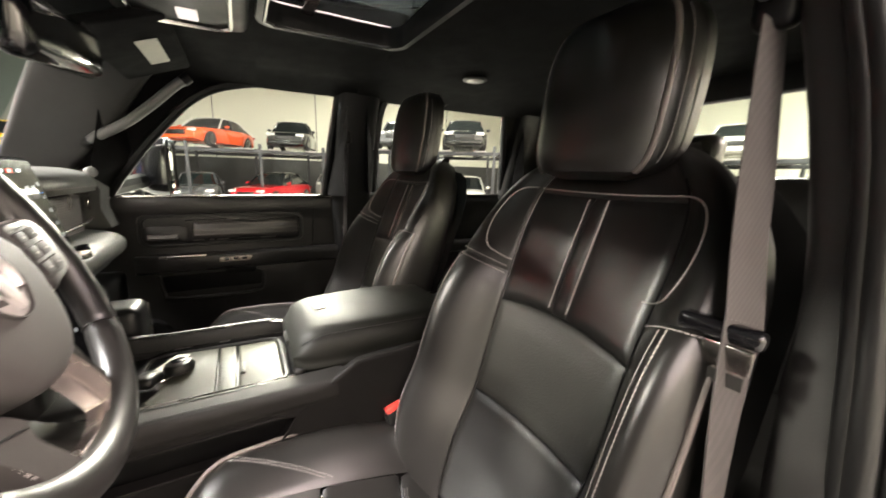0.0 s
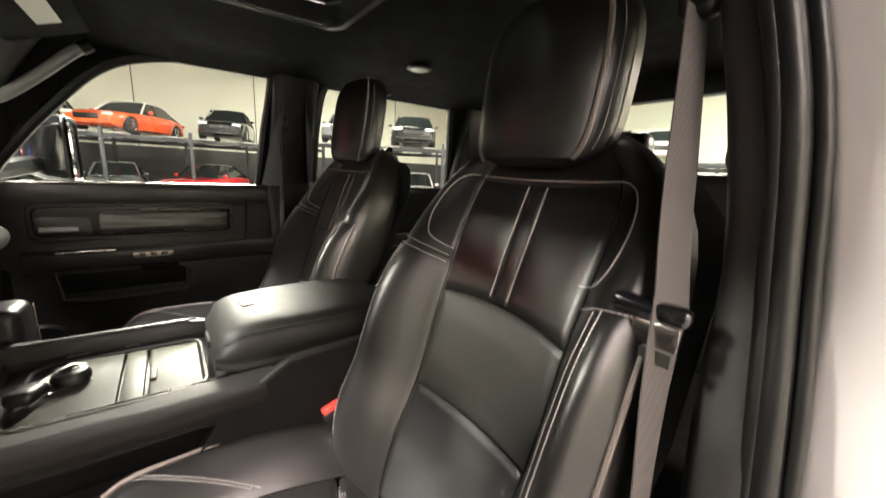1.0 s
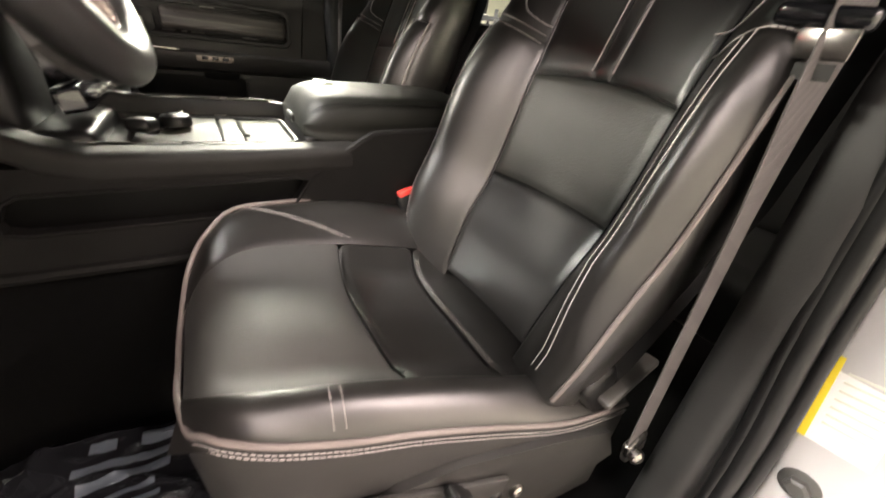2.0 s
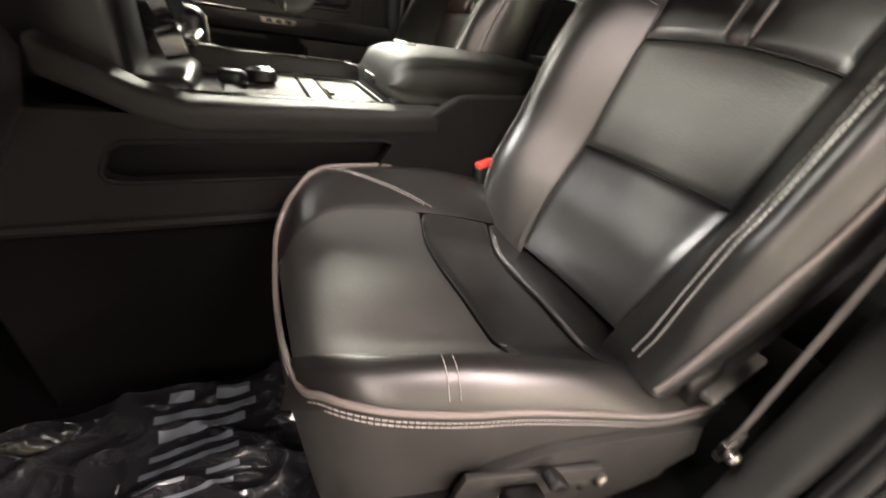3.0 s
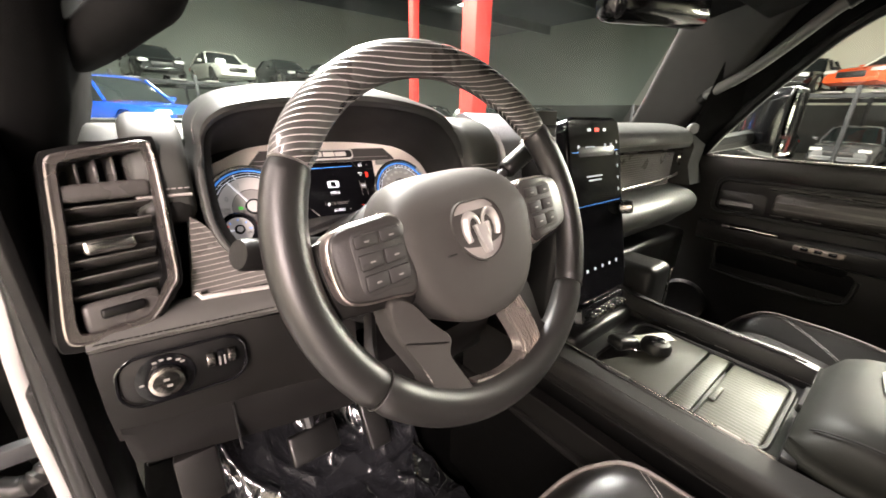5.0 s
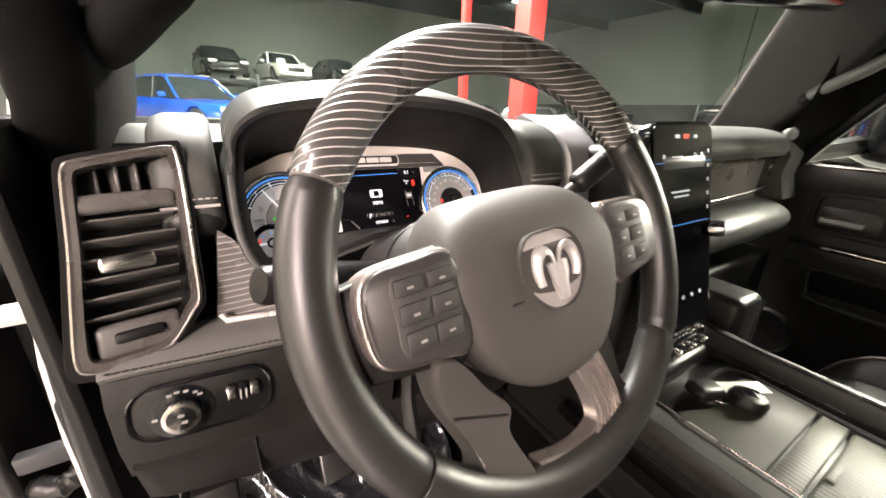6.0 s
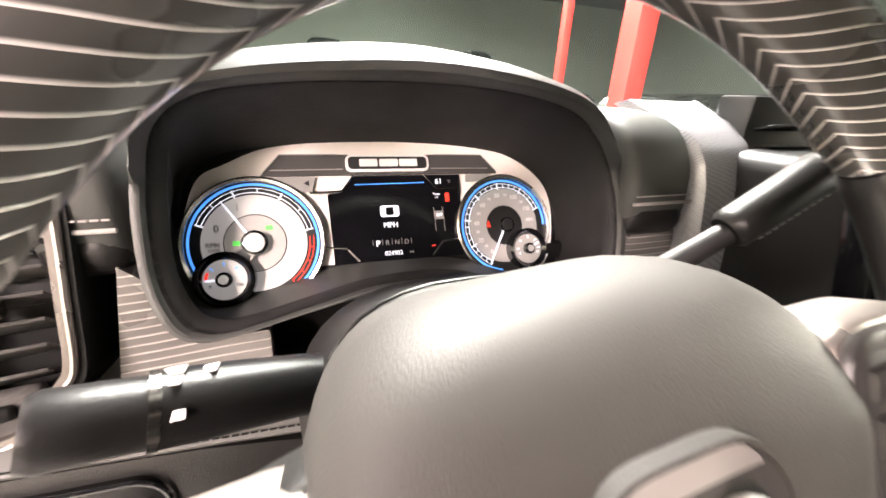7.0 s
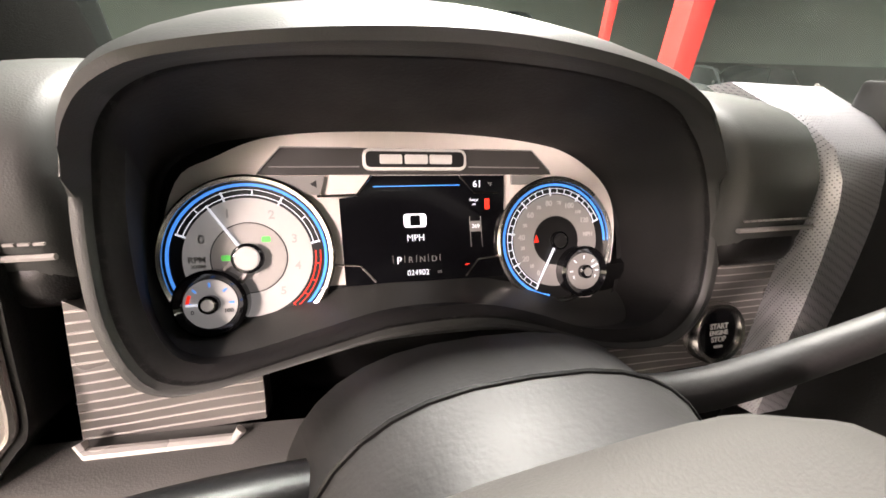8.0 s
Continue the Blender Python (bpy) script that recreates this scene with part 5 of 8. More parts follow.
for hz in (0.86, 1.26):
    part("hinge", join(box((-0.872, 0.475, hz), (0.075, 0.035, 0.022), 0.006, 2), box((-0.905, 0.485, hz - 0.012), (0.026, 0.05, 0.075), 0.008, 2)), PAINT, dd, "white door hinge")
    part("hinge_pin", tube([(-0.896, 0.462, hz - 0.05), (-0.896, 0.462, hz + 0.035)], 0.007, 10), DARKCHROME, dd, "steel hinge pin")
part("check_strap", box((-0.875, 0.47, 1.03), (0.08, 0.02, 0.03), 0.004), STEEL, dd)
part("wire_boot", tube(smooth_line([(-0.85, 0.49, 0.98), (-0.88, 0.47, 0.965), (-0.915, 0.485, 0.97)], 14), lambda f: 0.016 + 0.002 * math.sin(40 * f), 12), RUBBER, dd, "ribbed rubber wire sleeve")

# ---------------------------------------------------------------- dashboard
dash = thing("dashboard", (0, 0.45, 1.0), "black leather dashboard with grey stitching and chrome vents", "dashboard")
PROF = [(0.72, 1.480), (0.60, 1.492), (0.48, 1.497), (0.43, 1.494), (0.405, 1.478), (0.395, 1.44), (0.395, 1.36), (0.38, 1.30), (0.33, 1.10), (0.42, 0.98), (0.72, 0.98)]
rings = []
for x in (-0.745, -0.735, -0.6, -0.3, 0, 0.3, 0.6, 0.725, 0.74):
    e = 0.97 if abs(x) > 0.737 else 1.0
    rings.append([Vector((x, y + 0.05 * (abs(x) / 0.75) ** 2 * (y > 0.5) * -1, 1.2 + (z - 1.2) * e)) for y, z in PROF])
part("core", loft(rings), PAD, dash, "grained dashboard top")

# ---------------------------------------------------------------- steering wheel
WC, WU, WN = Vector((-0.40, 0.021, 1.413)), Vector((0, 0.407, 0.914)), Vector((0, -0.914, 0.407))
TURNED = radians(4.5)


def wp(u, v, n=0.0):
    a, b = u * math.cos(TURNED) - v * math.sin(TURNED), u * math.sin(TURNED) + v * math.cos(TURNED)
    return WC + Vector((1, 0, 0)) * a + WU * b + WN * n


FOOTTRIM = mat("bronze_satin_trim", (0.46, 0.41, 0.38), 0.3, 0.85, 0.1, 40)
BUTTONGREY = mat("button_plastic", (0.020, 0.0187, 0.018), 0.6, 0, 0.15, 40, 0.1, 600, 0.5)
EMBLEMGREY = mat("grey_emblem_plate", (0.24, 0.226, 0.217), 0.42, 0.2, 0.1, 60)
EMBLEMBRIGHT = mat("satin_silver", (0.42, 0.405, 0.39), 0.34, 0.55, 0.06, 60)
PODGREY = mat("satin_grey_plastic", (0.026, 0.024, 0.023), 0.4, 0, 0.15, 40, 0.1, 600, 0.5)
wheel = thing("steering_wheel", WC, "black leather steering wheel with ribbed trim on the rim top", "steering wheel")
RM, RT = 0.1685, 0.0172


def rim(a0, a1, fat=1.0, n=110):
    bm = bmesh.new()
    lay = bm.loops.layers.uv.new("uv")
    m = 28
    rows, info = [], []
    for k in range(n + 1):
        a = radians(a0 + (a1 - a0) * k / n)
        e = min(1, min(k, n - k) / 4 * 0.1 + 0.9)
        row, inf = [], []
        for j in range(m):
            t = 2 * math.pi * j / m
            dr, dn = RT * fat * e * math.cos(t), RT * 0.92 * fat * e * math.sin(t)
            r = RM + dr
            row.append(bm.verts.new(wp(r * math.cos(a), r * math.sin(a) + 0.003, dn)))
            tm = min(t, 2 * math.pi - t)
            q = math.pi / 2 - tm
            inf.append((RM + 0.9 * RT * q) * math.sin(a) / 0.0050)
        rows.append(row)
        info.append(inf)
    for k in range(n):
        for j in range(m):
            q = ((k, j), (k, (j + 1) % m), (k + 1, (j + 1) % m), (k + 1, j))
            f = bm.faces.new([rows[x][y] for x, y in q])
            for lp, (x, y) in zip(f.loops, q):
                lp[lay].uv = (0.5, info[x][y])
    bm.faces.new(rows[0][::-1])
    bm.faces.new(rows[-1])
    return bm


part("rim_top", rim(30.3, 149.7, 1.03), CARBON, wheel, "dark ribbed rim section with pale grooves")
for a0, a1 in ((150.3, 217.7), (218.3, 321.7), (322.3, 389.7)):
    part("rim_leather", rim(a0, a1, 1.0), RIMHIDE, wheel, "smooth leather rim section")
for a0 in (218, 322):
    a = radians(a0)
    part("rim_seam", tube([wp((RM + RT * 1.0 * math.cos(t)) * math.cos(a), (RM + RT * 1.0 * math.cos(t)) * math.sin(a) + 0.003, RT * 0.93 * math.sin(t)) for t in np.linspace(0, 2 * math.pi, 20)], 0.0007, 5), SKIRT, wheel, "pale seam")


def shield(k, n, lift=0.0, proud=1.0):
    pts = [(0.0, 0.0525), (0.045, 0.051), (0.068, 0.0435), (0.082, 0.028), (0.086, 0.0115), (0.083, -0.015), (0.074, -0.044), (0.055, -0.071), (0.03, -0.086), (0, -0.090)]
    pts = pts + [(-a, b) for a, b in pts[-2:0:-1]]
    up = lambda y: lift * max(0.0, min(1.0, (y + 0.01) / 0.06))
    f = lambda y: 0.010 * max(0.0, min(1.0, (0.050 - y) / 0.040)) * proud
    out = []
    for p in smooth_line([(a, b, 0) for a, b in pts], 56, True):
        v = -0.014 + (p.y + 0.014) * k
        out.append(wp(p.x * k, v + up(p.y), n + f(v)))
    return out


part("airbag_cover", loft([shield(0.93, -0.062, 0.012, 0), shield(0.985, -0.045, 0.015, 0), shield(1.0, -0.025, 0.013, 0.3), shield(1.0, -0.010, 0.009, 0.8), shield(0.988, -0.003, 0.006), shield(0.965, 0.0025, 0.003), shield(0.93, 0.0055, 0.001), shield(0.88, 0.0078), shield(0.78, 0.0095), shield(0.6, 0.0108), shield(0.4, 0.0118), shield(0.25, 0.0122), shield(0.05, 0.0124)]), HUB, wheel, "grained black airbag cover")
# emblem: a plain raised plate with a two-horned shape
EO = wp(0.000, -0.002, 0.0228)
EX, EY = (wp(1, 0) - wp(0, 0)), (wp(0, 1) - wp(0, 0)) - WN * 0.06
oval = [(p.x, p.y) for p in smooth_line([(0.0, 0.0265, 0), (0.019, 0.0245, 0), (0.030, 0.011, 0), (0.029, -0.009, 0), (0.016, -0.025, 0), (0, -0.030, 0), (-0.016, -0.025, 0), (-0.029, -0.009, 0), (-0.030, 0.011, 0), (-0.019, 0.0245, 0)], 40, True)]
part("emblem_recess", frame_ring([(a * 1.07, b * 1.07) for a, b in oval], oval, EO, EX, EY, 0.010, 0.0012), HUB, wheel)
part("emblem_plate", plate(oval, EO - WN * 0.0015, EX, EY, 0.012, 0.001), EMBLEMGREY, wheel, "grey satin emblem plate")
eq = lambda a, b, n=0.0: EO + Vector(EX) * a * 0.86 + Vector(EY) * (b - 0.002) * 0.92 + WN * n
for sx in (-1, 1):
    part("emblem", tube(smooth_line([eq(sx * 0.002, 0.004, 0.002), eq(sx * 0.0055, 0.0135, 0.003), eq(sx * 0.0125, 0.0175, 0.003), eq(sx * 0.0200, 0.0125, 0.0025), eq(sx * 0.0230, 0.001, 0.002), eq(sx * 0.0205, -0.0095, 0.001)], 28), lambda f: 0.0050 - 0.0018 * abs(2 * f - 0.9), 10, False, 0.45), EMBLEMBRIGHT, wheel, "bright curled shape")
    part("emblem", tube([eq(sx * 0.0095, 0.006, 0.002), eq(sx * 0.0085, -0.004, 0.0025), eq(sx * 0.0055, -0.012, 0.002)], lambda f: 0.0045 - 0.0014 * f, 8, False, 0.5), EMBLEMBRIGHT, wheel, "bright pointed shape")
part("emblem", plate([(-0.0075, 0.006), (0.0075, 0.006), (0.0062, -0.010), (0.0028, -0.0225), (-0.0028, -0.0225), (-0.0062, -0.010)], eq(0, 0, 0.0045), EX, EY, 0.006, 0.002), EMBLEMBRIGHT, wheel, "bright wedge shape")
for u, v, w in ((-0.040, -0.018, 0.010), (0.030, -0.030, 0.004), (0.012, -0.044, 0.016)):
    part("mark", box(wp(u, v, 0.0215 - 0.0006 * abs(v) / 0.02), (w, 0.0012, 0.0015), 0, 1, Euler((radians(-24), radians(-4), 0)).to_matrix()), PLASTIC, wheel)


def quad(pts, n0, n1, bev=0.004):
    line = smooth_line([(a, b, 0) for a, b in pts], 40, True)
    c = sum(line, Vector()) / len(line)
    rr = lambda k, n: [wp(c.x + (p.x - c.x) * k, c.y + (p.y - c.y) * k, n) for p in line]
    return loft([rr(1, n0), rr(1, n1 - bev), rr(0.975, n1 - bev * 0.3), rr(0.93, n1)])


for sx in (-1, 1):
    arm = [(0.070, 0.030), (0.105, 0.030), (0.145, 0.026), (0.158, 0.018), (0.160, -0.02), (0.150, -0.036), (0.11, -0.042), (0.075, -0.045)]
    part("spoke", quad([(sx * a, b) for a, b in arm], -0.02, 0.000), HIDE, wheel, "dark side spoke")
    pod = [(0.078, 0.029), (0.106, 0.032), (0.132, 0.029), (0.1425, 0.019), (0.1445, -0.004), (0.141, -0.022), (0.128, -0.030), (0.100, -0.034), (0.080, -0.035), (0.074, -0.004)]
    part("pod_trim", quad([(sx * (0.108 + (a - 0.108) * 1.055), -0.003 + (b + 0.003) * 1.055) for a, b in pod], -0.014, 0.0125), FOOTTRIM, wheel, "satin pod edge")
    part("button_well", quad([(sx * a, b) for a, b in ((0.080, 0.024), (0.102, 0.0255), (0.124, 0.024), (0.127, 0.0), (0.126, -0.025), (0.104, -0.027), (0.083, -0.026), (0.079, 0.0))], 0.010, 0.0160, 0.002), BUTTONGREY, wheel, "dark button surround")
    p = part("switch_pod", quad([(sx * a, b) for a, b in pod], -0.012, 0.0155), PODGREY, wheel, "dark grey switch pod")
    for r, (v, cols) in enumerate(((0.0165, (0.091, 0.1135)), (0.0, (0.0915, 0.1135)), (-0.0165, (0.093, 0.1135)))):
        for u in cols:
            b = part("button", box((0, 0, 0), (0.0205, 0.0128 if r else 0.0105, 0.006), 0.002, 2), BUTTONGREY, wheel)
            m = Matrix((Vector(EX).normalized(), WU, WN)).transposed().to_4x4()
            m.translation = wp(sx * u, v, 0.0155) - WC
            b.data.transform(Matrix.Translation(WC))
            b.data.transform(m)
            i = part("button_mark", box((0, 0, 0), (0.0042, 0.0014, 0.0008), 0), MARK, b, "white symbol")
            m.translation = wp(sx * u, v - 0.001, 0.0187) - WC
            i.data.transform(Matrix.Translation(WC))
            i.data.transform(m)
# lower spokes: leather on one side, a ribbed bright trim bent round the foot on the other
lowl = [(-0.106, -0.038), (-0.107, -0.068), (-0.094, -0.102), (-0.089, -0.120), (-0.095, -0.138), (-0.062, -0.160), (-0.043, -0.163), (-0.050, -0.138), (-0.062, -0.104), (-0.056, -0.088), (-0.072, -0.066), (-0.088, -0.040)]
part("lower_spoke", quad(lowl, -0.024, 0.006, 0.008), HUB, wheel, "leather lower spoke")
part("stitching", stitches([wp(a, b, 0.0045) for a, b in ((-0.103, -0.074), (-0.096, -0.092), (-0.091, -0.106), (-0.087, -0.120), (-0.090, -0.134))], 0.006, 0.0042, 0.0010), THREAD, wheel, "light grey stitching")
part("spoke_seam", tube([wp(a, b, 0.0062) for a, b in ((-0.102, -0.076), (-0.082, -0.084), (-0.062, -0.092))], 0.0009, 5), PLASTIC, wheel)
lowr = [(0.040, -0.075), (0.062, -0.070), (0.067, -0.092), (0.071, -0.128), (0.098, -0.136), (0.085, -0.155), (0.055, -0.163), (0.050, -0.130)]
part("lower_spoke", quad(lowr, -0.024, 0.0, 0.006), LEATHER, wheel, "leather lower spoke")
foot = smooth_line([(0.030, -0.086, 0), (0.039, -0.112, 0), (0.043, -0.136, 0), (0.036, -0.153, 0), (0.014, -0.1625, 0), (-0.012, -0.163, 0), (-0.044, -0.156, 0)], 36)
tang = [(foot[min(k + 1, 36)] - foot[max(k - 1, 0)]).normalized() for k in range(37)]
side = [Vector((-t.y, t.x, 0)) for t in tang]
strip = []
for p, q in zip(foot, side):
    strip.append([wp(p.x + q.x * o, p.y + q.y * o, n) for o, n in ((-0.016, -0.012), (-0.0155, 0.001), (-0.010, 0.0035), (0.010, 0.0035), (0.0155, 0.001), (0.016, -0.012))])
part("lower_trim", loft(strip), FOOTTRIM, wheel, "bright trim at the wheel foot")
for k in range(7):
    o = -0.012 + 0.004 * k
    part("trim_rib", tube([wp(p.x + q.x * o, p.y + q.y * o, 0.0036) for p, q in zip(foot, side)], 0.0011, 6), FOOTTRIM, wheel)
# column shroud and stalks
col = thing("steering_column", (-0.40, 0.15, 1.35), "black plastic steering column shroud with two stalks", "steering column")
CA = -WN
rings = []
for d, rx, ry, off in ((0.050, 0.060, 0.048, -0.004), (0.065, 0.074, 0.060, -0.008), (0.098, 0.082, 0.068, -0.011), (0.105, 0.086, 0.072, -0.012), (0.11, 0.084, 0.070, -0.012), (0.160, 0.100, 0.076, -0.017), (0.172, 0.098, 0.070, -0.019), (0.182, 0.090, 0.055, -0.024), (0.26, 0.07, 0.035, -0.03)):
    c = WC + CA * d + WU * off
    rings.append([c + Vector((rx * math.copysign(abs(math.cos(t)) ** 0.75, math.cos(t)), 0, 0)) + WU * (ry * math.copysign(abs(math.sin(t)) ** 0.8, math.sin(t))) for t in np.linspace(0, 2 * math.pi, 36, endpoint=False)])
part("shroud", loft(rings), SHROUD, col, "dark grey column shroud")
part("shroud_seam", tube([rings[3][k] for k in range(0, 19)], 0.0012, 6), PLASTIC, col)
sl = smooth_line([(-0.44, 0.152, 1.362), (-0.475, 0.147, 1.368), (-0.52, 0.137, 1.378), (-0.552, 0.128, 1.386)], 14)
st = part("turn_stalk", tube(sl, lambda f: 0.011 + 0.006 * math.sin(min(1, f * 1.3) * math.pi / 2), 16), PLASTIC, col, "black turn signal stalk")
part("stalk_end", tube([(-0.553, 0.1275, 1.386), (-0.568, 0.122, 1.391), (-0.584, 0.116, 1.396), (-0.588, 0.1145, 1.3975)], lambda f: 0.0155 if f < 0.95 else 0.0135, 18), PLASTIC_GREY, st, "twist knob")
part("stalk_ring", tube([(-0.551, 0.1283, 1.3857), (-0.555, 0.127, 1.3868)], 0.0172, 18), DARKCHROME, st, "thin bright ring")
for q, w in (((-0.541, 0.1155, 1.3915), 0.010), ((-0.543, 0.1265, 1.4005), 0.010), ((-0.543, 0.1325, 1.4015), 0.010), ((-0.530, 0.1345, 1.3985), 0.007)):
    part("stalk_mark", box(q, (w, 0.004, 0.001), 0, 1, Euler((radians(50 if q[1] < 0.12 else 12), radians(-14), radians(-14))).to_matrix()), LABELWHITE, st)
lv = part("shift_lever", tube(smooth_line([(-0.335, 0.165, 1.372), (-0.30, 0.147, 1.392), (-0.262, 0.135, 1.420), (-0.226, 0.1255, 1.448)], 16), lambda f: 0.0115 - 0.0045 * f, 12), SHROUD, col, "black column shift lever")
gv = Vector((0.069, -0.012, 0.052)).normalized()
g0 = Vector((-0.232, 0.1270, 1.444))
part("lever_knob", tube([g0, g0 + gv * 0.004, g0 + gv * 0.008, g0 + gv * 0.066, g0 + gv * 0.072], lambda f: 0.0135 if 0.2 < f < 0.8 else 0.0105, 16), HIDE, lv, "leather covered lever knob")
part("lever_cap", lathe([(0.011, 0), (0.011, 0.003), (0.008, 0.006), (0, 0.007)], g0 + gv * 0.072, gv, 16), CHROME, lv, "bright lever cap")
part("stitching", stitches([g0 + gv * (0.01 + 0.056 * k / 12) + Vector((0.006, -0.010, -0.007)) for k in range(13)], 0.005, 0.003, 0.0007), THREAD, lv)
part("tilt_lever", tube([(-0.47, 0.10, 1.30), (-0.49, 0.06, 1.285), (-0.495, 0.04, 1.265)], 0.008, 8, False, 0.6), PLASTIC_GREY, col)

# ---------------------------------------------------------------- instrument cluster
CO, CX, CY = Vector((-0.411, 0.314, 1.3985)), Vector((1, 0, -0.012)).normalized(), Vector((0.011, 0.42, 0.907)).normalized()
CN = CX.cross(CY)
cp = lambda a, b, d=0.0: CO + CX * a + CY * b + CN * d
cl = thing("instrument_cluster", CO, "lit instrument cluster with two round dials and a display", "instrument panel")
face = smooth_line([(p[0], p[1], 0) for p in ((-0.176, 0.048), (-0.150, 0.066), (-0.11, 0.082), (-0.04, 0.088), (0.04, 0.088), (0.11, 0.082), (0.155, 0.066), (0.186, 0.036), (0.192, -0.005), (0.180, -0.050), (0.145, -0.070), (0.10, -0.062), (0.046, -0.042), (-0.02, -0.042), (-0.064, -0.050), (-0.107, -0.070), (-0.150, -0.076), (-0.180, -0.055), (-0.190, -0.01))], 90, True)
CLUSTERGREY = mat("cluster_grey", (0.055, 0.052, 0.05), 0.4, 0.1, 0.1, 60)
FACEM = mat("champagne_metal", (0.88, 0.81, 0.76), 0.45, 0.1, 0.06, 60)
part("face_plate", plate([(p.x, p.y) for p in face], cp(0, 0, -0.004), CX, CY, 0.01), FACEM, cl, "pale metallic face plate")
P2 = lambda pts, d, dep=0.002: plate(pts, cp(0, 0, d), CX, CY, dep)
part("upper_panel", P2([(-0.103, 0.074), (0.105, 0.074), (0.122, 0.056), (0.124, 0.053), (-0.121, 0.053), (-0.119, 0.056)], -0.0005), CLUSTERGREY, cl, "grey upper panel")
for pts in (((-0.119, 0.0555), (-0.103, 0.0735), (-0.05, 0.0738)), ((-0.112, 0.0585), (-0.045, 0.0590)), ((0.122, 0.0555), (0.105, 0.0735), (0.05, 0.0738)), ((0.046, 0.0590), (0.112, 0.0585))):
    part("panel_line", tube([cp(a, b, 0.0006) for a, b in pts], 0.0006, 5), DIALGREY, cl)
part("display", P2([(-0.060, -0.036), (0.075, -0.036), (0.078, 0.052), (-0.036, 0.052), (-0.048, 0.036), (-0.062, 0.034)], 0.0), SCREEN, cl, "dark centre display")
for pts in (((-0.036, 0.052), (-0.048, 0.037), (-0.078, 0.036)), ((0.037, 0.052), (0.050, 0.037), (0.072, 0.037)), ((-0.036, -0.034), (-0.048, -0.020), (-0.070, -0.018)), ((0.040, -0.034), (0.052, -0.020), (0.074, -0.018))):
    part("display_line", tube([cp(a, b, 0.001) for a, b in pts], 0.0010, 6), DARKCHROME, cl)
part("tab", P2([(-0.118, 0.052), (-0.072, 0.052), (-0.076, 0.037), (-0.09, 0.038)], 0.0005), DIALGREY, cl)
part("tab", P2([(0.085, 0.052), (0.118, 0.052), (0.10, 0.044), (0.085, 0.044)], 0.0005), DIALGREY, cl)
part("plaque", plate(ring2(0.086, 0.0175, 0.006), cp(0.0005, 0.0645, 0.003), CX, CY, 0.004, 0.0008), LABELWHITE, cl, "bright name plaque frame")
part("plaque_field", plate(ring2(0.081, 0.0125, 0.004), cp(0.0005, 0.0645, 0.0036), CX, CY, 0.003), DIALDARK, cl)
for a, w in ((-0.020, 0.018), (0.0005, 0.019), (0.021, 0.019)):
    part("plaque_bar", plate(ring2(w, 0.0075, 0.0012), cp(a, 0.0645, 0.0042), CX, CY, 0.001), LABELWHITE, cl)
# display contents
part("blue_line", box(cp(0.001, 0.0435, 0.0006), (0.072, 0.0006, 0.0006), 0, 1, Euler((radians(60), 0, 0)).to_matrix()), BLUE_LIT, cl)
part("speed_box", plate(ring2(0.019, 0.0112, 0.0025), cp(-0.002, 0.015, 0.0008), CX, CY, 0.0006), WHITE_LIT, cl, "white speed figure")
part("speed_hole", plate(ring2(0.0085, 0.0085, 0.001), cp(-0.002, 0.015, 0.0011), CX, CY, 0.0006), SCREEN, cl)
WT = lambda s, a, b, size, m=WHITE_LIT, d=0.001, bold=0.0: word("writing", s, cp(a, b, d), CX, CY, size, m, cl, 0.0002, "CENTER", bold)
WT("MPH", -0.002, 0.0005, 0.0075)
WT("P", -0.0165, -0.018, 0.0085)
for s, a in (("R", -0.007), ("N", 0.003), ("D", 0.013)):
    WT(s, a, -0.0175, 0.0068, DIALGREY)
for a in (-0.0215, -0.012, -0.002, 0.008, 0.018):
    part("gear_mark", box(cp(a, -0.0165, 0.0008), (0.0004, 0.006, 0.0004), 0, 1, Euler((radians(60), 0, 0)).to_matrix()), DIALGREY, cl)
WT("024902", -0.001, -0.0285, 0.0062)
WT("mi", 0.0175, -0.0285, 0.004, DIALGREY)
WT("61", 0.053, 0.0445, 0.0082)
WT("°F", 0.0645, 0.044, 0.0045, DIALGREY)
WT("Range", 0.0495, 0.0312, 0.0032)
WT("mi", 0.0495, 0.0275, 0.0030)
part("range_bar", plate(ring2(0.010, 0.009, 0.001), cp(0.0505, 0.0085, 0.0008), CX, CY, 0.0006), DIALGREY, cl)
WT("369", 0.0505, 0.0085, 0.0048, WHITE_LIT, 0.0012)
for a in (0.0455, 0.0555):
    part("range_line", box(cp(a, 0.006, 0.0008), (0.0005, 0.03, 0.0004), 0, 1, Euler((radians(60), 0, 0)).to_matrix()), DIALGREY, cl)
part("fuel_lamp", plate(ring2(0.0042, 0.009, 0.001), cp(0.0615, 0.0275, 0.0008), CX, CY, 0.0005), RED_LIT, cl, "red warning lamp")
part("temp_mark", tube([cp(0.040, -0.024, 0.001), cp(0.044, -0.0235, 0.001)], 0.0005, 5), RED_LIT, cl)
part("turn_mark", P2([(-0.083, 0.0455), (-0.078, 0.0485), (-0.078, 0.0425)], 0.0012, 0.0005), DIALDARK, cl)


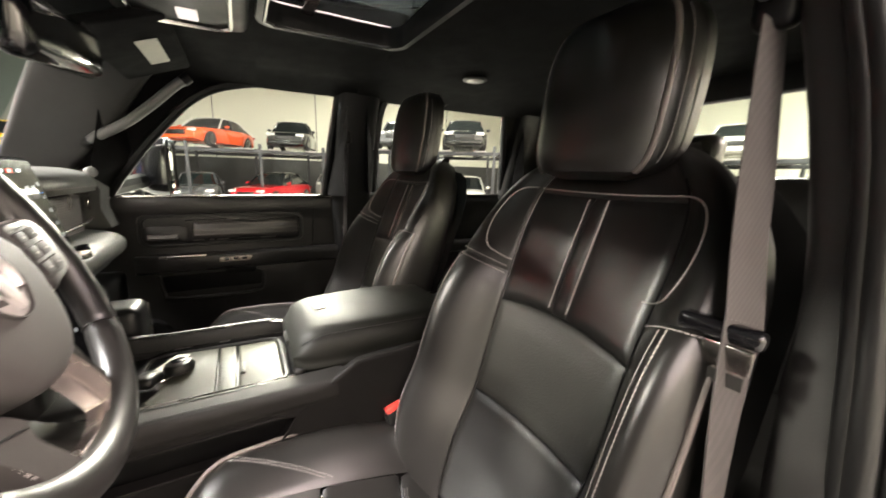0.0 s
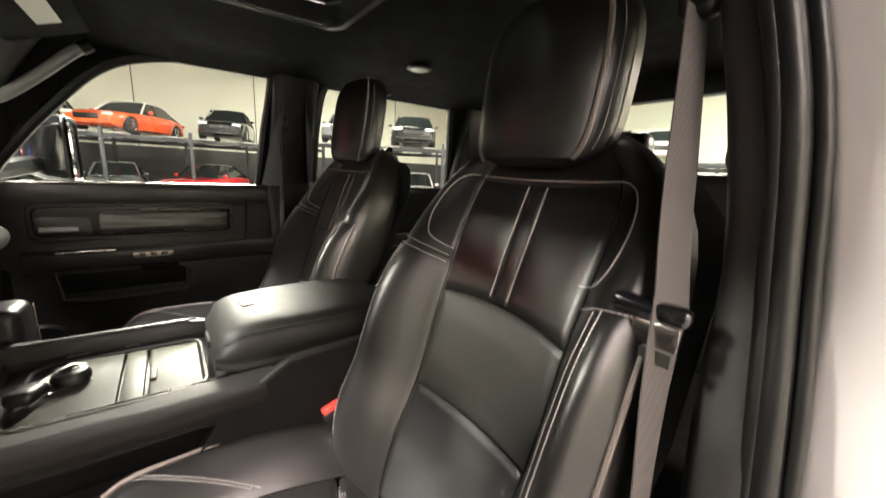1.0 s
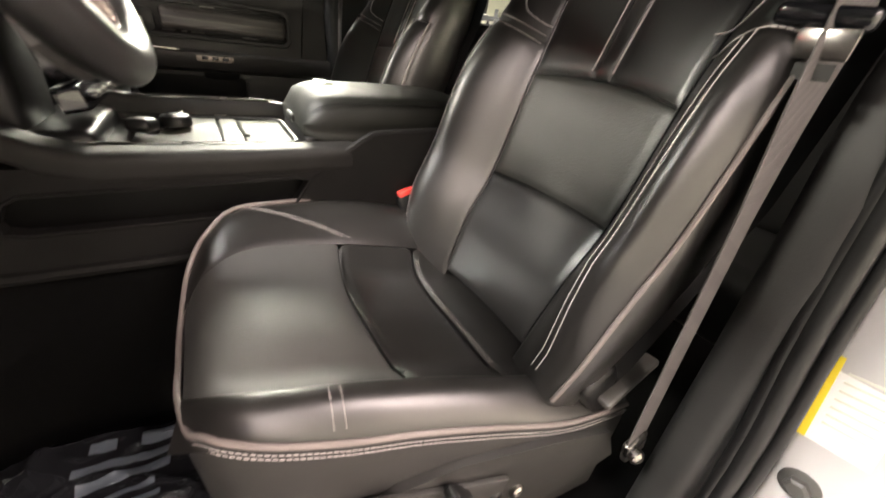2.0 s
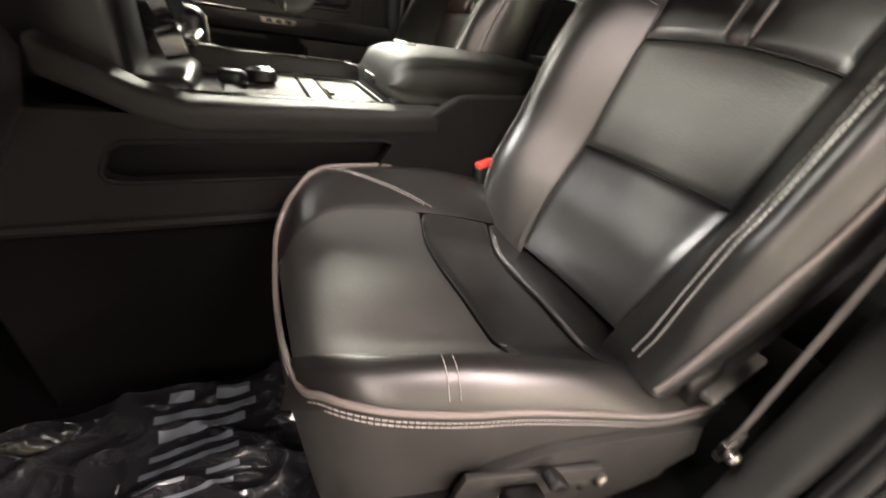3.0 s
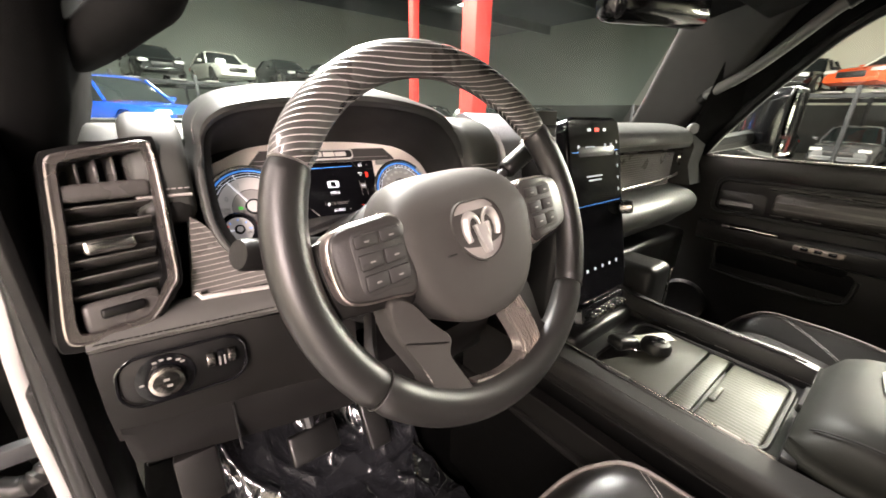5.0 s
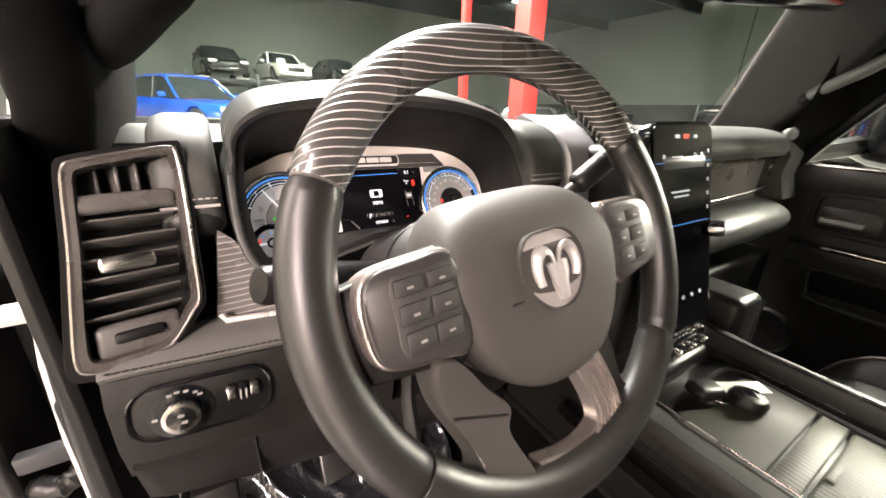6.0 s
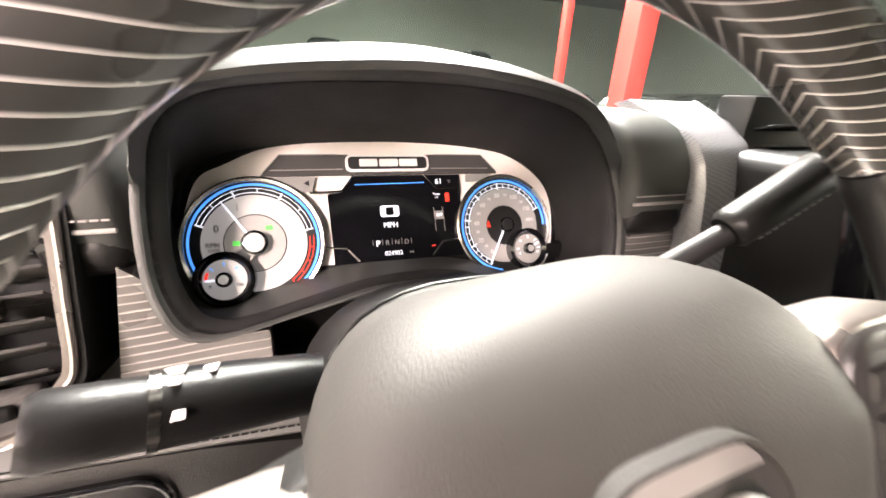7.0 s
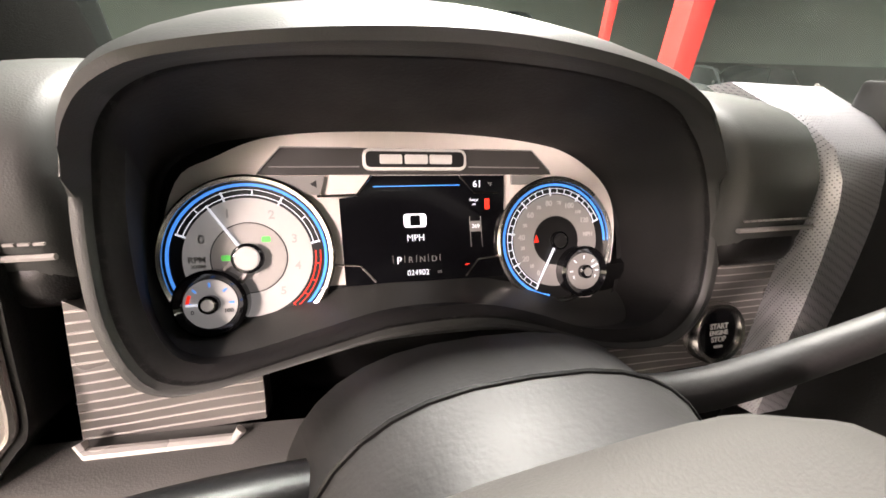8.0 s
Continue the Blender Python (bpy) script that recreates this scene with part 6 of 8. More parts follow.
def dial(name, a, b, R, spec, label):
    o = cp(a, b, 0)
    d = part(name, lathe([(R, -0.006), (R + 0.0025, 0.0), (R + 0.003, 0.0045), (R + 0.0012, 0.0062), (R - 0.0015, 0.005), (R - 0.002, 0.001), (0, 0.001)], o, CN, 64), CHROME, cl, label)
    q = lambda r, ang, h=0.0: o + (CX * math.cos(radians(ang)) + CY * math.sin(radians(ang))) * r + CN * h
    part("dial_ring", lathe([(R - 0.0015, 0.001), (R - 0.0015, 0.0018), (0, 0.0018)], o, CN, 64), DIALDARK, d, "black dial ring")
    part("blue_arc", arc_band(o + CN * 0.0018, CX, CY, R - 0.0052, R - 0.0032, *spec["blue"], 70), BLUE_LIT, d, "glowing blue arc")
    part("dial_face", lathe([(spec["face"], 0.0018), (spec["face"], 0.0026), (0, 0.0026)], o, CN, 56), spec["mat"], d, "pale dial face")
    part("inner_disc", lathe([(spec["inner"], 0.0026), (spec["inner"] * 0.985, 0.0030), (0, 0.0030)], o, CN, 48), spec["imat"], d)
    part("inner_line", arc_band(o + CN * 0.0026, CX, CY, spec["inner"], spec["inner"] + 0.0006, 0, 359.9, 48), DIALDARK, d)
    r0, r1 = spec["scale"]
    part("scale_arc", arc_band(o + CN * 0.0019, CX, CY, r0, r0 + 0.0005, *spec["white"], 50), WHITE_LIT, d)
    part("scale_arc", arc_band(o + CN * 0.0019, CX, CY, r1, r1 + 0.0003, *spec["white"], 50), WHITE_LIT, d)
    for k in range(spec["ticks"]):
        ang = spec["white"][0] + (spec["white"][1] - spec["white"][0]) * k / (spec["ticks"] - 1)
        big = k % spec["every"] == 0
        part("tick", tube([q(r0 - (0.002 if big else 0), ang, 0.0023), q(r1 + (0.001 if big else 0), ang, 0.0023)], 0.0007 if big else 0.0004, 5), WHITE_LIT, d)
    for s, ang, r, size in spec["words"]:
        word("numeral", s, q(r, ang, 0.0030), CX, CY, size, spec["ink"], d, 0.0002, "CENTER", 0.0002)
    nd = spec["needle"]
    part("needle", tube([q(0, nd, 0.0055), q(spec["reach"] * 0.5, nd, 0.005), q(spec["reach"], nd, 0.0042)], lambda f: 0.0012 - 0.0006 * f, 6), WHITE_LIT, d, "white needle")
    part("needle_cap", lathe([(spec["cap"], 0.003), (spec["cap"], 0.010), (spec["cap"] * 0.85, 0.0115), (0, 0.0118)], o, CN, 28), spec["capm"], d, "round needle cap")
    part("cap_ring", lathe([(spec["cap"] * 1.0, 0.006), (spec["cap"] * 1.22, 0.007), (spec["cap"] * 1.2, 0.0098), (spec["cap"] * 1.0, 0.0105)], o, CN, 28), GLOSS, d)
    return d, q


SILVERDIAL = mat("pale_dial", (0.50, 0.48, 0.46), 0.45, 0.05, 0.05, 80)
SILVERDIAL.node_tree.nodes["Principled BSDF"].inputs["Emission Color"].default_value = (0.8, 0.77, 0.74, 1)
SILVERDIAL.node_tree.nodes["Principled BSDF"].inputs["Emission Strength"].default_value = 0.22
GREYDIAL = mat("grey_dial", (0.36, 0.34, 0.32), 0.4, 0.2, 0.08, 80)
GREYDIAL.node_tree.nodes["Principled BSDF"].inputs["Emission Color"].default_value = (0.6, 0.57, 0.54, 1)
GREYDIAL.node_tree.nodes["Principled BSDF"].inputs["Emission Strength"].default_value = 0.12
SOFTINK = mat("dial_print", (0.50, 0.485, 0.47), 0.5, 0, 0.05, 80)
tach, tq = dial("tachometer", -0.128, -0.009, 0.0585, dict(blue=(-98, 215), face=0.0445, mat=SILVERDIAL, inner=0.026, imat=GREYDIAL, scale=(0.0465, 0.0505), white=(158, 12), ticks=7, every=2,
    words=[("0", 155, 0.0345, 0.009), ("1", 112, 0.0355, 0.009), ("2", 62, 0.0355, 0.009), ("3", 22, 0.0345, 0.009), ("4", -13, 0.0345, 0.0085), ("5", -50, 0.0345, 0.0085), ("RPM", 180, 0.035, 0.0062), ("X1000", 188, 0.0345, 0.0035)], ink=SOFTINK, needle=124, reach=0.047, cap=0.0092, capm=SILVERDIAL), "round rev counter with chrome rim")
part("red_arc", arc_band(cp(-0.128, -0.009, 0.0019), CX, CY, 0.0465, 0.0472, 4, -52, 30), RED_LIT, tach, "glowing red arc")
part("red_arc", arc_band(cp(-0.128, -0.009, 0.0019), CX, CY, 0.0500, 0.0506, 4, -52, 30), RED_LIT, tach)
for ang in (-8, -24, -38, -52):
    part("red_tick", tube([tq(0.0462, ang, 0.0023), tq(0.0506, ang, 0.0023)], 0.0003, 5), RED_LIT, tach)
for ang, r in ((178, 0.016), (48, 0.018)):
    part("lamp_symbol", plate(ring2(0.006, 0.0042, 0.001), tq(r, ang, 0.0034), CX, CY, 0.0003), GREEN_LIT, tach, "green lamp symbol")
spd, sq = dial("speedometer", 0.126, -0.007, 0.0545, dict(blue=(262, -2), face=0.0415, mat=GREYDIAL, inner=0.0215, imat=DIALDARK, scale=(0.0425, 0.0468), white=(245, 22), ticks=25, every=4,
    words=[("0", 238, 0.034, 0.006), ("20", 207, 0.034, 0.0065), ("40", 174, 0.034, 0.0065), ("60", 137, 0.034, 0.0065), ("80", 101, 0.034, 0.0065), ("100", 66, 0.034, 0.0065), ("120", 31, 0.034, 0.006), ("MPH", 8, 0.033, 0.005), ("10", 222, 0.033, 0.0042), ("30", 190, 0.0335, 0.0042), ("50", 155, 0.0335, 0.0042), ("70", 119, 0.034, 0.0042), ("90", 84, 0.034, 0.0042), ("110", 48, 0.034, 0.004)], ink=SILVERDIAL, needle=243, reach=0.044, cap=0.0068, capm=DIALDARK), "round speedometer with chrome rim")
part("belt_lamp", P2([(0.104, -0.008), (0.1085, -0.008), (0.1063, -0.001)], 0.0036, 0.0003), RED_LIT, spd, "red warning lamp")


def small_dial(d, a, b, R, m, word_l, word_r, lab):
    o = cp(a, b, 0.0)
    g = part("small_gauge", lathe([(R * 0.98, 0.002), (R, 0.004), (R, 0.0135), (R * 0.9, 0.016), (R * 0.80, 0.0135), (R * 0.73, 0.0118), (R * 0.72, 0.0115), (0, 0.0115)], o, CN, 48), GLOSS, d, lab)
    part("gauge_face", lathe([(R * 0.72, 0.0115), (R * 0.715, 0.0121), (0, 0.0121)], o, CN, 40), m, g)
    q = lambda r, ang, h=0.0: o + (CX * math.cos(radians(ang)) + CY * math.sin(radians(ang))) * r + CN * h
    for k, ang in enumerate((178, 135, 90, 45, 2)):
        part("gauge_tick", tube([q(R * 0.5, ang, 0.0125), q(R * 0.62, ang, 0.0125)], 0.0006, 5), BLUE_LIT if m is SILVERDIAL else WHITE_LIT, g)
    part("gauge_needle", tube([q(0, 180 if m is SILVERDIAL else 25, 0.0135), q(R * 0.62, 180 if m is SILVERDIAL else 25, 0.0132)], 0.0008, 5), WHITE_LIT, g)
    part("gauge_cap", lathe([(R * 0.27, 0.012), (R * 0.27, 0.0165), (R * 0.2, 0.018), (0, 0.018)], o, CN, 20), GLOSS, g)
    part("gauge_hub", lathe([(R * 0.17, 0.0175), (R * 0.16, 0.0188), (0, 0.0190)], o, CN, 20), m, g)
    word("numeral", word_l, q(R * 0.52, 205, 0.0128), CX, CY, R * 0.17, DIALDARK if m is SILVERDIAL else WHITE_LIT, g, 0.0002)
    word("numeral", word_r, q(R * 0.52, -25, 0.0128), CX, CY, R * 0.17, DIALDARK if m is SILVERDIAL else WHITE_LIT, g, 0.0002)
    return g


sg = small_dial(tach, -0.153, -0.040, 0.0245, SILVERDIAL, "0", "100", "small round pressure gauge")
part("red_tick", arc_band(cp(-0.153, -0.040, 0.0122), CX, CY, 0.0135, 0.0155, 180, 152, 8), RED_LIT, sg)
small_dial(spd, 0.148, -0.0355, 0.0228, GREYDIAL, "E", "F", "small round fuel gauge")
for s in (-0.0035, 0.0035):
    part("needle_bracket", tube([cp(-0.131 + s, -0.013 - s, 0.006), cp(-0.143 + s * 1.6, -0.026 - s * 1.6, 0.008)], 0.0022, 6), DIALGREY, tach)
cl.scale = (0.955, 0.955, 0.955)
HOODHIDE = mat("hood_leather", (0.040, 0.041, 0.039), 0.46, 0, 0.2, 25, 0.10, 900, 0.45, 0, "cells", 0.06)
# binnacle: shroud round the cluster and leather hood
LIP = [(-0.565, 1.358), (-0.577, 1.369), (-0.585, 1.392), (-0.587, 1.421), (-0.585, 1.457), (-0.577, 1.492), (-0.552, 1.512), (-0.512, 1.521), (-0.451, 1.526), (-0.372, 1.527), (-0.299, 1.521), (-0.246, 1.507), (-0.219, 1.483), (-0.205, 1.45), (-0.200, 1.415), (-0.204, 1.375), (-0.222, 1.352), (-0.247, 1.345), (-0.291, 1.350), (-0.337, 1.366), (-0.38, 1.376), (-0.438, 1.376), (-0.486, 1.367), (-0.542, 1.356)]
lip = smooth_line([(x, z, 0) for x, z in LIP], 144, True)
mid = Vector((-0.396, 1.43, 0))
YL = lambda z: 0.226 + 0.05 * max(0.0, min(1.0, (z - 1.345) / 0.15))


def lip_ring(k, dy, grow=0.0, rise=0.0, visor=0.0):
    """The opening's outline, grown outwards; above its shoulders the visor stands proud towards the driver."""
    out = []
    for p in lip:
        v = p - mid
        L = v.length
        up = max(0.0, min(1.0, (p.y - 1.458) / 0.010))
        crown = max(0.0, min(1.0, (p.y - 1.475) / 0.04))
        g = grow * (0.6 + 0.4 * crown) - 0.004 * up * (1 - crown) * (grow > 0.008)
        q = mid + v * (k + g / L)
        out.append(Vector((q.x, YL(p.y) + dy - visor * up, q.y + rise * max(0.0, min(1.0, (p.y - 1.45) / 0.07)))))
    return out


def lip_on_face(k):
    out = []
    for p in lip:
        a = (p.x + 0.396) * k
        b = ((p.y - 1.437) / 0.105) * 0.094 + 0.003
        out.append(cp(a, b, -0.006))
    return out


part("binnacle_shroud", loft([lip_on_face(0.96), lip_on_face(0.985), lip_ring(0.955, 0.012), lip_ring(0.985, 0.002), lip_ring(1.0, 0.0)], True, False), SHROUD, dash, "black inner shroud")
part("binnacle_hood", loft([lip_ring(0.985, 0.002), lip_ring(1.0, 0.0), lip_ring(1.0, -0.004, 0.003, 0, 0.006), lip_ring(1.0, -0.005, 0.007, 0, 0.011), lip_ring(1.0, -0.004, 0.0125, 0.001, 0.012), lip_ring(1.0, 0.004, 0.0155, 0.004, 0.010), lip_ring(1.0, 0.03, 0.016, 0.010, 0.006), lip_ring(1.0, 0.07, 0.017, 0.016), lip_ring(1.0, 0.12, 0.017, 0.014), lip_ring(1.0, 0.22, 0.010)], True, False), HOODHIDE, dash, "leather covered hood")
top = [p for p in lip_ring(1.0, 0.022, 0.0165, 0.007) if p.z > 1.485]
top.sort(key=lambda p: p.x)
part("stitching", stitches(top, 0.006, 0.0045, 0.0008, (0, 0, 0.0005)), THREAD, dash, "light grey stitching")
part("hood_seam", tube([p + Vector((0, -0.010, -0.006)) for p in top], 0.002, 6), PLASTIC, dash)
# dark cover behind the opening under the cluster
part("lower_infill", box((-0.40, 0.33, 1.29), (0.42, 0.06, 0.16), 0.01), PLASTIC, dash)

# ---------------------------------------------------------------- dashboard parts
def round_pad(x0, x1, pts, material, label=""):
    """A padded strip along x with the section pts (y, z), its ends rounded."""
    sec = smooth_line([(0, y, z) for y, z in pts], 28, True)
    c = sum(sec, Vector()) / len(sec)
    rings = []
    for x, k in ((x0, 0.86), (x0 + 0.004, 0.96), (x0 + 0.010, 1.0), (x1 - 0.010, 1.0), (x1 - 0.004, 0.96), (x1, 0.86)):
        rings.append([Vector((x, c.y + (p.y - c.y) * k, c.z + (p.z - c.z) * k)) for p in sec])
    return part("pad", loft(rings), material, dash, label)


for x0, x1, dy in ((-0.200, -0.124, -0.013), (-0.655, -0.600, 0.004)):
    round_pad(x0, x1, [(0.48, 1.500), (0.36, 1.513), (0.29 + dy, 1.503), (0.258 + dy, 1.472), (0.250 + dy, 1.44), (0.252 + dy, 1.41), (0.27 + dy, 1.396), (0.38, 1.39), (0.48, 1.42)], PAD, "rounded leather dash pad")
    part("stitching", stitches([(x, 0.2475 + dy, 1.4375) for x in np.linspace(x0 + 0.004, x1 - 0.004, 14)], 0.006, 0.0045, 0.0009), THREAD, dash, "light grey stitching")
    part("seam", tube([(x0 + 0.003, 0.2480 + dy, 1.430), (x1 - 0.003, 0.2480 + dy, 1.430)], 0.0018, 6), THREAD, dash)
    part("pad_foot", box(((x0 + x1) / 2, 0.29 + dy, 1.412), (x1 - x0 - 0.004, 0.085, 0.034), 0.014, 3), HIDE, dash)
BRIGHTBAR = mat("bright_satin_bar", (0.72, 0.69, 0.66), 0.3, 0.4, 0.06, 40)
# ribbed trims beside the column and the start button
ZL = [(-0.620, 1.404), (-0.606, 1.392), (-0.585, 1.362), (-0.56, 1.344), (-0.524, 1.338)]
part("ribbed_trim", slab(lambda u, v: (-0.626 + 0.016 * v * (1 - u) + 0.102 * u, 0.240 + 0.012 * v, 1.308 + (curve_at(ZL, -0.620 + 0.096 * u) - 1.308) * v), 14, 6, 0.02), RIBS, dash, "dark ribbed trim panel")
part("chrome_bar", tube([(-0.620, 0.232, 1.320), (-0.617, 0.2285, 1.314), (-0.542, 0.2295, 1.306), (-0.537, 0.232, 1.311)], 0.0035, 8), BRIGHTBAR, dash, "chrome bar")
ZR = [(-0.262, 1.326), (-0.235, 1.330), (-0.205, 1.342), (-0.190, 1.368), (-0.180, 1.395), (-0.12, 1.40)]
part("ribbed_trim", slab(lambda u, v: (-0.262 + 0.14 * u, 0.236 + 0.012 * v, 1.295 + (curve_at(ZR, -0.262 + 0.14 * u) - 1.295) * v), 18, 6, 0.02), RIBS, dash, "dark ribbed trim panel")
bo, bn_ = Vector((-0.176, 0.232, 1.339)), Vector((0, -0.93, 0.36))
sb = part("start_button", lathe([(0.0265, -0.006), (0.0265, 0.003), (0.0243, 0.0062), (0.0216, 0.0055), (0.0206, 0.002)], bo, bn_, 40), CHROME, dash, "chrome ringed start button")
part("button_face", lathe([(0.0210, -0.002), (0.0206, 0.0028), (0.0175, 0.0036), (0, 0.0036)], bo, bn_, 36), GLOSS, sb)
bu = Vector((0, 0.36, 0.93))
for s, h in (("START", 0.0055), ("ENGINE", 0.0), ("STOP", -0.0055)):
    word("writing", s, bo + bn_ * 0.0038 + bu * h, CX, bu, 0.0062 if s != "ENGINE" else 0.0052, LABELWHITE, sb, 0.0002, "CENTER", 0.0002)
part("button_mark", plate(ring2(0.009, 0.0022, 0.0008), bo + bn_ * 0.0039 + bu * -0.0115, CX, bu, 0.0003), LABELWHITE, sb)
# silver perforated frame beside the screen
sec = []
for k in range(15):
    f = k / 14
    z = 1.522 - 0.27 * f
    y = curve_at([(0, 0.335), (0.06, 0.29), (0.16, 0.250), (0.35, 0.232), (1, 0.212)], f)
    xl = curve_at([(0, -0.130), (0.15, -0.124), (1, -0.118)], f)
    xr = curve_at([(0, -0.030), (0.15, -0.045), (0.3, -0.048), (1, -0.046)], f)
    sec.append([Vector((xl, y + 0.006, z)), Vector((xl + 0.006, y - 0.004, z)), Vector((xr - 0.006, y - 0.004, z)), Vector((xr, y + 0.006, z)), Vector((xr, y + 0.03, z - 0.005)), Vector((xl, y + 0.03, z - 0.005))])
part("silver_frame", loft(sec), SILVERMESH, dash, "silver perforated frame")
part("frame_edge", tube([r[3] for r in sec], 0.003, 6), DARKCHROME, dash)
# centre vents behind the screen edge
for k in range(6):
    part("vent_slat", box((0.0, 0.245, 1.50 - 0.02 * k), (0.085, 0.02, 0.003), 0.001, 1, Euler((radians(-15), 0, 0)).to_matrix()), PLASTIC, dash)
part("vent_box", box((0.01, 0.28, 1.43), (0.11, 0.04, 0.2), 0.004), DIALDARK, dash)
part("vent_tab", tube([(-0.035, 0.232, 1.345), (0.01, 0.232, 1.345)], 0.0045, 8), CHROME, dash)
# centre screen
sn = thing("touch_screen", (0.0, 0.10, 1.37), "tall dark touch screen standing on the dashboard", "screen")
SU = Vector((0, 0.235, 0.97)).normalized()
SO = Vector((-0.002, 0.098, 1.361))
part("bezel", plate(ring2(0.172, 0.330, 0.026), SO, (1, 0, 0), SU, 0.02, 0.005), GLOSS, sn, "glossy black bezel")
part("glass", plate(ring2(0.160, 0.316, 0.010), SO + Vector((0, -0.97, 0.235)) * 0.0006, (1, 0, 0), SU, 0.002), SCREEN, sn)
sp = lambda a, b: SO + Vector((1, 0, 0)) * a + SU * b + Vector((0, -0.97, 0.235)) * 0.0012
DIMLIT = glow("dim_lit", (0.5, 0.55, 0.6), 0.35)
part("status_bar", plate(ring2(0.014, 0.006, 0.001), sp(0.004, 0.142), (1, 0, 0), SU, 0.0004), RED_LIT, sn, "red lit symbol")
for a, b, w, h, m in ((-0.02, 0.142, 0.012, 0.005, DIMLIT), (0.03, 0.142, 0.01, 0.005, DIMLIT), (0, 0.105, 0.15, 0.0006, BLUE_LIT), (-0.02, 0.112, 0.03, 0.004, DIMLIT), (0.03, 0.115, 0.006, 0.006, DIMLIT), (0.05, 0.115, 0.006, 0.006, DIMLIT), (-0.055, 0.114, 0.006, 0.006, DIMLIT), (-0.01, 0.062, 0.05, 0.003, DIMLIT), (-0.008, 0.055, 0.04, 0.003, DIMLIT), (0.0, 0.012, 0.15, 0.0006, BLUE_LIT)):
    part("screen_mark", plate(ring2(w, h, min(w, h) * 0.3), sp(a, b), (1, 0, 0), SU, 0.0004), m, sn)
for k in range(5):
    part("screen_mark", plate(ring2(0.006, 0.006, 0.001), sp(-0.05 + 0.025 * k, -0.105), (1, 0, 0), SU, 0.0004), DIMLIT, sn)
    part("screen_mark", plate(ring2(0.004, 0.006, 0.001), sp(0.07, 0.12 - 0.022 * k), (1, 0, 0), SU, 0.0004), DIMLIT, sn)
part("volume_knob", lathe([(0.013, 0), (0.014, 0.012), (0.012, 0.02), (0, 0.021)], sp(0.078, -0.005), (0.3, -0.93, 0.2), 24), CHROME, sn, "chrome volume knob")
for k in range(6):
    part("toggle", box(sp(-0.05 + 0.02 * k, -0.185) + Vector((0, -0.006, 0)), (0.015, 0.014, 0.009), 0.003, 2), DARKCHROME if k % 2 else GLOSS, sn, "chrome toggle switch")
part("toggle_panel", plate(ring2(0.15, 0.035, 0.008), SO + SU * -0.187, (1, 0, 0), SU, 0.03, 0.004), GLOSS, sn)
part("stack_body", box((0.0, 0.19, 1.30), (0.15, 0.14, 0.36), 0.02, 3), PLASTIC, dash)
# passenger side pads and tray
round_pad(0.098, 0.735, [(0.46, 1.495), (0.32, 1.505), (0.245, 1.492), (0.222, 1.468), (0.222, 1.445), (0.25, 1.434), (0.46, 1.43)], PASSPADLIT, "leather passenger dash pad")
part("stitching", stitches([(x, 0.2195, 1.452) for x in np.linspace(0.11, 0.725, 60)], 0.006, 0.0045, 0.0008), THREAD, dash, "light grey stitching")
part("tray_recess", box((0.41, 0.285, 1.375), (0.62, 0.05, 0.125), 0.006), RIBS, dash, "ribbed passenger panel")
part("tray_rim", tube(smooth_line([(0.11, 0.246, 1.43), (0.70, 0.246, 1.43), (0.715, 0.246, 1.40), (0.70, 0.246, 1.345), (0.11, 0.243, 1.330)], 40), 0.004, 6), DARKCHROME, dash)
round_pad(0.098, 0.745, [(0.44, 1.315), (0.27, 1.318), (0.205, 1.308), (0.172, 1.284), (0.174, 1.250), (0.205, 1.220), (0.27, 1.17), (0.44, 1.16)], PASSPADLIT, "leather lower passenger pad")
part("side_cheek", loft([[Vector((x, y, z)) for y, z in ((0.24, 1.49), (0.215, 1.44), (0.22, 1.38), (0.20, 1.32), (0.40, 1.30), (0.42, 1.48))] for x in (0.735, 0.83)]), PAD, dash)
part("end_knob", lathe([(0.016, -0.012), (0.0165, 0.0), (0.014, 0.003), (0.012, 0.0015), (0, 0.003)], (0.731, 0.226, 1.493), (-0.55, -0.83, 0.1), 28), SATIN, dash, "small round satin knob")
part("glovebox", box((0.45, 0.27, 1.09), (0.66, 0.16, 0.16), 0.02, 3), PLASTIC, dash, "black glovebox lid")
part("under_cover", box((0.42, 0.40, 1.0), (0.6, 0.3, 0.1), 0.02), PLASTIC, dash)
VENTTRIM = mat("satin_vent_frame", (0.22, 0.20, 0.188), 0.3, 0.8, 0.1, 40)
# driver's outer vent
vo, vux, vuy = Vector((-0.672, 0.240, 1.396)), Vector((0.985, 0.17, 0)), Vector((0, 0.26, 0.965))
vn = vux.normalized().cross(vuy.normalized())
vp = lambda a, b, d=0.0: vo + vux.normalized() * a + vuy.normalized() * b + vn * d
vo_line = [(-0.030, 0.083), (0.0, 0.088), (0.034, 0.092), (0.042, 0.086), (0.042, 0.04), (0.040, -0.01), (0.038, -0.052), (0.030, -0.066), (0.012, -0.088), (0.000, -0.094), (-0.03, -0.096), (-0.050, -0.095), (-0.058, -0.085), (-0.053, -0.04), (-0.046, 0.01), (-0.041, 0.06), (-0.038, 0.078)]
vl = [(p.x, p.y) for p in smooth_line([(a, b, 0) for a, b in vo_line], 72, True)]
sc = lambda k, j: [(a * k, b * j) for a, b in vl]
vt = part("vent", frame_ring(sc(1.11, 1.06), sc(0.97, 0.98), vo + vn * 0.0065, vux, vuy, 0.03, 0.002), PLASTIC, dash, "tall shield-shaped air vent")
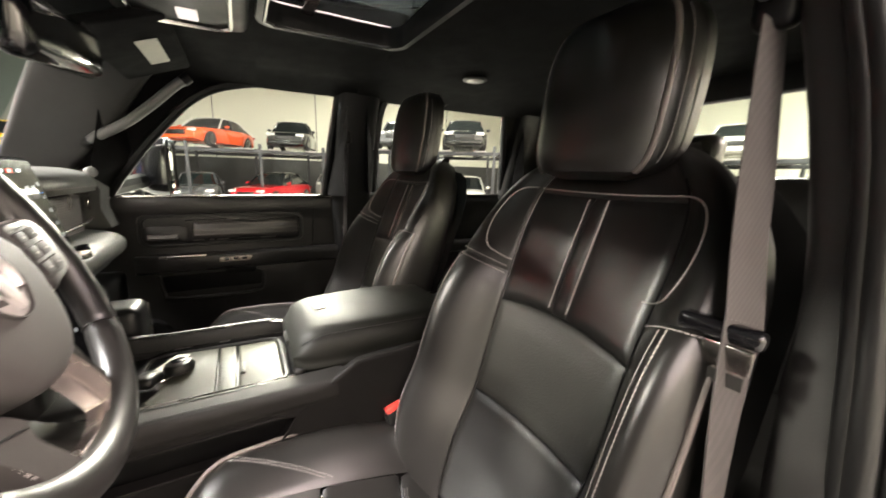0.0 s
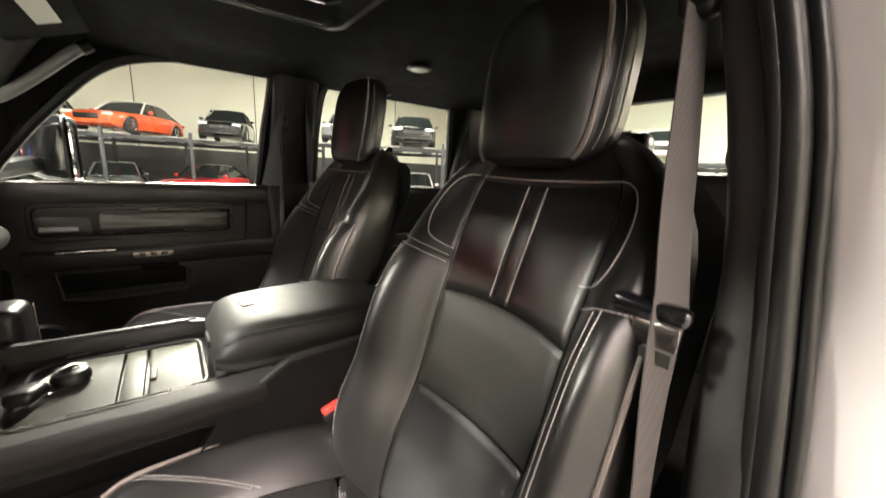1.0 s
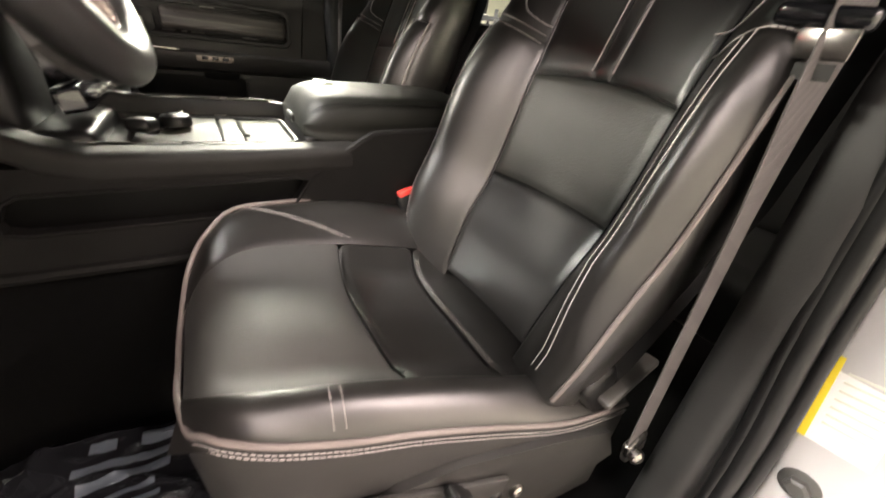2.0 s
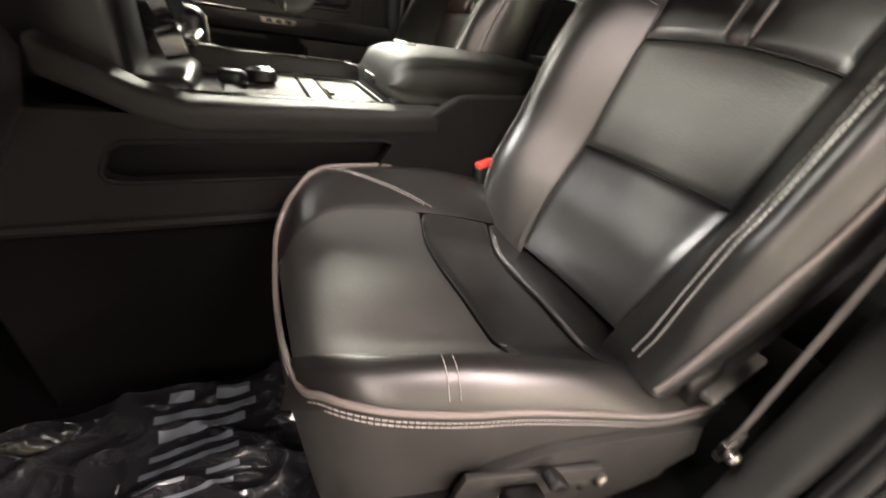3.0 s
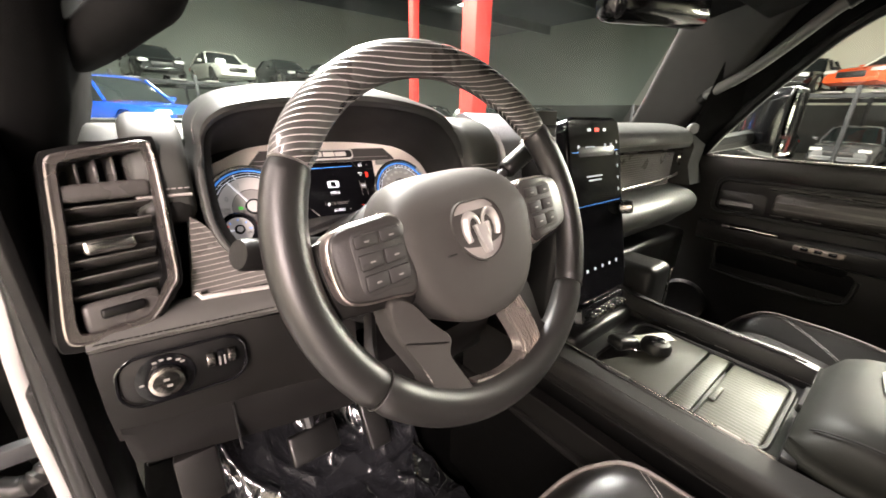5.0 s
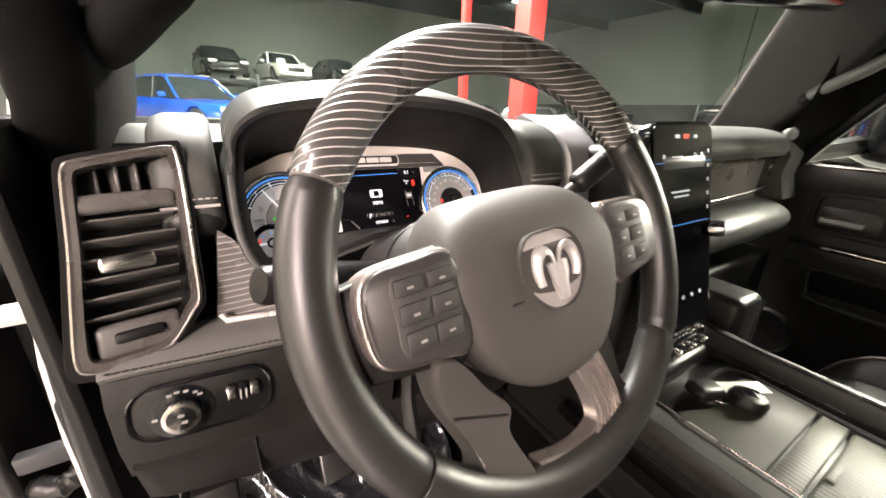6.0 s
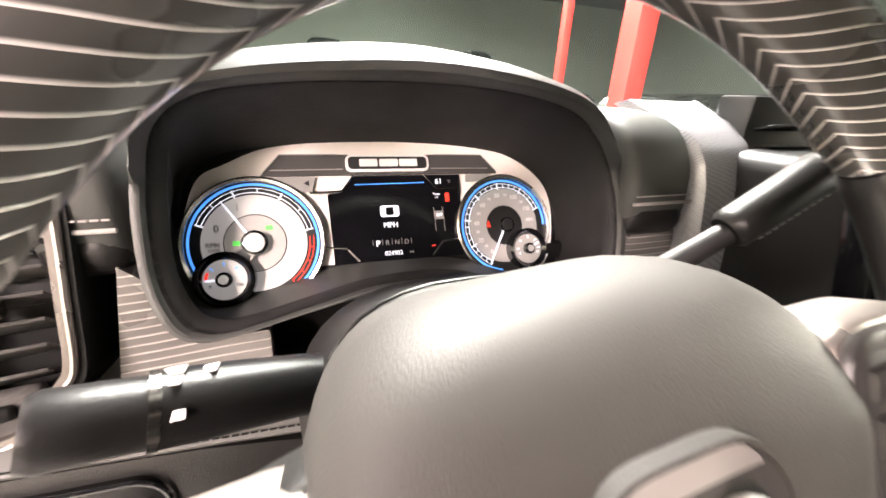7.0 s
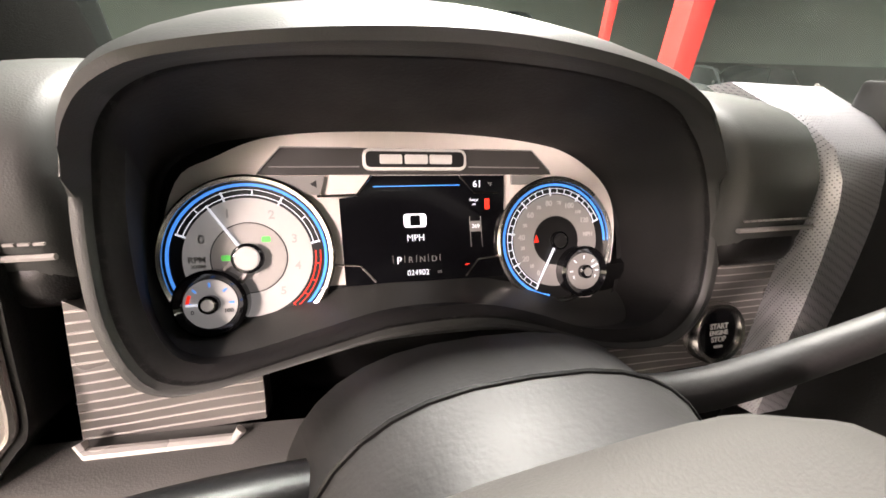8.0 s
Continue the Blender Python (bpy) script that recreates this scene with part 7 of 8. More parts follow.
part("vent_bezel", frame_ring(sc(1.0, 1.0), sc(0.80, 0.90), vo + vn * 0.0085, vux, vuy, 0.014, 0.003), VENTTRIM, vt, "satin chrome vent frame")
part("bezel_bead", tube([vp(a * 0.955, b * 0.975, 0.0095) for a, b in vl], 0.0026, 8, True), VENTTRIM, vt, "polished vent edge")
part("vent_back", plate(sc(0.9, 0.94), vo - vn * 0.030, vux, vuy, 0.004), DIALDARK, vt)
part("vent_wall", frame_ring(sc(0.86, 0.92), sc(0.80, 0.875), vo + vn * 0.002, vux, vuy, 0.03, 0), PLASTIC, vt)
VR = Matrix((vux.normalized(), vuy.normalized(), vn)).transposed()
part("cross_bar", box(vp(-0.002, 0.046, 0.002), (0.070, 0.017, 0.014), 0.005, 3, VR), SLAT, vt, "grey bridge bar")
for k in range(6):
    b = 0.028 - 0.0165 * k
    part("slat", box(vp(-0.004 - 0.1 * (0.03 - b), b, -0.006), (0.070, 0.0026, 0.024), 0.001, 2, VR @ Euler((radians(-24), 0, 0)).to_matrix()), SLAT, vt)
for k in range(4):
    part("slat", box(vp(-0.022 + 0.014 * k, 0.067, -0.008), (0.003, 0.026, 0.016), 0.001, 1, VR @ Euler((0, radians(24), 0)).to_matrix()), SLAT, vt)
part("vent_tab", box(vp(-0.010, -0.006, 0.008), (0.040, 0.014, 0.014), 0.004, 3, VR), CHROME, vt, "chrome vent tab")
part("lower_plate", box(vp(-0.012, -0.073, 0.001), (0.062, 0.030, 0.012), 0.008, 3, VR), SLAT, vt)
part("thumb_wheel", box(vp(-0.012, -0.071, 0.007), (0.036, 0.010, 0.008), 0.003, 3, VR), PLASTIC, vt, "vent thumb wheel")
part("vent_cheek", loft([[vp(a * 1.10, b * 1.055, 0.0) for a, b in vl], [vp(a * 1.18, b * 1.08, -0.05) for a, b in vl], [vp(a * 1.28, b * 1.08, -0.12) for a, b in vl]], True, False), HIDE, dash)
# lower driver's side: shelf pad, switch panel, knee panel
part("shelf", loft([[Vector((x, y, z)) for y, z in ((0.240, 1.312 + d), (0.218, 1.311 + d), (0.201, 1.305 + d), (0.192, 1.297 + d), (0.196, 1.291 + d), (0.26, 1.284 + d))] for x, d in ((-0.716, 0.006), (-0.70, 0.006), (-0.64, 0.002), (-0.56, -0.004), (-0.50, -0.010), (-0.46, -0.018))]), SHELFLIT, dash, "padded leather shelf")
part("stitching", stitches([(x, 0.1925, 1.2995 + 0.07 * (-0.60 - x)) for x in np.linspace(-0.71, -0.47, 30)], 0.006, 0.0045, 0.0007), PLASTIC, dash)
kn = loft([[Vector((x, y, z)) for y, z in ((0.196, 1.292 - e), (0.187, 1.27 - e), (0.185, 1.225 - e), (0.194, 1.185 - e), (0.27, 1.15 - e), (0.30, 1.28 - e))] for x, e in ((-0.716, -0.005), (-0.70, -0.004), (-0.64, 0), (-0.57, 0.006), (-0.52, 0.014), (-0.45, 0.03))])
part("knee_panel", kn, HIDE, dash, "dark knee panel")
po, pux, puy = Vector((-0.646, 0.1825, 1.2565)), Vector((1, 0, -0.06)), Vector((0.06, 0.12, 1))
pn = pux.normalized().cross(puy.normalized())
pp = lambda a, b, d=0.0: po + pux.normalized() * a + puy.normalized() * b + pn * d
sw = part("switch_panel", plate([(a, b) for a, b in ring2(0.113, 0.053, 0.021, 7)], po, pux, puy, 0.02, 0.004), PLASTIC, dash, "black light switch panel")
part("panel_rim", tube([pp(a, b, 0.0005) for a, b in ring2(0.114, 0.054, 0.021, 7)], 0.0018, 6, True), GLOSS, sw)
kc = pp(-0.018, -0.002)
part("switch_dish", lathe([(0.0265, -0.002), (0.026, 0.0012), (0.018, 0.0018), (0, 0.001)], kc, pn, 36), GLOSS, sw)
part("lamp_knob", lathe([(0.0138, 0.001), (0.0142, 0.010), (0.0135, 0.0125), (0.0115, 0.0132), (0.0, 0.0132)], kc, pn, 36), PLASTIC, sw, "round headlamp knob")
part("knob_ring", lathe([(0.0142, 0.008), (0.0152, 0.0092), (0.0150, 0.0126), (0.0136, 0.0132)], kc, pn, 36), DARKCHROME, sw, "chrome knob ring")
for a, b, w in ((-0.0, 0.003, 0.005), (0.002, -0.004, 0.005)):
    part("knob_mark", plate(ring2(w, 0.0028, 0.001), kc + pux.normalized() * a + puy.normalized() * b + pn * 0.0136, pux, puy, 0.0004), MARK, sw)
for k, ang in enumerate((112, 95, 76, 55, 42, 185)):
    q = kc + (pux.normalized() * math.cos(radians(ang)) + puy.normalized() * math.sin(radians(ang))) * 0.0208 + pn * 0.0022
    part("switch_mark", plate(ring2(0.0042, 0.0024, 0.0008), q, pux, puy, 0.0004), MARK, sw, "white symbol")
for k, a in enumerate((0.0225, 0.0325, 0.0425)):
    part("dimmer", lathe([(0.0098, -0.0036), (0.0102, -0.0022), (0.0102, 0.0022), (0.0098, 0.0036)], pp(a, 0.004, -0.003), pux, 24), DARKCHROME if k != 1 else GLOSS, sw, "ribbed dimmer wheel")
for a in (0.0302, 0.0350):
    part("dimmer_mark", plate(ring2(0.0016, 0.011, 0.0006), pp(a, 0.003, 0.0078), pux, puy, 0.001), MARK, sw)
part("knee_cover", loft([[Vector((x, y, z)) for y, z in ((0.195, zt), (0.188, zt - 0.02), (0.204, zt - 0.075), (0.25, zt - 0.09), (0.30, 1.15))] for x, zt in ((-0.712, 1.222), (-0.70, 1.214), (-0.62, 1.195), (-0.55, 1.180), (-0.40, 1.15), (-0.25, 1.16), (-0.17, 1.19))]), PLASTIC_GREY, dash, "grey lower knee cover")
part("cover_gap", box((-0.612, 0.193, 1.15), (0.002, 0.012, 0.07), 0), DIALDARK, dash)
part("hood_release", box((-0.66, 0.205, 1.09), (0.045, 0.03, 0.07), 0.004, 2, Euler((radians(-15), 0, 0)).to_matrix()), PLASTIC_GREY, dash, "grey hood release lever")
part("side_end", box((-0.752, 0.375, 1.25), (0.02, 0.27, 0.52), 0.01), PLASTIC, dash, "black dash end cap")
part("tunnel_cover", box((-0.16, 0.33, 1.17), (0.12, 0.16, 0.28), 0.02), PLASTIC, dash)

# ---------------------------------------------------------------- centre console
KX = 0.03
con = thing("center_console", (KX, -0.2, FLOOR), "black center console with ribbed tray and leather armrest", "console")
body = lambda x0, x1, pts: loft([[Vector((x, y, z)) for y, z in pts] for x in (x0, x1)])
hole = [(0.172, 1.022), (0.158, 1.054), (0.140, 1.064), (-0.205, 1.070), (-0.228, 1.064), (-0.200, 1.020), (-0.180, 1.010), (0.150, 1.007), (0.168, 1.012)]
for sx in (-1, 1):
    # side wall in strips round its pocket opening, with the wing that rises beside the armrest
    strips = [[(0.30, 1.105), (0.14, 1.10), (-0.27, 1.100), (-0.228, 1.064), (-0.205, 1.070), (0.140, 1.064), (0.158, 1.054), (0.172, 1.022), (0.30, 1.02)],
              [(0.30, 1.02), (0.172, 1.022), (0.168, 1.012), (0.150, 1.007), (-0.180, 1.010), (-0.200, 1.020), (-0.64, 1.020), (-0.64, 0.945), (0.30, 0.945)],
              [(-0.228, 1.064), (-0.270, 1.095), (-0.335, 1.136), (-0.352, 1.143), (-0.375, 1.146), (-0.60, 1.156), (-0.64, 1.10), (-0.64, 1.020), (-0.200, 1.020)]]
    part("side_wall", join(*[body(KX + sx * 0.164, KX + sx * 0.138, q) for q in strips]), SIDEWALL, con, "dark grey side wall")
    part("side_carpet", body(KX + sx * 0.160, KX + sx * 0.138, [(0.34, 0.945), (-0.64, 0.945), (-0.64, 0.60), (0.34, 0.60)]), CARPET, con, "black carpeted side")
    part("wing_edge", tube(smooth_line([(KX + sx * 0.158, y, z) for y, z in ((-0.225, 1.062), (-0.270, 1.094), (-0.335, 1.135), (-0.356, 1.143), (-0.45, 1.148), (-0.60, 1.154))], 24), 0.007, 8), SIDEWALL, con, "rounded wing edge")
    # the pocket's back is blackened in place of deeper shade
    part("pocket", box((KX + sx * 0.122, -0.03, 1.036), (0.012, 0.44, 0.085), 0.002), POCKETSHADE, con, "side pocket, back blackened for its shade")
    part("pocket_edge", tube([(KX + sx * 0.1645, y, z) for y, z in hole], 0.0030, 6, True), SIDEWALL, con)
    rail = []
    for y, dz, dx in ((0.20, 0.060, -0.006), (0.15, 0.036, -0.003), (0.11, 0.014, 0.0), (0.06, 0.0, 0.0), (-0.10, 0.0, 0.0), (-0.24, 0.002, 0.0), (-0.30, 0.003, 0.0), (-0.325, 0.0, -0.010)):
        rail.append([Vector((KX + sx * (p.x + dx), y, p.y + dz)) for p in smooth_line([(0.158, 1.078, 0), (0.1655, 1.081, 0), (0.1665, 1.094, 0), (0.1655, 1.106, 0), (0.160, 1.1145, 0), (0.150, 1.1175, 0), (0.122, 1.1185, 0), (0.116, 1.114, 0), (0.118, 1.085, 0)], 36, True)])
    part("side_rail", loft(rail), RAILHIDE, con, "leather console rail")
    for o in (0.0, 0.006):
        part("stitching", stitches([(KX + sx * (0.1525 + 0.0060 * o / 0.006), y, 1.1178 - 0.45 * o) for y in np.linspace(0.06, -0.30, 50)], 0.006, 0.0045, 0.0005), SKIRT, con)
    part("rail_trim", tube([(KX + sx * 0.114, 0.10, 1.122), (KX + sx * 0.114, 0.0, 1.119), (KX + sx * 0.114, -0.235, 1.119)], 0.0024, 6), DARKCHROME, con, "thin bright trim")
    part("crease", tube([(KX + sx * 0.163, 0.30, 0.945), (KX + sx * 0.166, 0.0, 0.945), (KX + sx * 0.163, -0.3, 0.955)], 0.010, 8), SIDEWALL, con)
part("far_rail_riser", loft([[Vector((x, y, z + dz)) for x, z in ((KX + 0.112, 1.10), (KX + 0.112, 1.140), (KX + 0.118, 1.150), (KX + 0.132, 1.152), (KX + 0.136, 1.10))] for y, dz in ((0.13, 0.02), (0.08, 0.006), (0.0, 0.0), (-0.20, 0.0), (-0.235, -0.006))]), PLASTIC_GREY, con, "raised tray wall")
part("riser_trim", tube([(KX + 0.119, 0.12, 1.166), (KX + 0.119, 0.06, 1.153), (KX + 0.119, -0.22, 1.1515)], 0.0022, 6), DARKCHROME, con, "thin bright trim")
part("core", box((KX, -0.17, 0.86), (0.25, 0.92, 0.46), 0.01), PLASTIC, con)
part("tray_floor", box((KX, -0.05, 1.100), (0.24, 0.38, 0.016), 0.004), PLASTIC, con, "dark tray floor")
TX = 0.014
# front tray: a flat lid, cut back at its far front corner round the key well
part("front_tray", plate([(-0.098, -0.048), (0.100, -0.048), (0.104, 0.020), (0.085, 0.046), (0.030, 0.052), (-0.005, 0.038), (-0.045, 0.040), (-0.085, 0.060), (-0.099, 0.052)], (TX, -0.052, 1.118), (1, 0, 0), (0, 1, 0), 0.010, 0.003), TRAY, con, "grey front tray lid")
part("middle_lid", box((TX, -0.1195, 1.113), (0.196, 0.030, 0.010), 0.003, 2), TRAYMAT, con, "ribbed narrow lid")
part("rear_mat", box((TX, -0.1785, 1.111), (0.194, 0.078, 0.010), 0.005, 3), TRAYMAT, con, "ribbed rubber mat")
part("mat_tab", box((TX - 0.02, -0.146, 1.118), (0.045, 0.010, 0.006), 0.003, 2), TRAYMAT, con)
part("tray_rim", tube([(a, b, 1.117) for a, b in [(q[0] + TX, q[1] - 0.100) for q in ring2(0.210, 0.245, 0.028, 5)]], 0.004, 6, True), PLASTIC_GREY, con)
part("front_bin", box((KX, 0.10, 1.105), (0.22, 0.09, 0.06), 0.015, 3), PLASTIC, con)
part("side_pod", box((KX + 0.20, 0.10, 1.13), (0.10, 0.11, 0.16), 0.02, 4), PLASTIC, con, "dark bin beside the console")
part("pod_edge", tube([(KX + 0.249, 0.046, 1.195), (KX + 0.249, 0.046, 1.10)], 0.002, 6), DARKCHROME, con)
key = thing("key_fob", (0.03, -0.03, 1.122), "black key fob lying in the console tray", "key")
part("fob", lathe([(0.020, 0.0), (0.025, 0.003), (0.026, 0.012), (0.022, 0.020), (0.012, 0.024), (0, 0.025)], (0.030, -0.038, 1.1185), (0.06, 0.05, 1), 28), PLASTIC, key, "rounded black fob")
part("fob_face", plate(ring2(0.020, 0.026, 0.006), (0.030, -0.038, 1.1440), (0.8, 0.6, 0), (-0.6, 0.8, 0), 0.003, 0.001), GLOSS, key)
part("fob", box((-0.005, 0.006, 1.130), (0.052, 0.036, 0.022), 0.009, 3, Euler((0, radians(8), radians(-15))).to_matrix()), PLASTIC, key)
part("ring", tube([(0.012 + 0.013 * math.cos(t), -0.012 + 0.013 * math.sin(t), 1.1205) for t in np.linspace(0, 6.283, 18, endpoint=False)], 0.0015, 6, True), CHROME, key, "steel key ring")
sh = thing("paper_tag", (0.06, -0.01, 1.119), "pale paper tag lying in the console tray", "paper tag")
part("sheet", box((0.072, -0.018, 1.1192), (0.075, 0.026, 0.001), 0, 1, Euler((0, 0, radians(-28))).to_matrix()), PAPER, sh)
# armrest lid
arm = []
for k in range(19):
    f = k / 18
    y = -0.236 - 0.37 * f
    cx = 0.048 + 0.012 * f
    zt = curve_at([(0, 1.160), (0.03, 1.182), (0.10, 1.197), (0.22, 1.203), (0.6, 1.204), (0.95, 1.200), (1, 1.186)], f)
    w = curve_at([(0, 0.108), (0.04, 0.117), (0.12, 0.124), (0.5, 0.134), (1, 0.136)], f)
    zb = curve_at([(0, 1.122), (0.06, 1.113), (1, 1.118)], f)
    arm.append([Vector((cx + p.x, y, p.y)) for p in smooth_line([(-w + 0.004, zb, 0), (-w - 0.003, zb + 0.022, 0), (-w - 0.002, (zb + zt) / 2 + 0.004, 0), (-w + 0.008, zt - 0.020, 0), (-w + 0.032, zt - 0.004, 0), (0, zt + 0.003, 0), (w - 0.032, zt - 0.004, 0), (w - 0.008, zt - 0.020, 0), (w + 0.002, (zb + zt) / 2 + 0.004, 0), (w + 0.003, zb + 0.022, 0), (w - 0.004, zb, 0), (0, zb, 0)], 48, True)])
ar = part("armrest", loft(arm), ARMHIDE, con, "leather armrest lid", 60)
part("armrest_seam", tube([(0.048 + 0.012 * f - curve_at([(0, 0.108), (0.04, 0.117), (0.12, 0.124), (0.5, 0.134), (1, 0.136)], f) + 0.006, -0.236 - 0.37 * f, curve_at([(0, 1.160), (0.03, 1.182), (0.10, 1.197), (0.22, 1.203), (0.6, 1.204), (1, 1.2)], f) - 0.017) for f in np.linspace(0.04, 0.97, 30)], 0.0012, 6), PLASTIC, ar, "dark sewn seam")
part("badge", plate(ring2(0.060, 0.024, 0.004), (0.060, -0.305, 1.2085), (1, 0.1, 0), (-0.1, 1, 0), 0.003, 0.001), BADGE, ar, "bright name badge")
for k in range(4):
    part("badge_bar", plate(ring2(0.0095, 0.010, 0.002), (0.060 + 0.0125 * (k - 1.5), -0.305 + 0.0014 * (k - 1.5), 1.2092), (1, 0.1, 0), (-0.1, 1, 0), 0.001), PLASTIC_GREY, ar)
part("latch", box((0.05, -0.236, 1.140), (0.06, 0.012, 0.016), 0.004, 2), PLASTIC, ar)
part("front_face", box((KX, -0.245, 1.10), (0.22, 0.02, 0.05), 0.006), PLASTIC, con)
for cx in (-0.025, 0.085):
    part("cup_ring", tube([(cx + 0.040 * math.cos(t), -0.655 + 0.040 * math.sin(t), 1.172) for t in np.linspace(0, 6.283, 24, endpoint=False)], 0.004, 6, True), CHROME, con, "bright cup holder ring")
part("rear_block", box((KX, -0.65, 1.11), (0.27, 0.12, 0.115), 0.015, 3), PLASTIC, con)

# ---------------------------------------------------------------- belts, floor, roof details
belt = thing("seat_belt", (-0.66, -0.64, 0.9), "grey seat belt hanging by the driver's door pillar", "seat belt")


def strap(pts, w, side, end=None):
    p = smooth_line(pts, 30)
    sv = Vector(side).normalized()
    rings = []
    for i, q in enumerate(p):
        t = (p[min(i + 1, 30)] - p[max(i - 1, 0)]).normalized()
        k = min(1.0, 2.2 * i / 30)
        sw_ = sv.lerp(Vector(end).normalized(), k) if end else sv
        s = (sw_ - t * sw_.dot(t)).normalized() * (w / 2)
        n = t.cross(s).normalized() * 0.0008
        rings.append([q - s - n, q + s - n, q + s + n, q - s + n])
    return rings


part("webbing", loft(strap([(-0.586, -0.667, 1.672), (-0.602, -0.645, 1.55), (-0.618, -0.619, 1.45), (-0.636, -0.594, 1.372)], 0.046, (0.06, 0.99, 0), (0.28, 0.96, 0))), WEBBING, belt, "grey woven webbing")
part("webbing", loft(strap([(-0.636, -0.594, 1.372), (-0.643, -0.572, 1.28), (-0.652, -0.560, 1.15), (-0.658, -0.562, 1.0), (-0.664, -0.57, 0.82)], 0.046, (0.35, 0.94, 0), (-0.02, 0.98, 0.1))), WEBBING, belt)
part("upper_anchor", box((-0.584, -0.674, 1.690), (0.04, 0.03, 0.05), 0.01, 3), PLASTIC, belt, "black belt anchor")
part("anchor_bolt", lathe([(0.010, 0), (0.010, 0.006), (0.006, 0.009), (0, 0.009)], (-0.582, -0.658, 1.70), (0, 1, 0), 16), DARKCHROME, belt)
part("belt_guide", box((-0.622, -0.582, 1.362), (0.075, 0.022, 0.020), 0.007, 3, Euler((0, radians(-4), radians(10))).to_matrix()), GLOSS, belt, "black belt guide")
part("tongue", box((-0.634, -0.572, 1.340), (0.045, 0.006, 0.026), 0.003, 2), DARKCHROME, belt, "steel belt tongue")
part("tag", box((-0.637, -0.570, 1.318), (0.030, 0.002, 0.014), 0), SKIRT, belt, "faded white tag")
for dx in (-0.0115, 0.0115):
    part("lap_anchor", box((-0.605 + dx, -0.575, 0.893), (0.0225, 0.12, 0.014), 0.004, 3, Euler((radians(-18), 0, radians(4))).to_matrix()), PALEGREY, belt, "pale grey lap belt anchor cover")
part("floor_anchor", box((-0.664, -0.575, 0.80), (0.012, 0.045, 0.05), 0.004, 2, Euler((radians(-20), 0, 0)).to_matrix()), DARKCHROME, belt, "steel belt anchor plate")
part("anchor_bolt", lathe([(0.012, 0), (0.012, 0.008), (0.007, 0.012), (0, 0.012)], (-0.671, -0.572, 0.79), (-1, 0.2, 0), 16), DARKCHROME, belt)
b2 = thing("seat_belt", (0.68, -0.66, 0.9), "grey seat belt by the passenger door pillar", "seat belt")
part("webbing", loft(strap([(0.755, -0.56, 1.63), (0.765, -0.555, 1.45), (0.775, -0.55, 1.25), (0.785, -0.55, 0.9)], 0.046, (1, -0.6, 0))), WEBBING, b2)
part("upper_anchor", box((0.755, -0.565, 1.65), (0.03, 0.03, 0.05), 0.01, 3), PLASTIC, b2)
# floor film and mat
mt_ = thing("floor_mat", (-0.42, 0.18, FLOOR), "black floor mat covered with crumpled clear plastic film", "floor mat")
part("mat", box((-0.42, 0.15, FLOOR + 0.008), (0.46, 0.55, 0.016), 0.005), RUBBER, mt_)


def film(u, v):
    x, y = -0.68 + 0.50 * u, -0.10 + 0.86 * v
    fold = lambda f, o: (1 - min(1.0, 2.4 * abs(noise.noise((x * f, y * f * 0.8, o))))) ** 3
    h = 0.022 + 0.016 * noise.noise((x * 6, y * 6, 1.0)) + 0.020 * fold(5.5, 4.0) + 0.010 * fold(11, 9.0) + 0.004 * fold(24, 2.0) + 0.9 * max(0, y - 0.42)
    return (x, y, FLOOR + h)


part("film", slab(film, 110, 150, 0.001), PLASTICFILM, mt_, "crumpled glossy film", 60)
for k, (u0, v0, du, dv_) in enumerate(((0.80, 0.18, 0.035, 0.14), (0.86, 0.16, 0.03, 0.17), (0.92, 0.17, 0.05, 0.06), (0.74, 0.20, 0.02, 0.13), (0.69, 0.19, 0.02, 0.15), (0.64, 0.19, 0.015, 0.05), (0.64, 0.27, 0.015, 0.07), (0.60, 0.20, 0.012, 0.12), (0.93, 0.27, 0.04, 0.04))):
    part("print", slab(lambda u, v: tuple(Vector(film(u0 + du * u, v0 + dv_ * v)) + Vector((0, 0, 0.0015))), 6, 20, 0.0004), FILMPRINT, mt_, "pale blue-grey printed bar")
ped = thing("pedals", (-0.42, 0.50, 0.72), "black brake and accelerator pedals", "pedal")
part("pedal", box((-0.46, 0.44, 0.80), (0.11, 0.02, 0.07), 0.008, 3, Euler((radians(-35), 0, 0)).to_matrix()), RUBBER, ped)
part("pedal", box((-0.30, 0.46, 0.76), (0.06, 0.02, 0.15), 0.008, 3, Euler((radians(-35), 0, 0)).to_matrix()), RUBBER, ped)
part("arm", tube([(-0.46, 0.45, 0.80), (-0.46, 0.55, 1.0)], 0.012, 8), STEEL, ped)
part("arm", tube([(-0.30, 0.47, 0.80), (-0.30, 0.58, 0.98)], 0.012, 8), STEEL, ped)
# roof: visors, overhead console, mirror, grab handles
vi = thing("sun_visor", (0.42, -0.02, 1.80), "black sun visor with a pale label, folded up", "sun visor")
part("panel", box((0.42, 0.02, 1.795), (0.46, 0.17, 0.022), 0.01, 3, Euler((radians(-20), 0, 0)).to_matrix()), HEADLINER, vi)
part("label", box((0.42, -0.005, 1.789), (0.20, 0.045, 0.001), 0, 1, Euler((radians(-20), 0, 0)).to_matrix()), PAPER, vi, "pale printed label")
v2 = thing("sun_visor", (-0.40, -0.02, 1.80), "black sun visor folded up over the wheel", "sun visor")
part("panel", box((-0.40, 0.02, 1.795), (0.46, 0.17, 0.022), 0.01, 3, Euler((radians(-20), 0, 0)).to_matrix()), HEADLINER, v2)
MAPLIT = glow("lit_map_lamp", (0.9, 0.85, 0.78), 0.9)
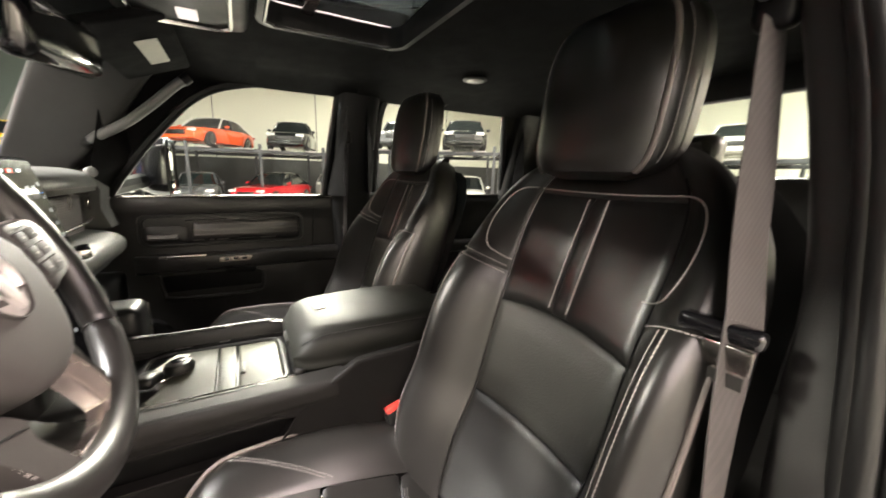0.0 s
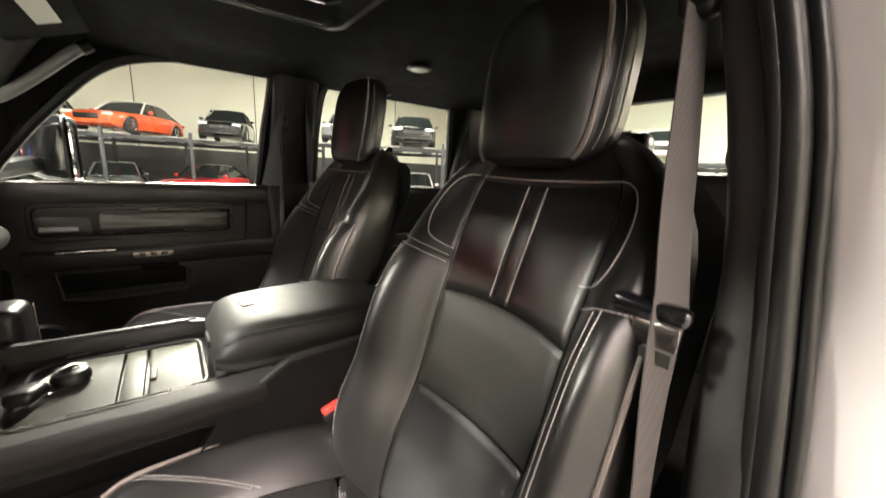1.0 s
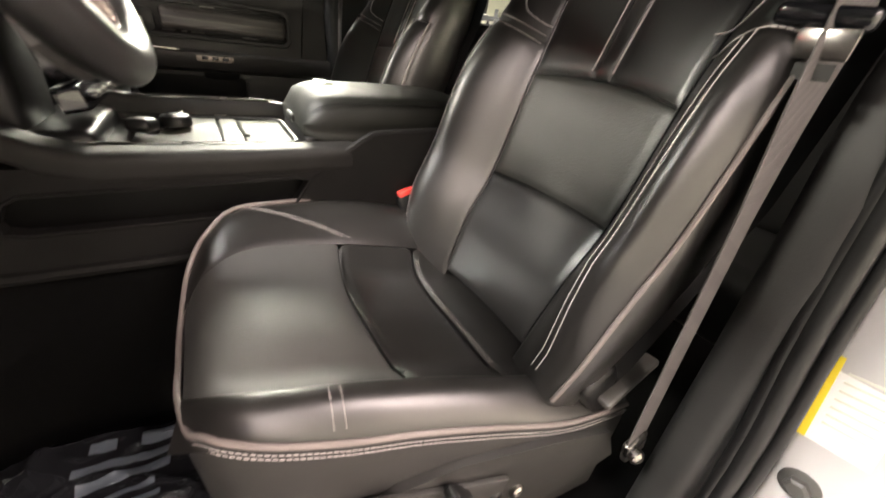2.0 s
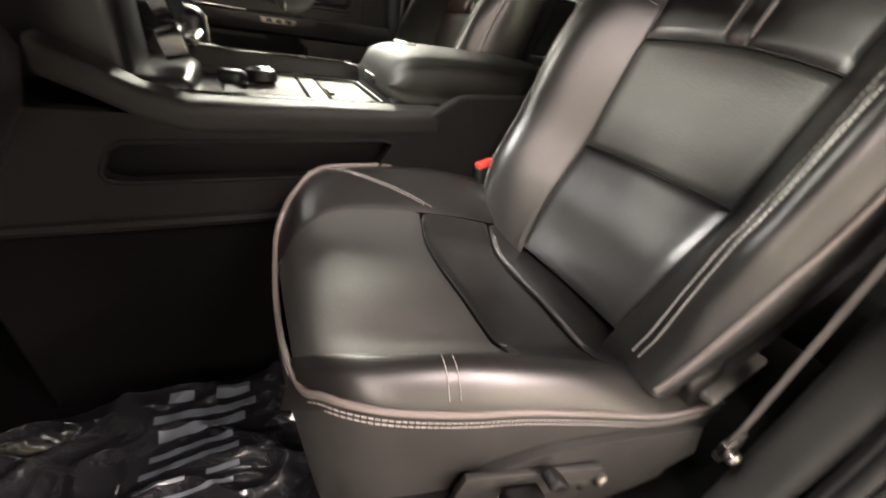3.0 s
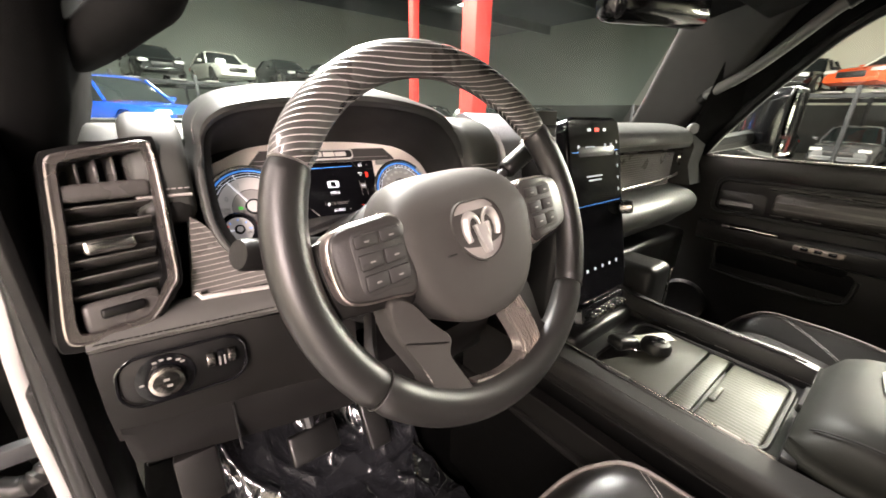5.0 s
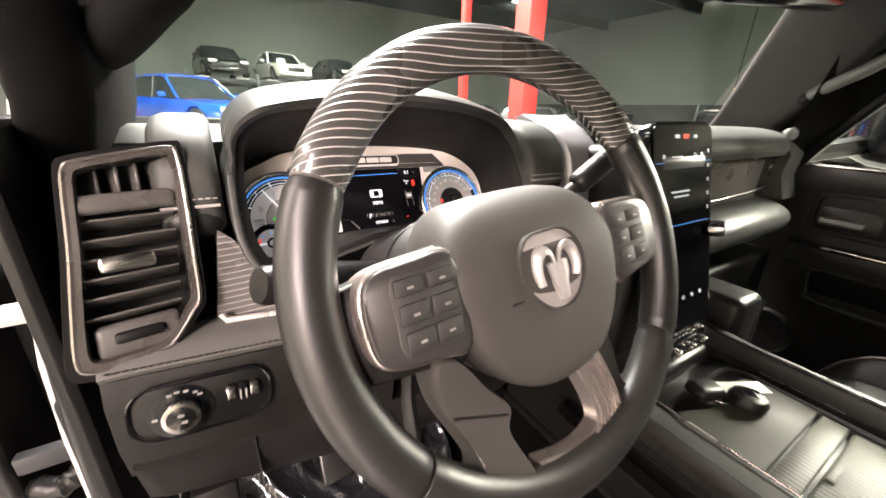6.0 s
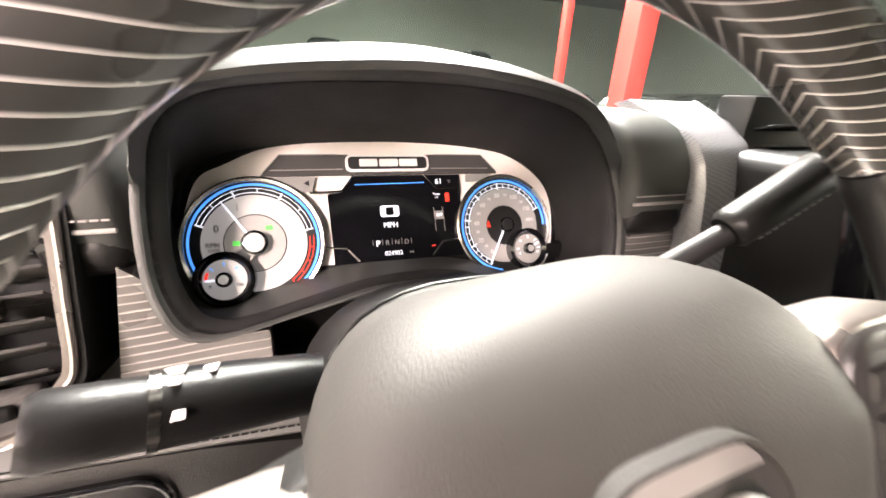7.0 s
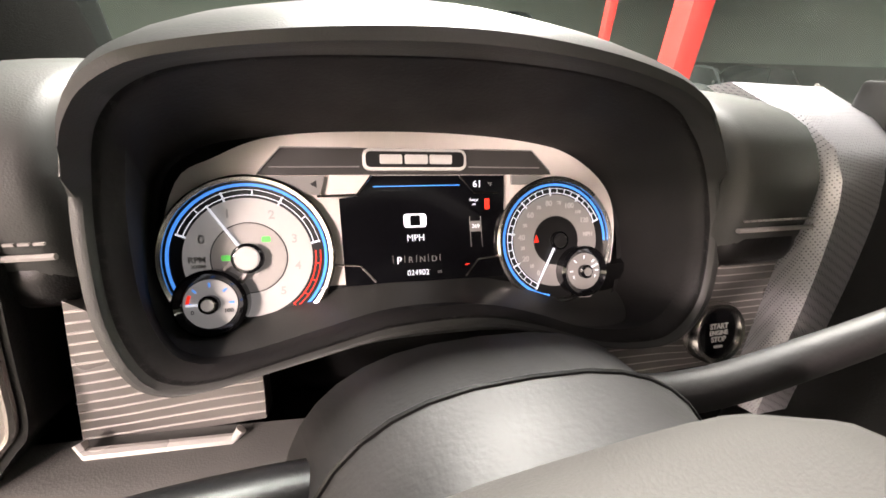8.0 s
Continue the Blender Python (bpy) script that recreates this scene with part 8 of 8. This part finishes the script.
oc = thing("overhead_console", (0, -0.12, 1.83), "dark overhead console with a bright edged lamp panel", "roof console")
part("body", box((0.04, -0.09, 1.838), (0.42, 0.24, 0.05), 0.02, 3), PLASTIC, oc)
part("lamp_frame", tube([(0.10 + a, b - 0.09, 1.811) for a, b in ring2(0.26, 0.17, 0.03, 4)], 0.005, 6, True), CHROME, oc, "bright lamp frame")
part("lamp", box((0.165, -0.10, 1.810), (0.045, 0.035, 0.008), 0.002), MAPLIT, oc, "clear lamp")
rv = thing("rear_view_mirror", (0, 0.10, 1.72), "black rear view mirror hanging from the windshield", "mirror")
part("shell", box((-0.035, 0.045, 1.682), (0.28, 0.04, 0.080), 0.018, 4, Euler((0, radians(-6), 0)).to_matrix()), GLOSS, rv)
part("stem", tube([(-0.0, 0.06, 1.70), (0.0, 0.20, 1.77)], 0.012, 8), PLASTIC, rv)
for nm, pts, lab in (("grab_handle", [(-0.69, 0.40, 1.575), (-0.665, 0.30, 1.572), (-0.625, 0.17, 1.588), (-0.606, 0.115, 1.602), (-0.605, 0.06, 1.64), (-0.615, 0.0, 1.72), (-0.61, -0.03, 1.77)], "black grab handle on the driver's windshield pillar"), ("grab_handle", [(0.775, 0.235, 1.585), (0.75, 0.20, 1.605), (0.735, 0.13, 1.645), (0.715, 0.06, 1.70), (0.705, -0.01, 1.765), (0.71, -0.04, 1.79)], "satin grey grab handle on the windshield pillar"), ("grab_handle", [(0.735, -0.86, 1.84), (0.72, -0.88, 1.82), (0.72, -0.98, 1.82), (0.735, -1.0, 1.84)], "dark grab handle over the rear door")):
    g = thing(nm, pts[0], lab, "handle")
    # the driver's bar takes the blackened tone of its pillar
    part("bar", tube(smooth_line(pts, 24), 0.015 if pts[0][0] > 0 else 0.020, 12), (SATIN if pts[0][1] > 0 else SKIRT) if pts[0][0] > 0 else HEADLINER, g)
    for p, q in ((pts[0], pts[1]), (pts[-1], pts[-2])):
        ax = (Vector(q) - Vector(p)).normalized()
        part("end_cap", tube([Vector(p) - ax * 0.012, Vector(p), Vector(p) + ax * 0.014], 0.018 if pts[0][0] > 0 else 0.023, 12), PLASTIC if pts[0][0] > 0 else HEADLINER, g, "dark end cap")
# labels on the door jamb
lb = thing("jamb_label", (-0.80, -0.735, 0.95), "white printed tyre label with a yellow edge on the jamb", "label")
RL = Euler((0, radians(8), 0)).to_matrix()
part("sheet", box((-0.807, -0.6812, 0.985), (0.062, 0.001, 0.12), 0, 1, RL), LABELWHITE, lb)
part("edge", box((-0.7750, -0.6802, 0.981), (0.009, 0.001, 0.12), 0, 1, RL), LABELYELLOW, lb, "yellow edge")
for k in range(7):
    part("print_bar", box((-0.801 - 0.0017 * k, -0.6804, 1.028 - 0.012 * k), (0.042, 0.0008, 0.003), 0, 1, RL), PAPER, lb)
# striker and bolt on the jamb
ds = thing("door_striker", (-0.835, -0.672, 1.09), "black and steel door striker bolted to the white jamb", "door striker")
part("plate", box((-0.835, -0.677, 1.09), (0.032, 0.010, 0.075), 0.004, 2), PLASTIC, ds)
part("loop", tube(smooth_line([(-0.825, -0.675, 1.112), (-0.825, -0.645, 1.108), (-0.825, -0.640, 1.09), (-0.825, -0.645, 1.072), (-0.825, -0.675, 1.068)], 16), 0.005, 8), DARKCHROME, ds, "steel loop")
jb = thing("jamb_bolt", (-0.815, -0.68, 0.854), "pale painted bolt head on the door jamb", "bolt")
part("washer", lathe([(0.022, 0), (0.022, 0.004), (0.019, 0.006), (0, 0.006)], (-0.815, -0.683, 0.854), (0, 1, 0), 24), PALEGREY, jb)
part("head", lathe([(0.014, 0.005), (0.014, 0.014), (0.010, 0.017), (0, 0.017)], (-0.815, -0.683, 0.854), (0, 1, 0), 6), PALEGREY, jb, "six-sided head")
dl = thing("dome_light", (0.40, -0.94, 1.845), "pale oval dome light in the black headliner", "ceiling light")
part("lens", lathe([(0.036, 0.0), (0.036, 0.006), (0.026, 0.012), (0, 0.014)], (0.40, -0.94, 1.852), (0, 0, -1), 28), HEADLAMP, dl, "pale lamp lens")
part("rim", lathe([(0.040, 0.0), (0.044, 0.005), (0.036, 0.009)], (0.40, -0.94, 1.852), (0, 0, -1), 28), PLASTIC, dl)
